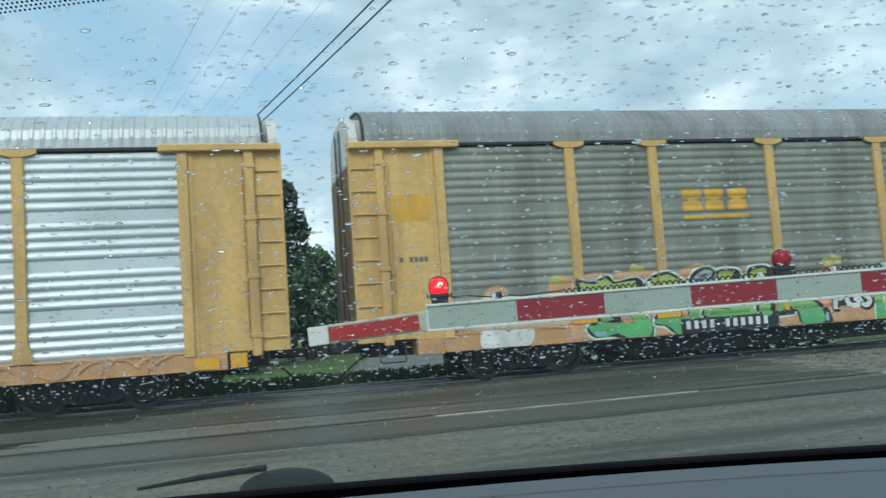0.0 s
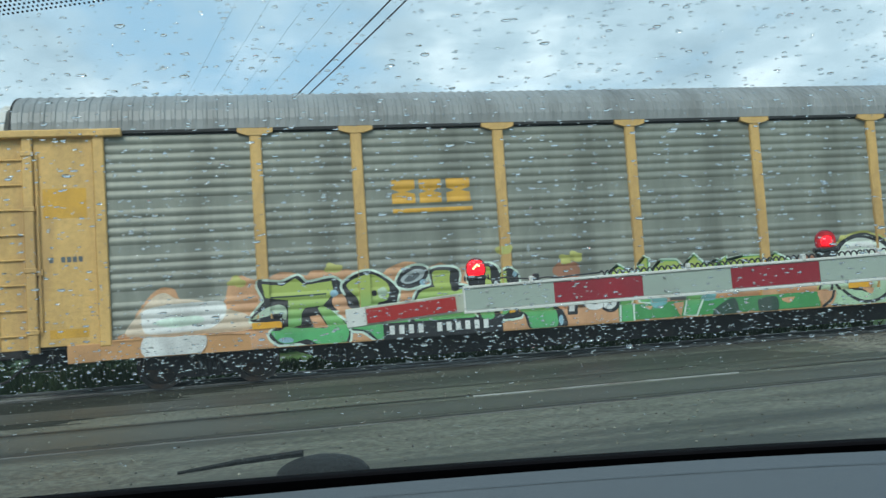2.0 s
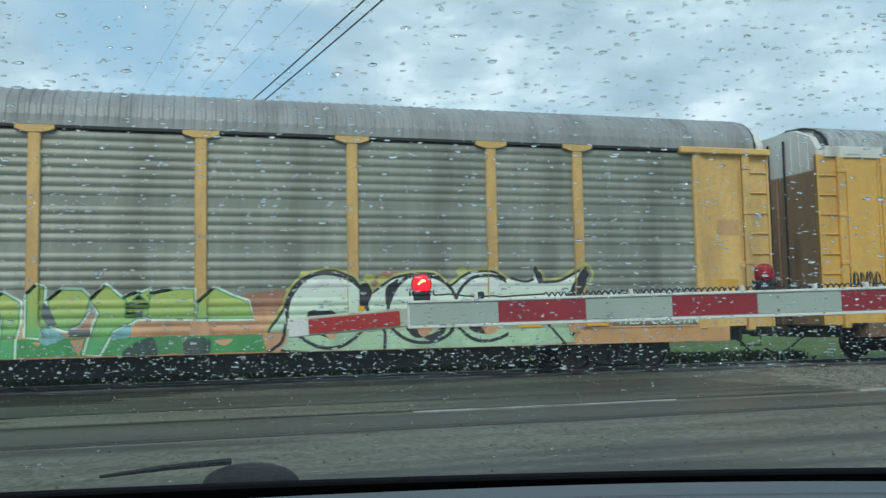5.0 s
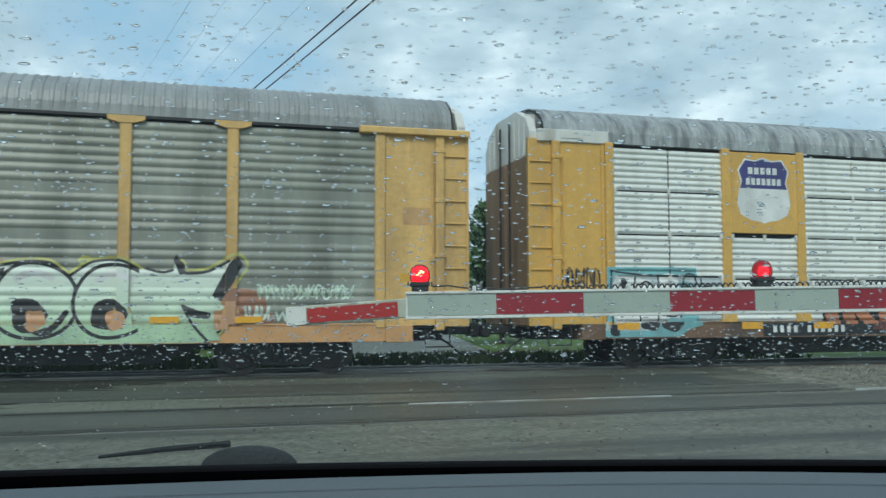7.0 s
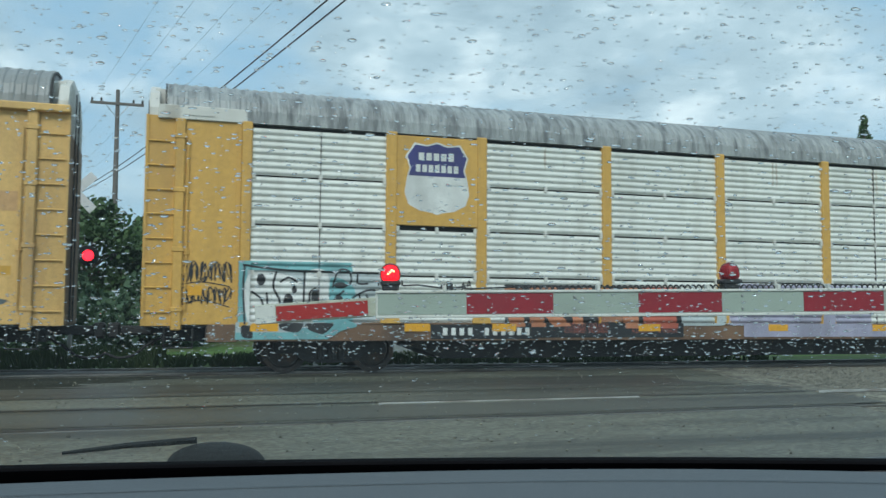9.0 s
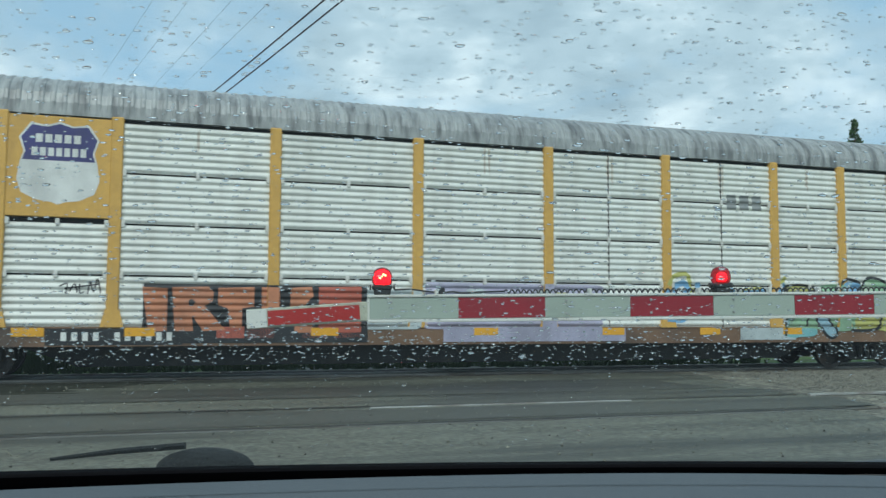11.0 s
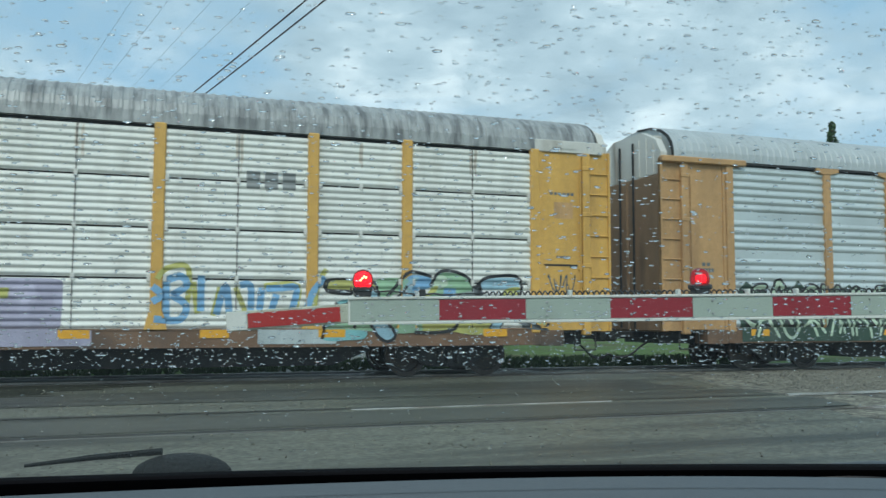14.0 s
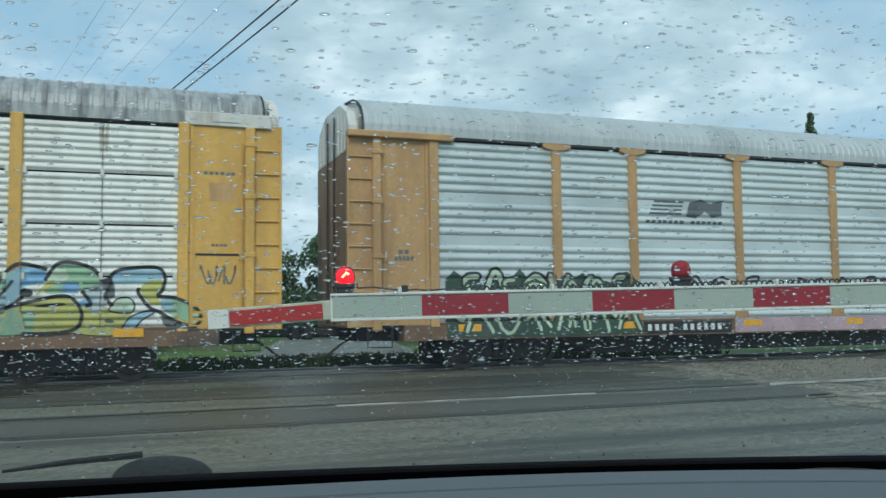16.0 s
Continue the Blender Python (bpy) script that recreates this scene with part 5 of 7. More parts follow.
sprayed_shape(white_car, ((-10.67, 0.94), (-10.26, 0.94), (-10.26, 0.04), (-10.67, 0)), P_WHITE, 5)
sprayed_shape(white_car, ((-10.21, 0.85), (-9.73, 0.65), (-9.8, -0.07), (-10.17, -0.07)), P_TEAL, 6)
sprayed_shape(white_car, ((-11.44, 0.8), (-11.49, 0.7), (-11.57, 0.7), (-11.61, 0.8), (-11.57, 0.91), (-11.49, 0.91)), P_BLACK, 8)
sprayed_shape(white_car, ((-10.91, 0.38), (-10.96, 0.23), (-11.06, 0.23), (-11.11, 0.38), (-11.06, 0.53), (-10.96, 0.53)), P_BLACK, 8)
sprayed_shape(white_car, ((-10.43, 0.47), (-10.47, 0.28), (-10.54, 0.28), (-10.58, 0.47), (-10.54, 0.65), (-10.47, 0.65)), P_BLACK, 8)
sprayed_shape(white_car, ((-9.89, 0.71), (-9.95, 0.66), (-10.08, 0.66), (-10.14, 0.71), (-10.08, 0.77), (-9.95, 0.77)), P_BLACK, 8)
sprayed_shape(white_car, ((-9.96, 0.45), (-10.01, 0.36), (-10.09, 0.36), (-10.13, 0.45), (-10.09, 0.53), (-10.01, 0.53)), P_BLACK, 8)
sprayed_shape(white_car, ((-10.85, 0.62), (-10.88, 0.56), (-10.93, 0.56), (-10.95, 0.63), (-10.93, 0.69), (-10.88, 0.69)), P_BLACK, 8)
sprayed_shape(white_car, ((-11.17, -0.02), (-10.73, -0.02), (-10.84, -0.19), (-11.13, -0.14)), P_BLACK, 8)
sprayed_shape(white_car, ((-10.67, -0.02), (-10.17, -0.02), (-10.34, -0.22), (-10.63, -0.14)), P_BLACK, 8)
sprayed_shape(white_car, ((-11.88, -0.07), (-11.71, -0.07), (-11.67, -0.29), (-11.86, -0.27)), P_BLACK, 8)
sprayed_line(white_car, ((-11.88, 1.07), (-11.42, 1.02), (-10.84, 0.98), (-9.25, 0.96)), P_BLACK, 10, 0.04)
sprayed_line(white_car, ((-11.84, 1.07), (-11.86, 0.62), (-11.82, -0.04)), P_BLACK, 10, 0.04)
sprayed_line(white_car, ((-11.24, 0.96), (-11.3, 0.67), (-11.17, 0.4), (-11.15, 0)), P_BLACK, 10, 0.04)
sprayed_line(white_car, ((-10.71, 0.96), (-10.73, 0)), P_BLACK, 10, 0.04)
sprayed_line(white_car, ((-11.71, 0.58), (-11.51, 0.42), (-11.49, 0.13)), P_BLACK, 10, 0.04)
sprayed_line(white_car, ((-11.42, 0.56), (-11.38, 0.16)), P_BLACK, 10, 0.04)
sprayed_line(white_car, ((-11.17, 0.76), (-11.01, 0.85), (-10.84, 0.76)), P_BLACK, 10, 0.04)
sprayed_line(white_car, ((-10.59, 0.11), (-10.6, 0.58), (-10.42, 0.59)), P_BLACK, 10, 0.04)
sprayed_line(white_car, ((-10.53, 0.12), (-10.29, 0.12), (-10.28, 0.31), (-10.4, 0.31)), P_BLACK, 10, 0.04)
sprayed_line(white_car, ((-10.17, -0.07), (-10.17, 0.36), (-9.94, 0.62)), P_BLACK, 10, 0.04)
sprayed_line(white_car, ((-10.17, 0.67), (-10.05, 1), (-9.84, 0.98), (-9.82, 0.76), (-10.03, 0.68)), P_BLACK, 10, 0.04)
sprayed_line(white_car, ((-9.78, 0.47), (-9.5, 0.62), (-9.25, 0.62)), P_BLACK, 10, 0.04)
sprayed_line(white_car, ((-9.8, 0.29), (-9.63, 0.17), (-9.3, 0.21)), P_BLACK, 10, 0.04)
sprayed_line(white_car, ((-9.63, 0.54), (-9.63, 0.23)), P_BLACK, 10, 0.04)
sprayed_line(white_car, ((-9.5, 0.54), (-9.38, 0.29)), P_BLACK, 10, 0.04)
sprayed_line(white_car, ((-9.67, 0.94), (-9.67, 0.76), (-9.46, 0.76)), P_BLACK, 10, 0.04)
sprayed_line(white_car, ((-8, 0.71), (-7.88, 0.76), (-7.9, 0.58)), P_BLACK, 10, 0.025)
sprayed_line(white_car, ((-7.84, 0.62), (-7.75, 0.76), (-7.71, 0.6)), P_BLACK, 10, 0.025)
sprayed_line(white_car, ((-7.67, 0.76), (-7.67, 0.6), (-7.59, 0.62)), P_BLACK, 10, 0.025)
sprayed_line(white_car, ((-7.54, 0.58), (-7.5, 0.8), (-7.44, 0.62), (-7.38, 0.85), (-7.32, 0.6)), P_BLACK, 10, 0.025)
sprayed_line(white_car, ((-7.92, 0.67), (-7.34, 0.76)), P_BLACK, 10, 0.025)
for z0, z1, first in ((1.70, 2.10, 42), (1.30, 1.62, 45)):
    scrawl(white_car, -13.0, -12.1, z0, z1, 6, P_BLACK, first, 0.03, 4, y=DOOR)
    scrawl(white_car, -12.96, -12.05, z0 + 0.06, z1 - 0.04, 7, P_BLACK, first + 1, 0.022, 8, y=DOOR)
sprayed_line(white_car, ((-13.02, 0.68), (-12.6, 0.74), (-12.1, 0.66)), P_BLACK, 12, 0.02, DOOR)
sprayed_line(white_car, ((-13.02, 0.30), (-12.6, 0.40), (-12.1, 0.28)), P_BLACK, 12, 0.02, DOOR)
rect(white_car, -12.86, -12.60, 1.46, 1.64, M_REFLECTOR, 16, "small yellow placard", y=DOOR)
for xx in (-5.3, -4.75, -3.72, -3.1):
    rect(white_car, xx, xx + 0.5, SILL0 + 0.14, SILL1, P_RED, 4, "", "paint", SF)
rect(white_car, -6.6, -2.45, SILL0 + 0.05, SILL1 + 0.78, P_BLACK, 4, "black rim round red block shapes", "paint")
sprayed_shape(white_car, ((-6.62, 0.72), (-6.18, 0.7), (-6.18, -0.08), (-6.5, -0.08)), P_ORANGE, 6, label="burnt orange block shape", sharp=True)
sprayed_shape(white_car, ((-6.1, 0.72), (-5.46, 0.74), (-5.36, 0.64), (-5.38, 0.47), (-5.52, 0.38), (-5.14, -0.06), (-5.54, -0.08), (-5.74, 0.21), (-5.72, -0.08), (-6.04, -0.08)), P_ORANGE, 6, sharp=True)
sprayed_shape(white_car, ((-5.28, 0.72), (-4.62, 0.74), (-4.62, 0.38), (-4.84, 0.34), (-4.84, -0.02), (-5.06, -0.02), (-5.1, 0.34), (-5.28, 0.4)), P_ORANGE, 6, sharp=True)
sprayed_shape(white_car, ((-4.48, 0.74), (-4.14, 0.74), (-4.14, 0.36), (-3.94, 0.36), (-3.94, 0.74), (-3.54, 0.76), (-3.5, 0.59), (-3.7, 0.38), (-3.5, 0.32), (-3.52, -0.11), (-3.86, -0.11), (-3.9, 0.19), (-4.48, 0.19)), P_ORANGE, 6, sharp=True)
sprayed_shape(white_car, ((-4.48, 0.18), (-3.9, 0.18), (-3.9, 0.02), (-4.48, 0.02)), P_RUSTRED, 6, sharp=True)
sprayed_shape(white_car, ((-3.4, 0.76), (-2.56, 0.78), (-2.58, -0.11), (-3.4, -0.11)), P_RED, 6, label="brick-red block shape", sharp=True)
sprayed_shape(white_car, ((-5.69, 0.44), (-5.72, 0.39), (-5.78, 0.39), (-5.81, 0.44), (-5.78, 0.5), (-5.72, 0.5)), P_BLACK, 8)
sprayed_shape(white_car, ((-2.99, 0.33), (-3.01, 0.28), (-3.07, 0.28), (-3.1, 0.33), (-3.07, 0.39), (-3.01, 0.39)), P_BLACK, 8)
on_side(white_car, "paint", blob(0.7, SILL1 + 0.42, 4.0, 0.95, random.Random(12), 14, 56, 0.012), P_LILAC, 3, "lilac painted-over patch")
on_side(white_car, "paint", blob(1.7, SILL1 + 0.62, 0.3, 0.22, random.Random(13), 2.2, 20, 0.12), P_OLIVE, 4)
on_side(white_car, "paint", blob(-1.95, SILL1 + 0.34, 1.2, 0.78, random.Random(15), 12, 48, 0.012), P_FADED, 2, "faded blue-grey painted-over patch")
rect(white_car, -0.9, 3.2, SILL0 + 0.05, SILL1 - 0.02, P_LILAC, 3, "", "paint", SF)
for k in range(5):
    on_side(white_car, "paint", blob(-0.9 + k * 0.75, SILL1 + 0.62, 0.45, 0.3, random.Random(k + 30), 2, 18, 0.2), P_FADED if k % 2 else P_LILAC2, 6)
sprayed_shape(white_car, ((8.62, 0.39), (9.39, 0.43), (10.12, 0.4), (10.95, 0.27), (10.77, -0.1), (10.34, -0.13), (9.97, -0.07), (9.29, -0.06), (8.62, -0.05)), P_OLIVE, 3, label="blue and green graffiti with black outlines")
sprayed_shape(white_car, ((8.62, 0.39), (9.39, 0.36), (9.33, -0.05), (8.62, -0.07)), P_LEAF, 4)
sprayed_shape(white_car, ((8.88, 0.81), (9.08, 1.05), (9.51, 1.02), (9.51, 0.81), (9.17, 0.73), (8.99, 0.58), (8.87, 0.61)), P_SKY, 6)
sprayed_shape(white_car, ((8.99, 0.83), (9.11, 0.99), (9.29, 1.02), (9.14, 0.79)), P_BLUE, 7)
sprayed_shape(white_car, ((8.74, 0.66), (9.08, 0.69), (9.14, 0.48), (8.74, 0.42)), P_WHITE, 6.5)
sprayed_shape(white_car, ((8.87, 0.35), (9.42, 0.49), (9.82, 0.55), (10.03, 0.41), (10.09, 0.23), (10.03, 0.03), (9.66, -0.03), (9.36, -0.01), (9.36, 0.3)), P_OLIVE, 7)
sprayed_shape(white_car, ((9.57, 0.89), (9.72, 1.11), (10.03, 1.11), (10.34, 1), (10.43, 0.84), (10.37, 0.66), (10.12, 0.68), (9.82, 0.62), (9.52, 0.63)), P_LEAF, 6)
sprayed_shape(white_car, ((9.6, 1.01), (9.82, 1.07), (9.91, 0.89), (9.69, 0.77), (9.57, 0.8)), P_PALE, 7.5)
sprayed_shape(white_car, ((9.82, 0.81), (10.08, 0.8), (10.06, 0.61), (9.79, 0.62)), P_SKY, 8, sharp=True)
sprayed_shape(white_car, ((9.39, 0.62), (9.6, 0.84), (9.69, 0.83), (9.63, 0.72), (9.42, 0.59)), P_OLIVE, 9)
sprayed_shape(white_car, ((10.12, 0.68), (10.52, 0.77), (10.68, 0.62), (10.52, 0.39), (10.31, 0.22), (10.28, 0.43)), P_FADED, 6)
sprayed_shape(white_car, ((10.06, 0.47), (10.31, 0.53), (10.28, 0.36), (10.12, 0.4)), P_SKY, 7)
sprayed_shape(white_car, ((10.58, 0.3), (10.71, 0.51), (10.92, 0.53), (11.01, 0.4), (10.95, 0.26)), P_PALE, 7, P_BLACK, 0.03)
sprayed_shape(white_car, ((10.61, 0.8), (11.06, 0.76), (11.2, 0.46), (11.23, 0.32), (11.01, 0.26), (10.71, 0.61)), P_WHITE, 6)
sprayed_shape(white_car, ((10.61, 0.92), (10.77, 1.02), (11.38, 1.04), (11.48, 0.94), (11.46, 0.83), (11.17, 0.8), (10.61, 0.79)), P_BLUE, 7)
sprayed_shape(white_car, ((11.2, 0.81), (11.47, 0.85), (11.5, 0.69), (11.41, 0.56), (11.47, 0.4), (11.26, 0.44), (11.1, 0.66)), P_OLIVE, 7.5)
sprayed_shape(white_car, ((11.47, 0.52), (11.72, 0.5), (12.05, 0.33), (12.13, 0.19), (12.02, 0.05), (11.75, 0.17), (11.5, 0.31)), P_LEAF, 7)
sprayed_shape(white_car, ((11.47, 0.52), (11.64, 0.5), (11.66, 0.27), (11.52, 0.31)), P_BLUE, 8)
sprayed_shape(white_car, ((10.77, -0.1), (10.92, 0.17), (11.2, 0.29), (11.36, 0.27), (11.13, 0.12), (10.98, -0.08), (10.86, -0.16)), P_BLUE, 9, P_BLACK, 0.03)
sprayed_line(white_car, ((10.6, 0.79), (10.62, 0.95), (10.83, 1.05), (11.38, 1.08), (11.53, 0.9), (11.48, 0.66), (11.41, 0.56), (11.72, 0.52), (12.05, 0.36), (12.17, 0.18), (12.05, -0), (11.72, 0.1), (11.44, 0.27), (11.26, 0.36), (11.07, 0.62), (11.09, 0.71)), P_BLACK, 12, 0.065)
sprayed_line(white_car, ((8.62, 0.63), (8.8, 0.83), (8.96, 1.04), (9.17, 1.13), (9.56, 1.03)), P_BLACK, 12, 0.065)
sprayed_line(white_car, ((9.52, 0.84), (9.72, 1.13), (10.03, 1.15), (10.34, 1.02), (10.46, 0.84), (10.61, 0.9)), P_BLACK, 12, 0.065)
sprayed_line(white_car, ((8.87, 0.35), (9.42, 0.5), (9.85, 0.57), (10.06, 0.42), (10.13, 0.2), (10.03, -0.01), (9.66, -0.08), (9.17, -0.08)), P_BLACK, 12, 0.065)
sprayed_line(white_car, ((10.12, 0.66), (10.28, 0.43), (10.18, 0.4)), P_BLACK, 12, 0.065)
sprayed_line(white_car, ((10.61, 0.8), (10.52, 0.56), (10.64, 0.38)), P_BLACK, 12, 0.065)
sprayed_shape(white_car, ((9.34, 0.62), (9.29, 0.56), (9.18, 0.56), (9.13, 0.63), (9.18, 0.7), (9.29, 0.69)), P_BLACK, 11)
sprayed_shape(white_car, ((10.67, 0.11), (10.63, 0.08), (10.54, 0.09), (10.5, 0.12), (10.54, 0.15), (10.63, 0.14)), P_DKGREEN, 10)
sprayed_shape(white_car, ((9.36, 0.4), (9.79, 0.45), (9.85, 0.41), (9.51, 0.37)), P_BLACK, 11)
sprayed_shape(white_car, ((11.47, 0.23), (11.75, 0.08), (12.05, -0), (12.12, -0.05), (11.56, 0)), P_DARKGREY, 5)
sprayed_shape(white_car, ((10.46, 0.8), (10.64, 0.83), (10.67, 0.55), (10.52, 0.56)), P_DARKGREY, 9)
sprayed_shape(white_car, ((7.4, 0.92), (7.8, 0.96), (8.37, 0.88), (8.39, 0.61), (8.03, 0.57), (7.92, 0.72), (7.4, 0.75)), P_OLIVE, 6, P_BLACK, 0.05)
sprayed_shape(white_car, ((8.41, 0.96), (9.04, 0.98), (9.1, 0.81), (8.78, 0.52), (8.59, 0.48), (8.41, 0.61)), P_LEAF, 6)
sprayed_shape(white_car, ((7.68, 0.44), (8.03, 0.53), (8.51, 0.55), (8.47, 0.46), (8.03, 0.43)), P_WHITE, 8, P_BLACK, 0.04)
sprayed_shape(white_car, ((8.78, 0.52), (9.04, 0.77), (9.26, 0.65), (8.98, 0.36), (8.59, 0.24), (8.39, 0.36)), P_BLUE, 7)
sprayed_shape(white_car, ((7.48, 0.05), (7.6, 0.32), (8.03, 0.28), (8.59, 0.24), (9.18, 0.28), (9.18, -0.05), (7.48, -0.03)), P_LEAF, 5)
sprayed_shape(white_car, ((7.32, -0.03), (7.8, -0.03), (8.19, -0.05), (8.11, -0.21), (7.36, -0.22)), P_TEAL, 6)
sprayed_shape(white_car, ((8.59, -0.03), (8.84, -0.03), (8.72, -0.18)), P_BLUE, 8)
sprayed_line(white_car, ((8.7, 0.51), (8.88, 0.65), (9.02, 0.84)), P_BLACK, 12, 0.055)
sprayed_line(white_car, ((7.46, 0.94), (7.4, 0.73), (7.72, 0.67), (7.92, 0.67)), P_BLACK, 12, 0.055)
sprayed_line(white_car, ((7.52, 0.4), (7.68, 0.36), (7.56, 0.12)), P_BLACK, 12, 0.055)
sprayed_line(white_car, ((8.43, 0.4), (8.66, 0.32), (8.98, 0.4), (9.22, 0.61)), P_BLACK, 12, 0.055)
sprayed_line(white_car, ((8.03, 0.28), (7.96, -0.01)), P_BLACK, 12, 0.055)
sprayed_line(white_car, ((4.28, 0.9), (4.44, 1.1), (4.8, 1.14), (4.84, 0.69), (4.76, 0.24)), P_OLIVE, 3, 0.1)
sprayed_line(white_car, ((4.92, 0.86), (5, 0.28)), P_OLIVE, 3, 0.1)
sprayed_line(white_car, ((5.28, 0.24), (5.4, 0.77)), P_OLIVE, 3, 0.1)
sprayed_line(white_car, ((5.68, 0.77), (5.88, 0.28)), P_OLIVE, 3, 0.1)
sprayed_line(white_car, ((6.21, 0.81), (6.85, 0.81), (6.77, 0.24)), P_OLIVE, 3, 0.1)
sprayed_line(white_car, ((7.13, 0.2), (7.25, 0.86), (7.4, 1.14)), P_OLIVE, 3, 0.1)
sprayed_line(white_car, ((4.44, 0.88), (4.45, 0.18)), P_SKY, 5, 0.13)
sprayed_line(white_car, ((4.44, 0.88), (4.7, 0.96), (4.8, 0.79), (4.54, 0.61)), P_SKY, 5, 0.13)
sprayed_line(white_car, ((4.54, 0.61), (4.8, 0.42), (4.68, 0.16), (4.24, 0.18)), P_SKY, 5, 0.13)
sprayed_line(white_car, ((5.06, 0.98), (5.06, 0.32)), P_SKY, 5, 0.13)
sprayed_line(white_car, ((5.34, 0.26), (5.5, 0.81), (5.58, 0.26)), P_SKY, 5, 0.13)
sprayed_line(white_car, ((5.76, 0.81), (5.96, 0.79), (5.96, 0.24)), P_SKY, 5, 0.13)
sprayed_line(white_car, ((6.17, 0.77), (6.12, 0.22)), P_SKY, 5, 0.13)
sprayed_line(white_car, ((6.25, 0.75), (6.57, 0.77), (6.83, 0.75), (6.69, 0.18)), P_SKY, 5, 0.13)
sprayed_line(white_car, ((6.33, 0.26), (6.45, 0.65)), P_SKY, 5, 0.13)
sprayed_line(white_car, ((6.99, 0.22), (7.13, 0.69), (7.38, 0.98)), P_SKY, 5, 0.13)
sprayed_line(white_car, ((4.2, 0.77), (4.36, 0.61), (4.2, 0.49)), P_SKY, 5, 0.13)
sprayed_shape(white_car, ((7.30, -0.2), (7.42, 0.2), (7.6, 0.5), (7.95, 0.55), (7.85, 0.15), (7.8, -0.22)), P_TEAL, 4)
sprayed_shape(white_car, ((8.02, 0.8), (8.42, 0.76), (8.5, 0.35), (8.78, -0.12), (8.62, -0.26), (8.4, -0.12), (8.2, 0.3)), P_BLUE, 9, P_BLACK, 0.06)
sprayed_line(white_car, ((7.32, -0.2), (7.42, 0.2), (7.62, 0.5)), P_BLACK, 12, 0.06)
rect(white_car, 6.1, 7.6, SILL0 + 0.06, SILL1 - 0.02, P_FADED, 3, "", "paint", SF)
part("door_gap", Mesh().box(12.06, 12.92, FRONT + 0.02, FRONT + 0.05, 2.28, 2.32), M_DARK_SEAM, white_car)
rect(white_car, 12.3, 12.75, 3.3, 3.65, M_ORANGE_TAN, 4, "faded stencil box", y=DOOR)
bars(white_car, 12.2, 12.8, 3.8, 3.86, 6, P_DARKGREY, 4, (), DOOR)
bars(white_car, 12.35, 12.65, 2.45, 2.5, 4, P_DARKGREY, 4, (), DOOR)
scrawl(white_car, 12.15, 12.8, 1.75, 2.1, 4, P_DARKGREY, 48, 0.03, 4, y=DOOR)

P_FAINT = paint("faint_rust_stain", (0.54, 0.50, 0.43))
P_STENCIL = paint("worn_stencil_grey_paint", (0.24, 0.26, 0.26))
for k in range(3):
    rect(white_car, 5.85 + k * 0.34, 6.10 + k * 0.34, 3.62, 3.95, P_STENCIL, 6, "faded black block shape")
for k, xx in enumerate((0.0, 0.1, 2.85, 2.95, 5.66, 5.75, 8.07, 10.4, 10.5, -5.7)):
    r2 = random.Random(90 + k)
    on_side(white_car, "stain", blob(xx, 4.45 - 0.1 * r2.random(), 0.04 + 0.04 * r2.random(), 0.4 + 0.4 * r2.random(), r2, 2, 16, 0.2), P_FAINT, 1 + k * 0.1, "rusty stain below the eave")
rect(grey_car, 12.22, 12.78, 1.78, 1.94, P_LOGO, 6, "yellow notice", y=DOOR)
on_side(grey_car, "stain", blob(12.5, 1.32, 0.5, 0.12, random.Random(7), 2, 24, 0.08), P_DARKGREY, 8, "dark grease stain", DOOR)

# silver-blue car
blue_car = autorack("dull silver autorack car with tan posts and dark graffiti", M_NS_PANEL, M_ORANGE_TAN, M_ROOF_SILVER, M_BROWN_SILL, 1, 21, True, False, M_BROWN_END, 57.2, 1.08)
horse = [(-5.72, 3.30), (-5.60, 3.62), (-5.30, 3.70), (-5.05, 3.62), (-4.68, 3.70), (-4.74, 3.34), (-5.0, 3.28), (-5.2, 3.42), (-5.45, 3.26)]
on_side(blue_car, "emblem", horse, P_DARKGREY, 6, "dark emblem shape")
for k in range(4):
    rect(blue_car, -6.7 + 0.05 * k, -5.85 + 0.03 * k, 3.33 + 0.09 * k, 3.375 + 0.09 * k, P_DARKGREY, 6, "", "emblem")
bars(blue_car, -6.8, -4.7, 3.13, 3.2, 14, P_DARKGREY, 6, (7,))
bars(blue_car, -12.6, -12.35, 2.36, 2.44, 2, P_DARKGREY, 4, (), DOOR)
bars(blue_car, -12.68, -12.26, 2.22, 2.31, 5, P_DARKGREY, 4, (), DOOR)
rect(blue_car, -6.95, -4.6, SILL0 + 0.03, SILL1 - 0.05, P_BLACK, 2, "black plate for the reporting marks", y=SF)
bars(blue_car, -6.85, -4.8, SILL0 + 0.10, SILL0 + 0.24, 11, P_WHITE, 6, (4,), SF, wide=0.52)
for xx in (-11.35, -7.5, -4.25, -1.2, 2.0, 5.2):
    rect(blue_car, xx, xx + 0.5, SILL1 - 0.19, SILL1 - 0.04, M_REFLECTOR, 12, "yellow reflector", y=SF)
rect(blue_car, -11.6, -7.0, SILL0 + 0.03, SILL1, P_DKGREEN, 3, "", "paint", SF)
rect(blue_car, -4.5, 0.6, SILL0 + 0.03, SILL1, P_PINK, 3, "", "paint", SF)
hill = [(-11.6 + 4.5 * k / 24, SILL1 + 0.88 + 0.14 * math.sin(k * 0.9) + 0.1 * math.sin(k * 2.3)) for k in range(25)]
on_side(blue_car, "paint", hill + [(-7.1, SILL0 + 0.03), (-11.6, SILL0 + 0.03)], P_DKGREEN, 4, "dark green graffiti with pale lines")
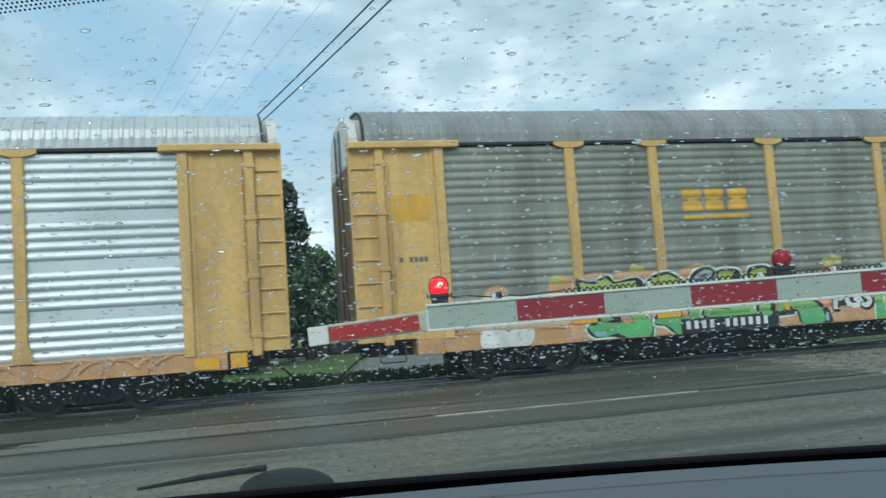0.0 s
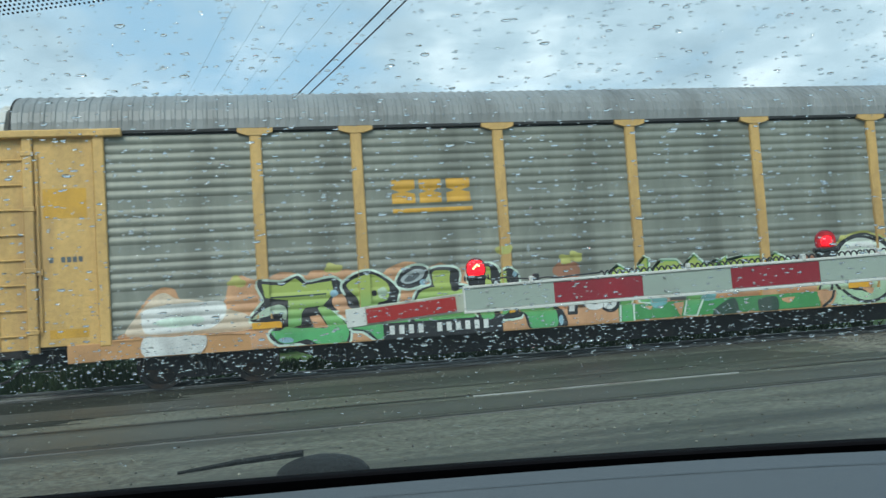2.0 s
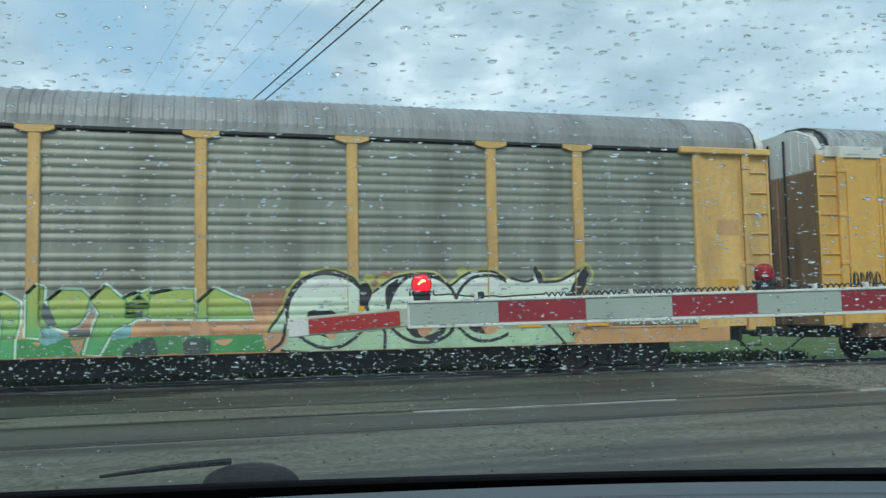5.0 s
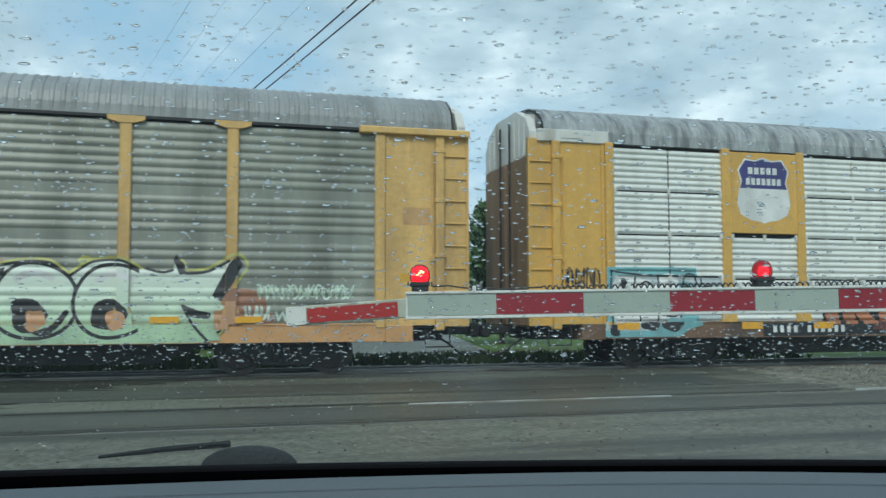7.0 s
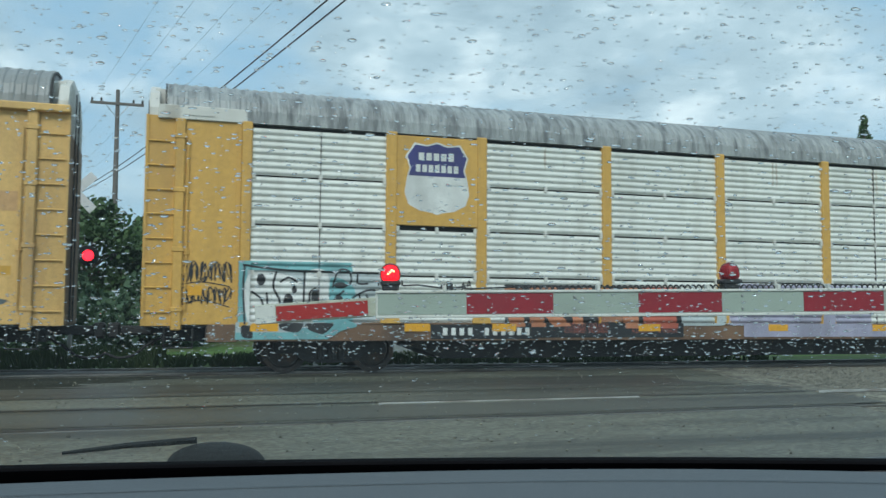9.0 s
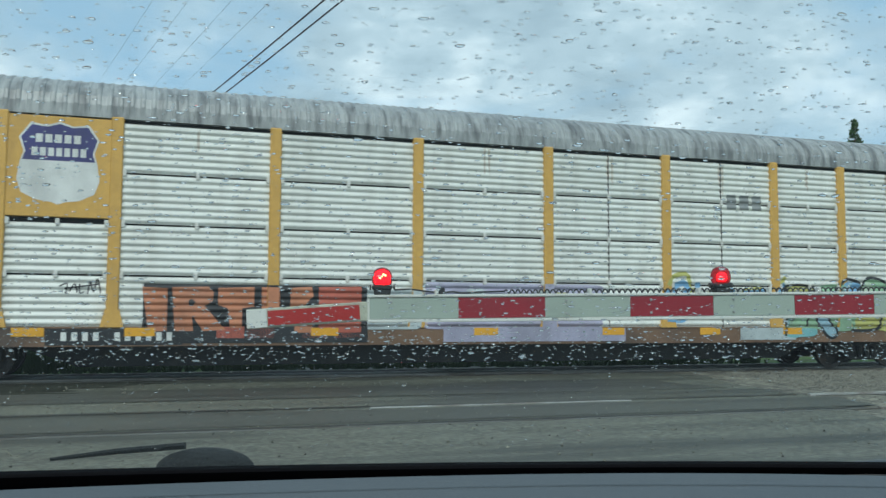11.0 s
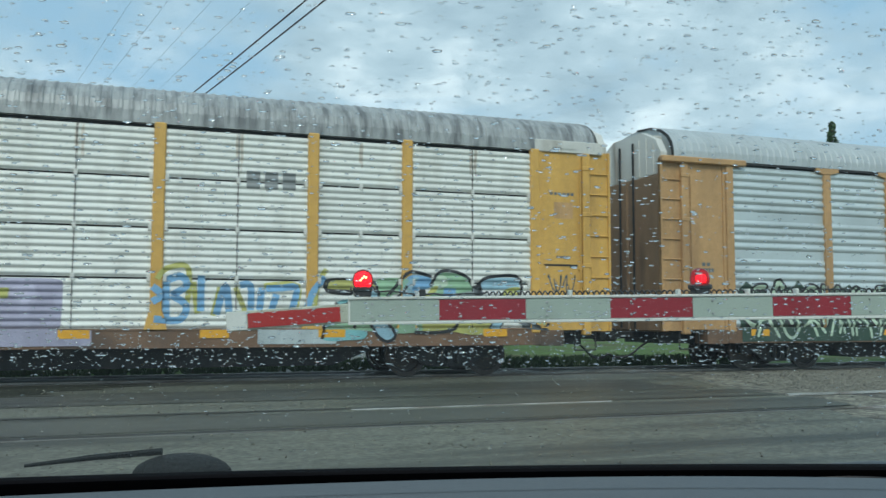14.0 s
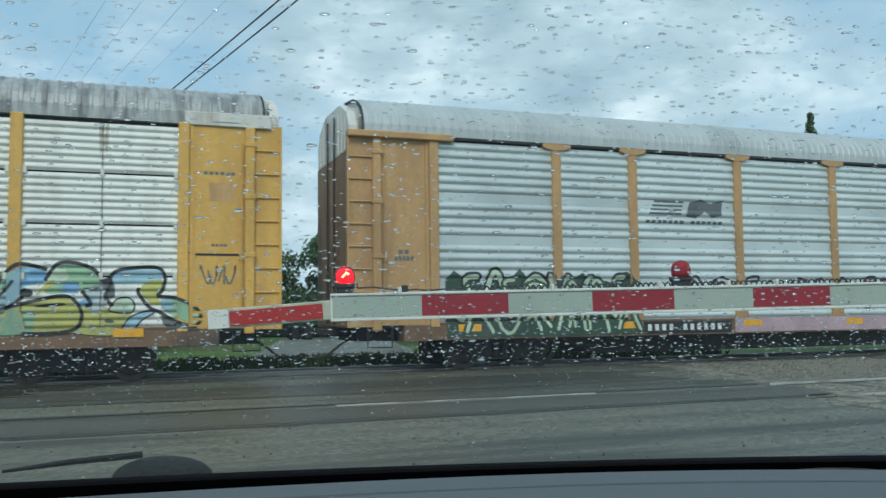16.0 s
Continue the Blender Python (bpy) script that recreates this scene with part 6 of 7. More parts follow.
sprayed(blue_car, (2, 6, 1, 4, 6, 2), -11.6, -7.1, SILL0 + 0.35, SILL1 + 1.05, 0.10, P_PALE, P_BLACK, 8, 52)
sprayed(blue_car, (4, 2, 0, 6, 1, 4), -11.3, -7.0, SILL0 + 0.06, SILL1 + 0.85, 0.07, P_PALE, P_DKGREEN, 16, 54)
sprayed(blue_car, (6, 5, 2, 5, 1, 6), -5.9, -1.5, SILL1 + 0.3, SILL1 + 0.92, 0.05, M_NS_PANEL, P_BLACK, 4, 53)
sprayed(blue_car, (5, 2, 1, 6), -1.5, 1.2, SILL1 + 0.25, SILL1 + 0.9, 0.08, P_PINK, P_BLACK, 4, 55)

# ---- crossing gate ----
GATE_AT, GATE_TURN, GATE_RISE = (1.319, 3.829, EYE + 0.0325), -11.5, 0.8
gate = empty("crossing_gate", pose(*GATE_AT, 0, -GATE_RISE, GATE_TURN), "lowered crossing gate arm with red and white bands", "crossing gate")
S16 = 0.4064
part("arm", Mesh().box(-0.415, 5.6, 0.004, 0.045, -0.058, 0.058, c=0.004), M_GATE_EDGE, gate)
for k in range(-1, 13):
    a = max(k * S16, -0.412)
    part("band", Mesh().box(a + 0.001, (k + 1) * S16 - 0.001, -0.001, 0.006, -0.047, 0.047), M_GATE_RED if k % 2 == 0 else M_GATE_WHITE, gate, "dark red band" if k % 2 == 0 else "white band")
part("edge_strip", Mesh().box(-0.415, 5.6, -0.008, 0.03, 0.050, 0.062, c=0.002), M_GATE_EDGE, gate)
part("edge_strip", Mesh().box(-0.415, 5.6, -0.008, 0.03, -0.064, -0.052, c=0.002), M_GATE_EDGE, gate)
tip = part("tip", Mesh().box(-0.535, 0.03, 0.008, 0.04, -0.044, 0.044, c=0.004), M_GATE_TIP, gate, "slightly drooping tip", m=pose(-0.42, 0, -0.012, 0, -3.4, 0))
part("tip_band", Mesh().box(-0.44, -0.03, 0.002, 0.009, -0.034, 0.032), M_GATE_TIP_RED, tip, "bright red band")
part("tip_band", Mesh().box(-0.533, -0.445, 0.002, 0.009, -0.04, 0.04), M_GATE_EDGE, tip, "pale worn end band")
for xx in (-0.10, 0.62, 1.15, 1.5, 1.75, 2.4):
    part("clip", Mesh().box(xx - 0.008, xx + 0.008, -0.012, 0.03, 0.055, 0.085, c=0.003), M_GATE_EDGE, gate)
for k in range(-1, 9):
    for zz in (-0.03, 0.03):
        part("bolt", Mesh().lathe([(0.001, -0.003), (0.006, -0.002), (0.006, 0.004), (0.001, 0.005)], 8, Matrix.Translation((k * S16 + 0.1, -0.003, zz)) @ Matrix.Rotation(radians(90), 4, "X")), M_ALU, gate)
# coiled cable along the top edge
coil = []
for i in range(1240):
    u = i / 1240
    a = i * 0.62
    coil.append((0.22 + u * 3.4, 0.02 + 0.009 * math.cos(a), 0.073 + 0.009 * math.sin(a)))
part("coiled_cable", Mesh().tube(coil, 0.0038, 5), M_PLASTIC, gate, "black coiled cable", smooth=True)
lead_pts = [(-0.29, 0.02, 0.085), (-0.22, 0.02, 0.088), (-0.15, 0.02, 0.078), (-0.08, 0.02, 0.070), (-0.02, 0.02, 0.075), (0.02, 0.02, 0.068), (0.1, 0.02, 0.072), (0.22, 0.02, 0.075)]
part("cable", Mesh().tube(lead_pts, 0.004, 6), M_PLASTIC, gate, smooth=True)
part("plug", Mesh().box(-0.09, -0.06, 0.005, 0.035, 0.06, 0.095, c=0.005), M_PLASTIC, gate)

M_LENS = bpy.data.materials.new("red_lens")
M_LENS.use_nodes = True
b = M_LENS.node_tree.nodes["Principled BSDF"]
b.inputs["Base Color"].default_value = (0.50, 0.12, 0.14, 1)
b.inputs["Roughness"].default_value = 0.12
b.inputs["Transmission Weight"].default_value = 0.9
b.inputs["IOR"].default_value = 1.15
TURNING = []


def gate_lamp(x, steady):
    base = part("lamp", Mesh().box(-0.038, 0.038, -0.03, 0.035, 0, 0.03, c=0.006).box(-0.046, 0.046, -0.038, 0.043, 0.022, 0.048, c=0.008).tube([(-0.05, 0, 0.036), (-0.058, 0, 0.036)], 0.012, 8).tube([(0.05, 0, 0.036), (0.058, 0, 0.036)], 0.012, 8), M_PLASTIC, gate, "black lamp foot", m=pose(x, 0.02, 0.061))
    dome = [(0.040, 0.046), (0.0465, 0.060), (0.0475, 0.080), (0.044, 0.098), (0.036, 0.113), (0.022, 0.123), (0.006, 0.127)]
    lens = part("lens", Mesh().lathe(dome, 24), M_LENS, base, "red domed lens", smooth=True)
    lens.visible_shadow = False
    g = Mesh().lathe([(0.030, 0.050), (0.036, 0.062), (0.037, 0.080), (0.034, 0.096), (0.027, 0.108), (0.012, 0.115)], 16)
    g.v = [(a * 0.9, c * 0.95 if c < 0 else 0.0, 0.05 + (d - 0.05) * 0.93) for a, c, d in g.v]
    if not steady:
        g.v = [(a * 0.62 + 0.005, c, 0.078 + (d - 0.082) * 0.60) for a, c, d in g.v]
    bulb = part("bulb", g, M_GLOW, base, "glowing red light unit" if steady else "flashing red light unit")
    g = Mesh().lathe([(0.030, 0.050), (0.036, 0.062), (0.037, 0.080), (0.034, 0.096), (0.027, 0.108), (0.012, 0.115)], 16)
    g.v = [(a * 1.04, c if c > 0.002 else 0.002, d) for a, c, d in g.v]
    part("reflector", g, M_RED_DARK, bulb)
    if steady:
        for a, c in ((-0.012, 0.076), (-0.004, 0.084), (0.004, 0.092), (0.012, 0.088)):
            part("led", Mesh().lathe([(0.001, -0.004), (0.0045, -0.002), (0.0045, 0.002), (0.001, 0.004)], 8, Matrix.Translation((a, -0.047, c))), M_LED, base)
    else:
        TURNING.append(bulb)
    return base


gate_lamp(-0.347, True)
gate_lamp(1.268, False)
mast = empty("gate_mast", pose(0, 0, 0), "grey gate mast that holds the arm", "gate mast")
P0 = gate.matrix_basis @ Vector((6.0, 0.02, 0))
part("pole", Mesh().tube([(P0.x, P0.y + 0.3, ground_z(P0.y)), (P0.x, P0.y + 0.3, 3.0)], 0.06, 12), M_ALU, mast)
part("mechanism", Mesh().box(P0.x - 0.25, P0.x + 0.25, P0.y + 0.08, P0.y + 0.6, 1.0, 1.75, c=0.03), M_ALU, mast)
part("arm_bracket", Mesh().box(-0.5, 0.15, 0.02, 0.1, -0.07, 0.07, Matrix.Translation(P0) @ pose(0, 0, 0, 0, -GATE_RISE, GATE_TURN)), M_ALU, mast)

# ---- beyond the tracks ----
FLASH = []


def flasher(x, y):
    z0 = ground_z(y)
    sig = empty("crossing_signal", pose(x, y, z0), "crossing signal with a white crossbuck and two red lights", "crossing signal")
    part("mast", Mesh().tube([(0, 0, 0), (0, 0, 4.75)], 0.055, 10), M_ALU, sig)
    part("base", Mesh().box(-0.25, 0.25, -0.25, 0.25, 0, 0.12, c=0.02), M_ALU, sig)
    for a in (-45, 45):
        part("crossbuck", Mesh().box(-0.61, 0.61, -0.08 - 0.012 * (a > 0), -0.07 - 0.012 * (a > 0), -0.11, 0.11, Matrix.Translation((0, 0, 4.2)) @ pose(0, 0, 0, 0, a, 0)), M_SIGN_WHITE, sig, "white crossbuck blade")
    part("light_bar", Mesh().tube([(-0.45, -0.06, 2.66), (0.45, -0.06, 2.66)], 0.03, 8), M_ALU, sig)
    for s in (-1, 1):
        turn = Matrix.Translation((s * 0.36, -0.1, 2.66)) @ Matrix.Rotation(radians(90), 4, "X")
        head = part("light", Mesh().lathe([(0.10, -0.05), (0.25, 0.0), (0.25, 0.02), (0.12, 0.02)], 20, turn), M_PLASTIC, sig, "black target board")
        part("hood", Mesh().lathe([(0.145, 0.02), (0.15, 0.16), (0.14, 0.16), (0.135, 0.02)], 20, turn), M_PLASTIC, head)
        lens = part("lens", Mesh().lathe([(0.13, 0.0), (0.12, 0.03), (0.07, 0.045), (0.01, 0.05)], 20, Matrix.Rotation(radians(90), 4, "X")), M_GLOW, head, "flashing red lens", m=pose(s * 0.36, -0.17, 2.66))
        part("lens_back", Mesh().lathe([(0.13, 0.0), (0.12, 0.03), (0.07, 0.045), (0.01, 0.05)], 20, Matrix.Rotation(radians(-90), 4, "X")), M_RED_DARK, lens)
        FLASH.append((lens, s))
    return sig


flasher(-2.13, 23.0)


def crossarm_pole(x, y, top, arm, label, wires=()):
    z0 = ground_z(y)
    p = empty("utility_pole", pose(x, y, z0), label, "utility pole", "utility poles")
    part("pole", Mesh().tube([(0, 0, -0.2), (0.02, 0, top * 0.5), (0, 0, top)], [0.17, 0.14, 0.10], 12), M_POLE, p)
    za = top - 0.75
    part("crossarm", Mesh().box(-arm / 2, arm / 2, -0.16, -0.06, za - 0.07, za + 0.07, c=0.01), M_POLE, p)
    for s in (-1, 1):
        part("brace", Mesh().tube([(s * arm * 0.22, -0.11, za - 0.05), (0, -0.11, za - 0.75)], 0.02, 6), M_ALU, p)
    for k in (-0.47, -0.3, 0.3, 0.47):
        part("insulator", Mesh().lathe([(0.03, 0), (0.06, 0.05), (0.045, 0.09), (0.06, 0.13), (0.02, 0.2)], 10, Matrix.Translation((k * arm, -0.11, za + 0.07))), M_PLASTIC, p)
    return p


crossarm_pole(-2.55, 48.0, 12.8, 2.6, "grey wooden utility pole with one crossarm beyond the tracks")
crossarm_pole(-6.6, 80.0, 10.3, 7.0, "grey wooden pole at the far end of the cables")
crossarm_pole(13.6, -25.0, 10.3, 7.0, "grey wooden pole at the near end of the cables")
for x22, r, label in ((3.82, 0.026, "thick black overhead cable"), (4.24, 0.026, "thick black overhead cable"), (2.62, 0.0032, "thin dark overhead wire"), (1.73, 0.0032, "thin dark overhead wire"), (0.75, 0.0032, "thin dark overhead wire"), (-0.07, 0.0032, "thin dark overhead wire")):
    pts = []
    for k in range(25):
        y = -25 + k * 105 / 24
        pts.append((x22 - 0.199 * (y - 22.2), y, EYE + 8.0 + 0.0006 * (y - 27) ** 2 - 0.0))
    tagged(part("overhead_cable", Mesh().tube(pts, r, 6), M_WIRE), label, "cable", "overhead cables")

# trees
M_LEAF = mat("tree_leaves", (0.06, 0.12, 0.04), 0.7, 0.0, 0.4, 1.2, (1, 1, 1), (0.03, 0.065, 0.03), (0.5, 0.7), 0.0)
M_LEAF_DARK = mat("dark_tree_leaves", (0.04, 0.085, 0.04), 0.7, 0.0, 0.4, 1.2, (1, 1, 1), (0.025, 0.05, 0.028), (0.5, 0.7), 0.0)


def tree(height, width, seed, leaf, tall=False, clumps=60, leaves=150, label="leafy green tree behind the tracks", tuft=0.17):
    rnd = random.Random(seed)
    t = empty("tree", pose(0, 0, 0), label, "tree", "trees behind the tracks")
    g = Mesh()
    g.tube([(0, 0, -0.2), (0.05, 0, height * 0.3), (0.1, 0.05, height * 0.6), (0, 0, height * 0.92)], [height * 0.022, height * 0.017, height * 0.010, 0.02], 8)
    crown = Mesh()
    for _ in range(clumps):
        u = rnd.random() ** 0.8
        z = height * (0.16 + 0.82 * u)
        lim = width / 2 * (math.sin(math.pi * min(1, 0.12 + 0.88 * u)) ** (0.6 if not tall else 0.9)) * (1 - 0.25 * u if not tall else 1 - 0.55 * u)
        a, r = rnd.uniform(0, 6.28), lim * math.sqrt(rnd.random())
        c = Vector((r * math.cos(a), r * math.sin(a), z))
        if rnd.random() < 0.35:
            g.tube([(0.05, 0, max(0.5, z - height * 0.18)), c * 0.6 + Vector((0, 0, z * 0.36)), c], [0.06, 0.04, 0.012], 5)
        size = rnd.uniform(0.45, 1.0) * width * tuft
        for _ in range(leaves):
            d = Vector((rnd.gauss(0, 1), rnd.gauss(0, 1), rnd.gauss(0, 0.75)))
            p = c + d.normalized() * size * rnd.random() ** 0.45
            n = Vector((rnd.gauss(0, 1), rnd.gauss(0, 1), rnd.gauss(0, 1))).normalized()
            e = n.orthogonal().normalized() * rnd.uniform(0.09, 0.2)
            f = n.cross(e).normalized() * rnd.uniform(0.06, 0.13)
            crown.add([p - e, p + f, p + e, p - f], [(0, 1, 2, 3)])
    part("trunk", g, M_BARK, t, "grey-brown trunk and limbs")
    me = bpy.data.meshes.new("crown")
    me.from_pydata(crown.v, [], crown.f)
    part("crown", me, leaf, t)
    return t


tree_a = tree(11.5, 6.5, 1, M_LEAF)
tree_b = tree(9.0, 4.2, 2, M_LEAF_DARK, True)
tree_c = tree(6.5, 6.0, 3, M_LEAF, False, 50)
tree_a.matrix_basis, tree_b.matrix_basis, tree_c.matrix_basis = pose(-8.5, 45, -0.05), pose(3.6, 45, -0.05), pose(-3.4, 46, -0.05)
for src, x, y, rz, k in ((tree_a, -14, 47, 40, 1), (tree_a, -20, 44, 90, 1), (tree_b, 0.6, 47, 50, 1), (tree_c, 6.2, 56, 130, 1), (tree_c, -0.4, 50, 80, 1), (tree_c, 9.5, 62, 200, 1), (tree_c, 5.6, 60, 20, 1), (tree_c, -6.0, 42, 150, 1), (tree_a, -26, 50, 10, 1), (tree_c, 0.8, 41, 260, 1)):
    copy_thing(src, pose(x, y, -0.05, 0, 0, rz))
bush = tree(3.0, 4.6, 5, M_LEAF_DARK, False, 46, 150, "dense dark green bush behind the tracks")
bush["group"] = "bushes behind the tracks"
bush.matrix_basis = pose(-5.4, 30, -0.6)
for x, y, rz in ((-8.0, 31, 40), (-10.5, 30, 100), (-3.4, 33, 200), (-0.4, 36, 300), (-13.5, 32, 10), (11.2, 52, 77), (8.0, 55, 150), (-17, 31, 240)):
    copy_thing(bush, pose(x, y, -0.6, 0, 0, rz))
copy_thing(tree_c, pose(13.4, 38, -0.05, 0, 0, 70))
copy_thing(tree_c, pose(13.4, 60, -0.05, 0, 0, 310))
tall_tree = tree(18.6, 5.2, 9, M_LEAF, True, 220, 10, "tall thin tree rising over the train", 0.06)
tall_tree.matrix_basis = pose(56.5, 60, -0.05)
tall_tree["group"] = ""

# rank weeds on the far side of the track
rnd = random.Random(57)
M_WEED = mat("rank_weed_leaves", (0.048, 0.085, 0.027), 0.8, 0.0, 0.5, 1.0, bump=0)
weeds = Mesh()
for _ in range(2600):
    x, y = rnd.uniform(-12, 16), 20.3 + 4.5 * rnd.random() ** 1.4
    tall_one = rnd.uniform(0.12, 0.42) * (1.3 if x < 0 else 0.8)
    for _ in range(5):
        a, r = rnd.uniform(0, 6.28), rnd.uniform(0.05, 0.2)
        dx, dy, w = r * math.cos(a), r * math.sin(a), rnd.uniform(0.012, 0.03)
        z = ground_z(y)
        weeds.add([(x - w, y, z), (x + w, y, z), (x + dx * 0.6 + w * 0.7, y + dy * 0.6, z + tall_one * 0.7), (x + dx, y + dy, z + tall_one), (x + dx * 0.6 - w * 0.7, y + dy * 0.6, z + tall_one * 0.7)], [(0, 1, 2, 3, 4)])
me = bpy.data.meshes.new("weeds")
me.from_pydata(weeds.v, [], weeds.f)
tagged(part("weeds", me, M_WEED), "rank green weeds beside the far rail", "weeds", kind="stuff")

# ---- the car the eye sits in ----
HEAD = -12.0
CAR = pose(0, 0, EYE + 0.012, 0, 0, HEAD)
car_in = empty("parked_car", CAR, "grey dashboard and rain-spotted windscreen of a waiting car", "car")
F0, Z0 = 1.0, -0.172
dash = Mesh()
prof = [(0.30, -0.42), (0.30, -0.30), (0.36, -0.251), (0.50, -0.229), (0.75, -0.2075), (0.965, -0.1882), (0.985, -0.197), (0.985, -0.42)]
vs, fs = [], []
xs = [-0.75 + 1.5 * i / 24 for i in range(25)]
for x in xs:
    for y, z in prof:
        vs.append((x, y - 0.10 * (abs(x) / 0.75) ** 2.2, z + 0.004 * math.sin(3 * x)))
n = len(prof)
for i in range(len(xs) - 1):
    fs += [(i * n + j, i * n + (j + 1) % n, (i + 1) * n + (j + 1) % n, (i + 1) * n + j) for j in range(n)]
fs += [tuple(range(n)), tuple(range((len(xs) - 1) * n, len(xs) * n))]
part("dashboard", Mesh().add(vs, fs), M_DASH, car_in, "blue-grey vinyl dashboard top")

vs, fs = [], []
for i, x in enumerate(xs):
    for y, dz in ((0.917, 0.0008), (0.9195, 0.0012)):
        vs.append((x, y - 0.10 * (abs(x) / 0.75) ** 2.2, -0.1927 + (y - 0.915) * 0.091 + dz + 0.004 * math.sin(3 * x)))
    if i:
        fs.append((2 * i - 2, 2 * i, 2 * i + 1, 2 * i - 1))
part("dash_seam", Mesh().add(vs, fs), M_DASH, car_in, "thin seam across the dashboard")


def screen(u, k, out=0.0):
    """A place on the windscreen: u across, k from its foot (0) to its top (1)."""
    bow = 0.06 * (u / 0.75) ** 2
    y, z = F0 - 0.45 * k - bow, Z0 - 0.012 + 0.43 * k
    return Vector((u, y + 0.69 * out, z + 0.72 * out))


def screen_strip(u0, u1, k0, k1, out, nu=24, nk=4, thick=0.0):
    vs, fs = [], []
    for j in range(nk + 1):
        for i in range(nu + 1):
            vs.append(screen(u0 + (u1 - u0) * i / nu, k0 + (k1 - k0) * j / nk, out))
    for j in range(nk):
        fs += [(j * (nu + 1) + i, j * (nu + 1) + i + 1, (j + 1) * (nu + 1) + i + 1, (j + 1) * (nu + 1) + i) for i in range(nu)]
    return Mesh().add(vs, fs)


M_GLASS = bpy.data.materials.new("windscreen_glass")
M_GLASS.use_nodes = True
n, l = M_GLASS.node_tree.nodes, M_GLASS.node_tree.links
n.clear()
tr, gl, mx = n.new("ShaderNodeBsdfTransparent"), n.new("ShaderNodeBsdfGlossy"), n.new("ShaderNodeMixShader")
tr.inputs["Color"].default_value = (0.93, 0.97, 0.96, 1)
gl.inputs["Roughness"].default_value = 0.02
mx.inputs[0].default_value = 0.03
l.new(tr.outputs[0], mx.inputs[1])
l.new(gl.outputs[0], mx.inputs[2])
film, wet = n.new("ShaderNodeBsdfTranslucent"), n.new("ShaderNodeMixShader")
film.inputs["Color"].default_value = (0.85, 0.95, 0.97, 1)
wet.inputs[0].default_value = 0.014
l.new(mx.outputs[0], wet.inputs[1])
l.new(film.outputs[0], wet.inputs[2])
l.new(wet.outputs[0], n.new("ShaderNodeOutputMaterial").inputs["Surface"])
glass = part("windscreen", screen_strip(-0.75, 0.75, -0.02, 1.15, 0.0, 24, 12), M_GLASS, car_in, "clear tinted windscreen glass", smooth=True)
glass.visible_shadow = False
band = [(u, screen(u, 0)) for u in xs]
g = Mesh()
vs, fs = [], []
for u in xs:
    a, b = screen(u, -0.085, -0.004), screen(u, 0.003 + 0.003 * math.sin(2.2 * u + 0.4), -0.004)
    vs += [a, b, b + Vector((0, 0.006, 0.006)), a + Vector((0, 0.006, 0.006))]
for i in range(len(xs) - 1):
    fs += [(i * 4 + j, i * 4 + (j + 1) % 4, (i + 1) * 4 + (j + 1) % 4, (i + 1) * 4 + j) for j in range(4)]
part("lower_band", g.add(vs, fs), M_FRIT, car_in, "black band along the foot of the glass")
# dotted dark band at the head of the glass
dots = screen_strip(-0.75, -0.16, 0.99, 1.15, -0.003, 12, 2)
for row in range(14):
    for i in range(168):
        u = -0.7 + i * 0.0032 + (row % 2) * 0.0016
        c, r = screen(u, 0.984 - row * 0.0045 + 0.16 * (u + 0.27), -0.003), 0.0013 - 0.00003 * row
        dots.add([c + Vector((r * math.cos(a * 1.0472), -0.72 * r * math.sin(a * 1.0472), 0.69 * r * math.sin(a * 1.0472))) for a in range(6)], [(0, 1, 2, 3, 4, 5)])
part("upper_band", dots, M_FRIT, car_in, "dotted black band along the head of the glass")

# wiper cap and blade below the glass
cap = Mesh()
vs, fs = [], []
for j in range(7):
    a = radians(90 * j / 6)
    for i in range(24):
        t = 2 * math.pi * i / 24
        vs.append((0.056 * math.cos(a) * math.cos(t), 0.03 * math.cos(a) * math.sin(t), 0.026 * math.sin(a) ** 0.9))
for j in range(6):
    fs += [(j * 24 + i, j * 24 + (i + 1) % 24, (j + 1) * 24 + (i + 1) % 24, (j + 1) * 24 + i) for i in range(24)]
part("wiper_cap", cap.add(vs, fs), M_CAP, car_in, "dark grey wiper pivot cap", smooth=True, m=pose(-0.163, 1.045, -0.192))
part("cowl_end", cap.data("cowl_end", True), M_PLASTIC, car_in, "low black cowl end", m=pose(0.64, 0.99, -0.200) @ Matrix.Diagonal((1.9, 1.0, 0.75, 1)))
part("wiper", Mesh().tube([(-0.185, 1.04, -0.163), (-0.26, 1.045, -0.169), (-0.335, 1.05, -0.178)], [0.0042, 0.0036, 0.0020], 6), M_CAP, car_in, "thin black wiper blade")

# rain on the glass
M_WATER = bpy.data.materials.new("rain_water")
M_WATER.use_nodes = True
b = M_WATER.node_tree.nodes["Principled BSDF"]
b.inputs["Base Color"].default_value = (0.97, 0.99, 1, 1)
b.inputs["Roughness"].default_value = 0.02
b.inputs["Transmission Weight"].default_value = 1.0
b.inputs["IOR"].default_value = 1.33


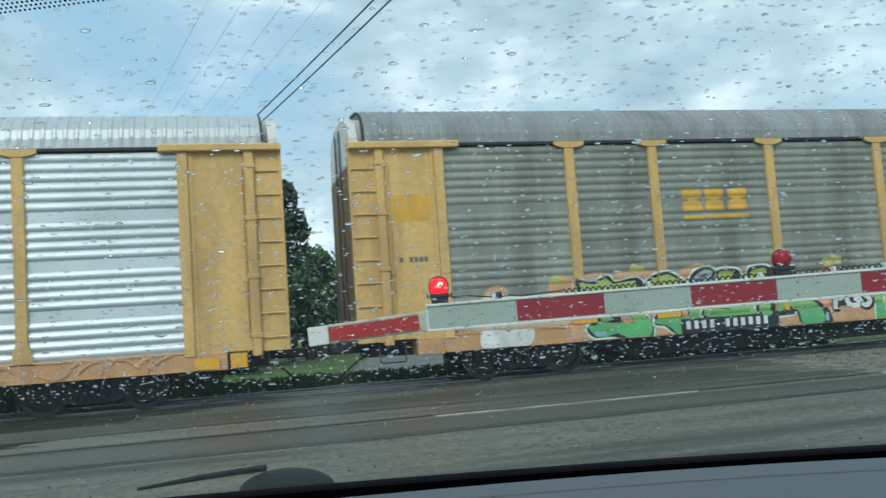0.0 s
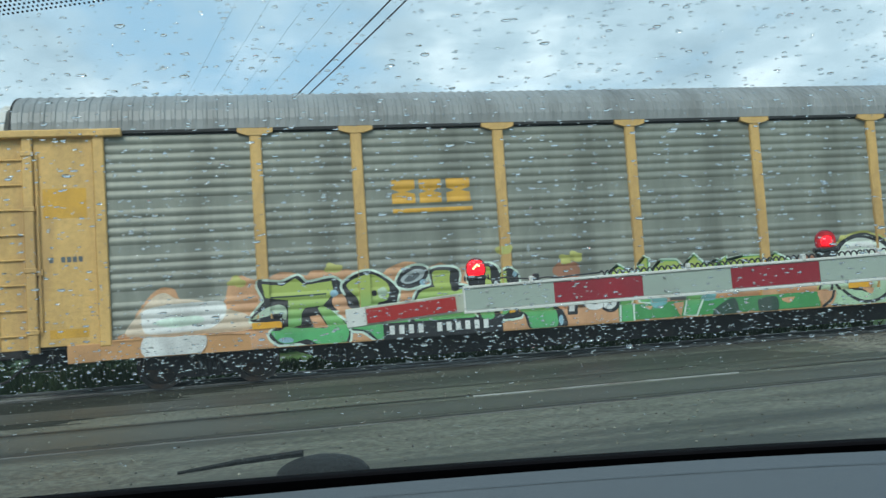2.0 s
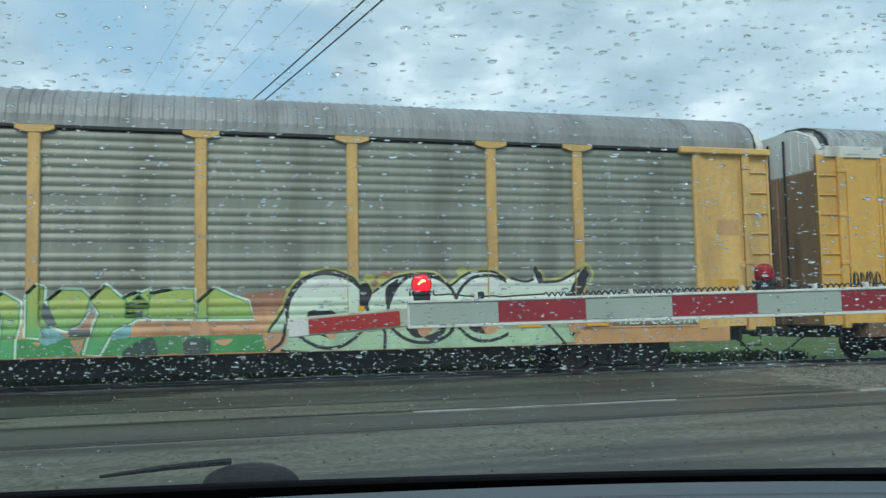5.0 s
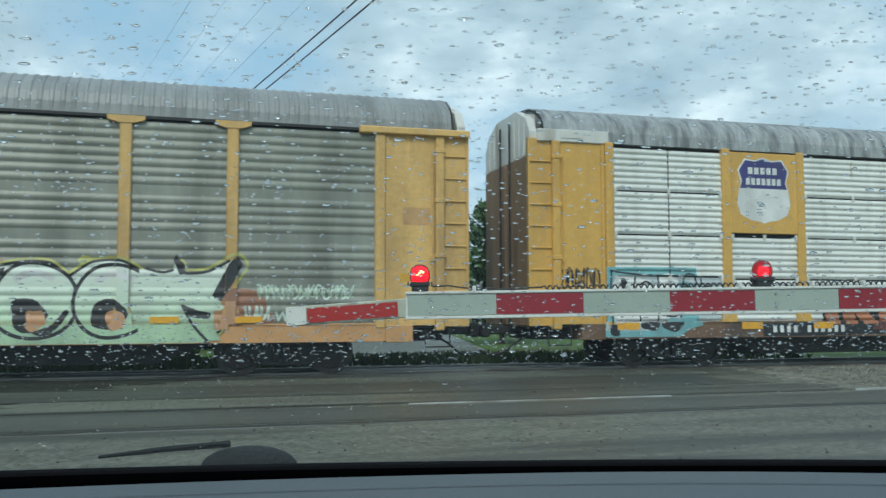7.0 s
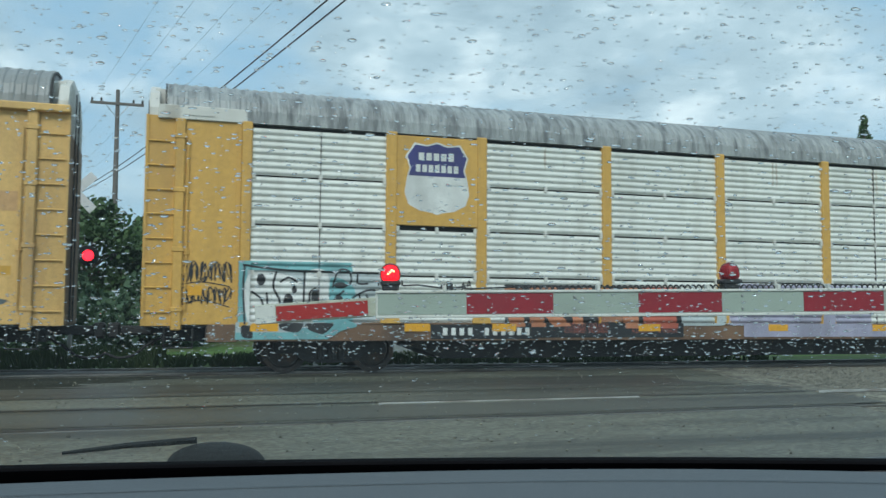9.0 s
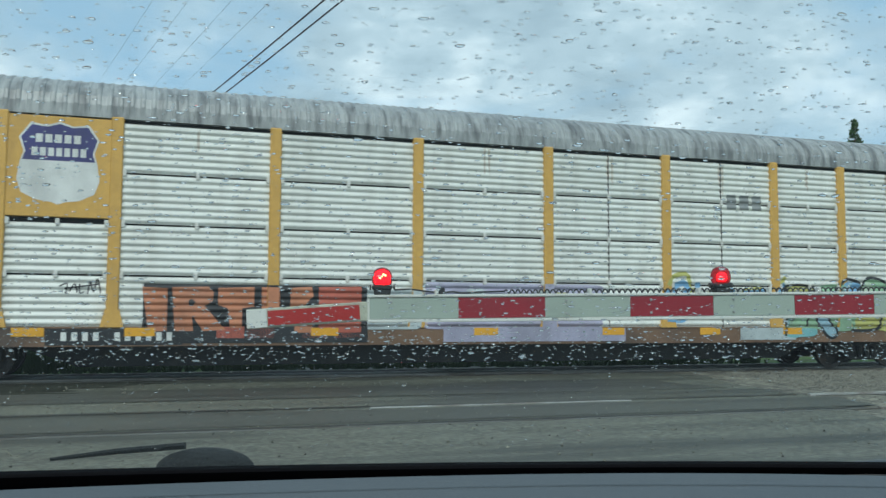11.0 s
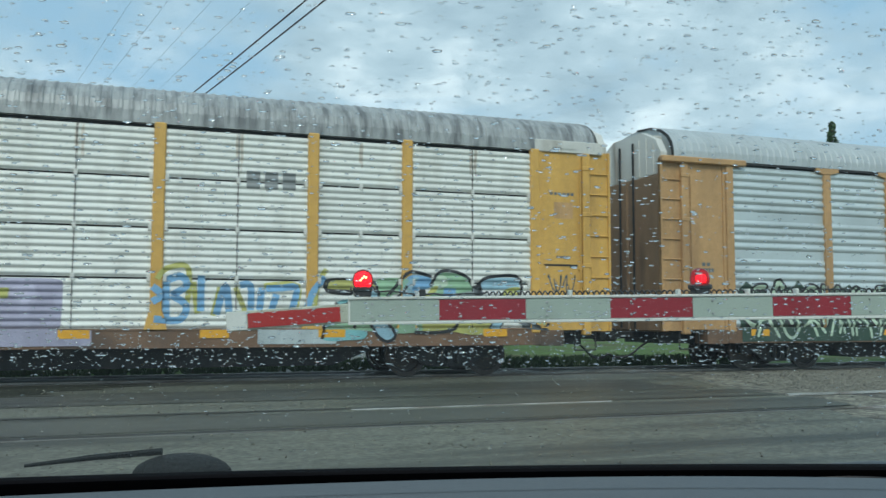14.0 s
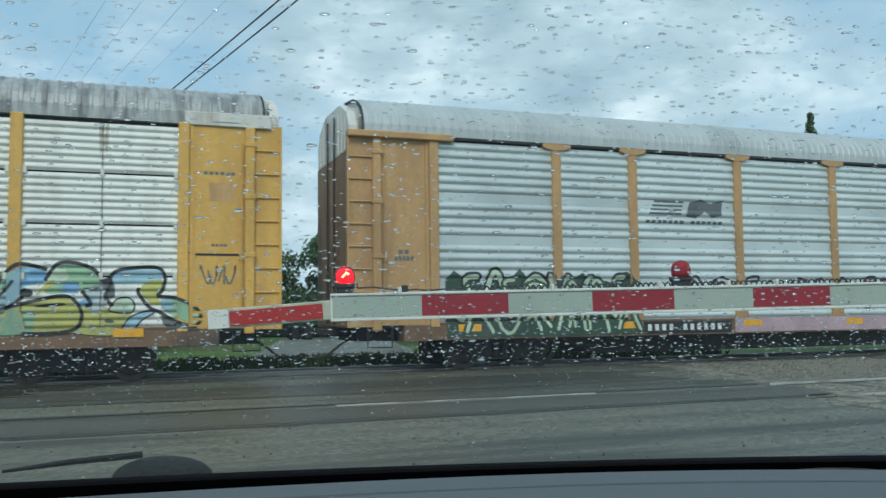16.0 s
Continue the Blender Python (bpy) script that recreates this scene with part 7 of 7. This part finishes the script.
def drop(mesh, u, k, w, h, rise, rnd):
    c = screen(u, k, 0.001)
    ax, up, nn = Vector((1, 0, 0)), Vector((0, -0.72, 0.69)), Vector((0, 0.69, 0.72))
    wob = [(rnd.uniform(-0.16, 0.16), rnd.uniform(0, 6.28)) for _ in range(3)]
    seg, vs, fs = 8, [], []
    for q, e in ((1, 0), (0.86, 0.52), (0.48, 0.9)):
        for i in range(seg):
            a = 2 * math.pi * i / seg
            r = q * (1 + sum(v * math.sin((j + 1) * a + p) for j, (v, p) in enumerate(wob)))
            vs.append(c + ax * (w * r * math.cos(a)) + up * (h * r * math.sin(a)) + nn * (rise * e))
    vs.append(c + nn * rise)
    for ring in range(2):
        fs += [(ring * seg + i, ring * seg + (i + 1) % seg, (ring + 1) * seg + (i + 1) % seg, (ring + 1) * seg + i) for i in range(seg)]
    fs += [(2 * seg + i, 2 * seg + (i + 1) % seg, 3 * seg) for i in range(seg)]
    fs.append(tuple(range(seg - 1, -1, -1)))
    mesh.add(vs, fs)


rnd = random.Random(77)
rain = Mesh()
for _ in range(7600):
    u, k = rnd.uniform(-0.45, 0.62), rnd.uniform(0.06, 1.0)
    if rnd.random() < 0.03:
        w = rnd.uniform(0.0026, 0.0042)
    else:
        w = 0.0009 + 0.0018 * rnd.random() ** 1.7
    if k < 0.29:
        w *= 0.62
    if k < 0.29 and rnd.random() < 0.80:
        continue
    drop(rain, u, k, w, w * rnd.uniform(0.24, 0.45), w * rnd.uniform(0.28, 0.5), rnd)
for _ in range(1200):
    u, k, w = rnd.uniform(-0.5, 0.66), rnd.gauss(0.335, 0.035), rnd.uniform(0.0007, 0.0017)
    drop(rain, u, k, w, w * rnd.uniform(0.24, 0.45), w * rnd.uniform(0.35, 0.55), rnd)
rain_ob = part("rain_drops", rain, M_WATER, None, smooth=True, m=CAR)
rain_ob.visible_shadow = False
tagged(rain_ob, "clear rain drops scattered on the windscreen", "rain drops", kind="stuff")

# plain lower body that carries the dashboard
part("body", Mesh().box(-0.85, 0.85, -1.8, 0.98, -1.15, -0.44, c=0.05).box(-0.8, 0.8, 0.96, 2.2, -1.1, -0.48, c=0.08), M_CARPAINT, car_in)
for xx in (-0.72, 0.72):
    for yy in (-1.2, 1.55):
        part("wheel", Mesh().lathe([(0.05, -0.1), (0.30, -0.11), (0.33, -0.08), (0.33, 0.08), (0.30, 0.11), (0.05, 0.1)], 24, Matrix.Translation((xx, yy, -1.07)) @ Matrix.Rotation(radians(90), 4, "Y")), M_PLASTIC, car_in)


# ---- what moves ----
def travel(t):
    return float(np.interp(t, [r[0] for r in TRAIN], [r[1] for r in TRAIN]))


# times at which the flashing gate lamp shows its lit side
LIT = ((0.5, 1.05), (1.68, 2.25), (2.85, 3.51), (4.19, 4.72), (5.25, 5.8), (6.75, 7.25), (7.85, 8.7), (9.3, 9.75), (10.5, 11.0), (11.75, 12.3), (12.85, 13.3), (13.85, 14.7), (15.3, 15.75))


def motions():
    for ob, x in ((lead, -28.6), (grey_car, 0.0), (white_car, 28.6), (blue_car, 57.2)):
        walk(ob, [(t, pose(x - s, 18.35, 0.22)) for t, s in TRAIN])
    times = [i * 0.15 for i in range(107)] + [16.0]
    for ws in WHEELS:
        at = ws.matrix_basis.translation.copy()
        walk(ws, [(t, Matrix.Translation(at) @ Matrix.Rotation(-travel(t) / 0.42, 4, "Y")) for t in times])
    left = [(0.91 + 1.17 * k, 1.40 + 1.17 * k) for k in range(13)]
    right = [(0.33 + 1.17 * k, 0.81 + 1.17 * k) for k in range(13)]
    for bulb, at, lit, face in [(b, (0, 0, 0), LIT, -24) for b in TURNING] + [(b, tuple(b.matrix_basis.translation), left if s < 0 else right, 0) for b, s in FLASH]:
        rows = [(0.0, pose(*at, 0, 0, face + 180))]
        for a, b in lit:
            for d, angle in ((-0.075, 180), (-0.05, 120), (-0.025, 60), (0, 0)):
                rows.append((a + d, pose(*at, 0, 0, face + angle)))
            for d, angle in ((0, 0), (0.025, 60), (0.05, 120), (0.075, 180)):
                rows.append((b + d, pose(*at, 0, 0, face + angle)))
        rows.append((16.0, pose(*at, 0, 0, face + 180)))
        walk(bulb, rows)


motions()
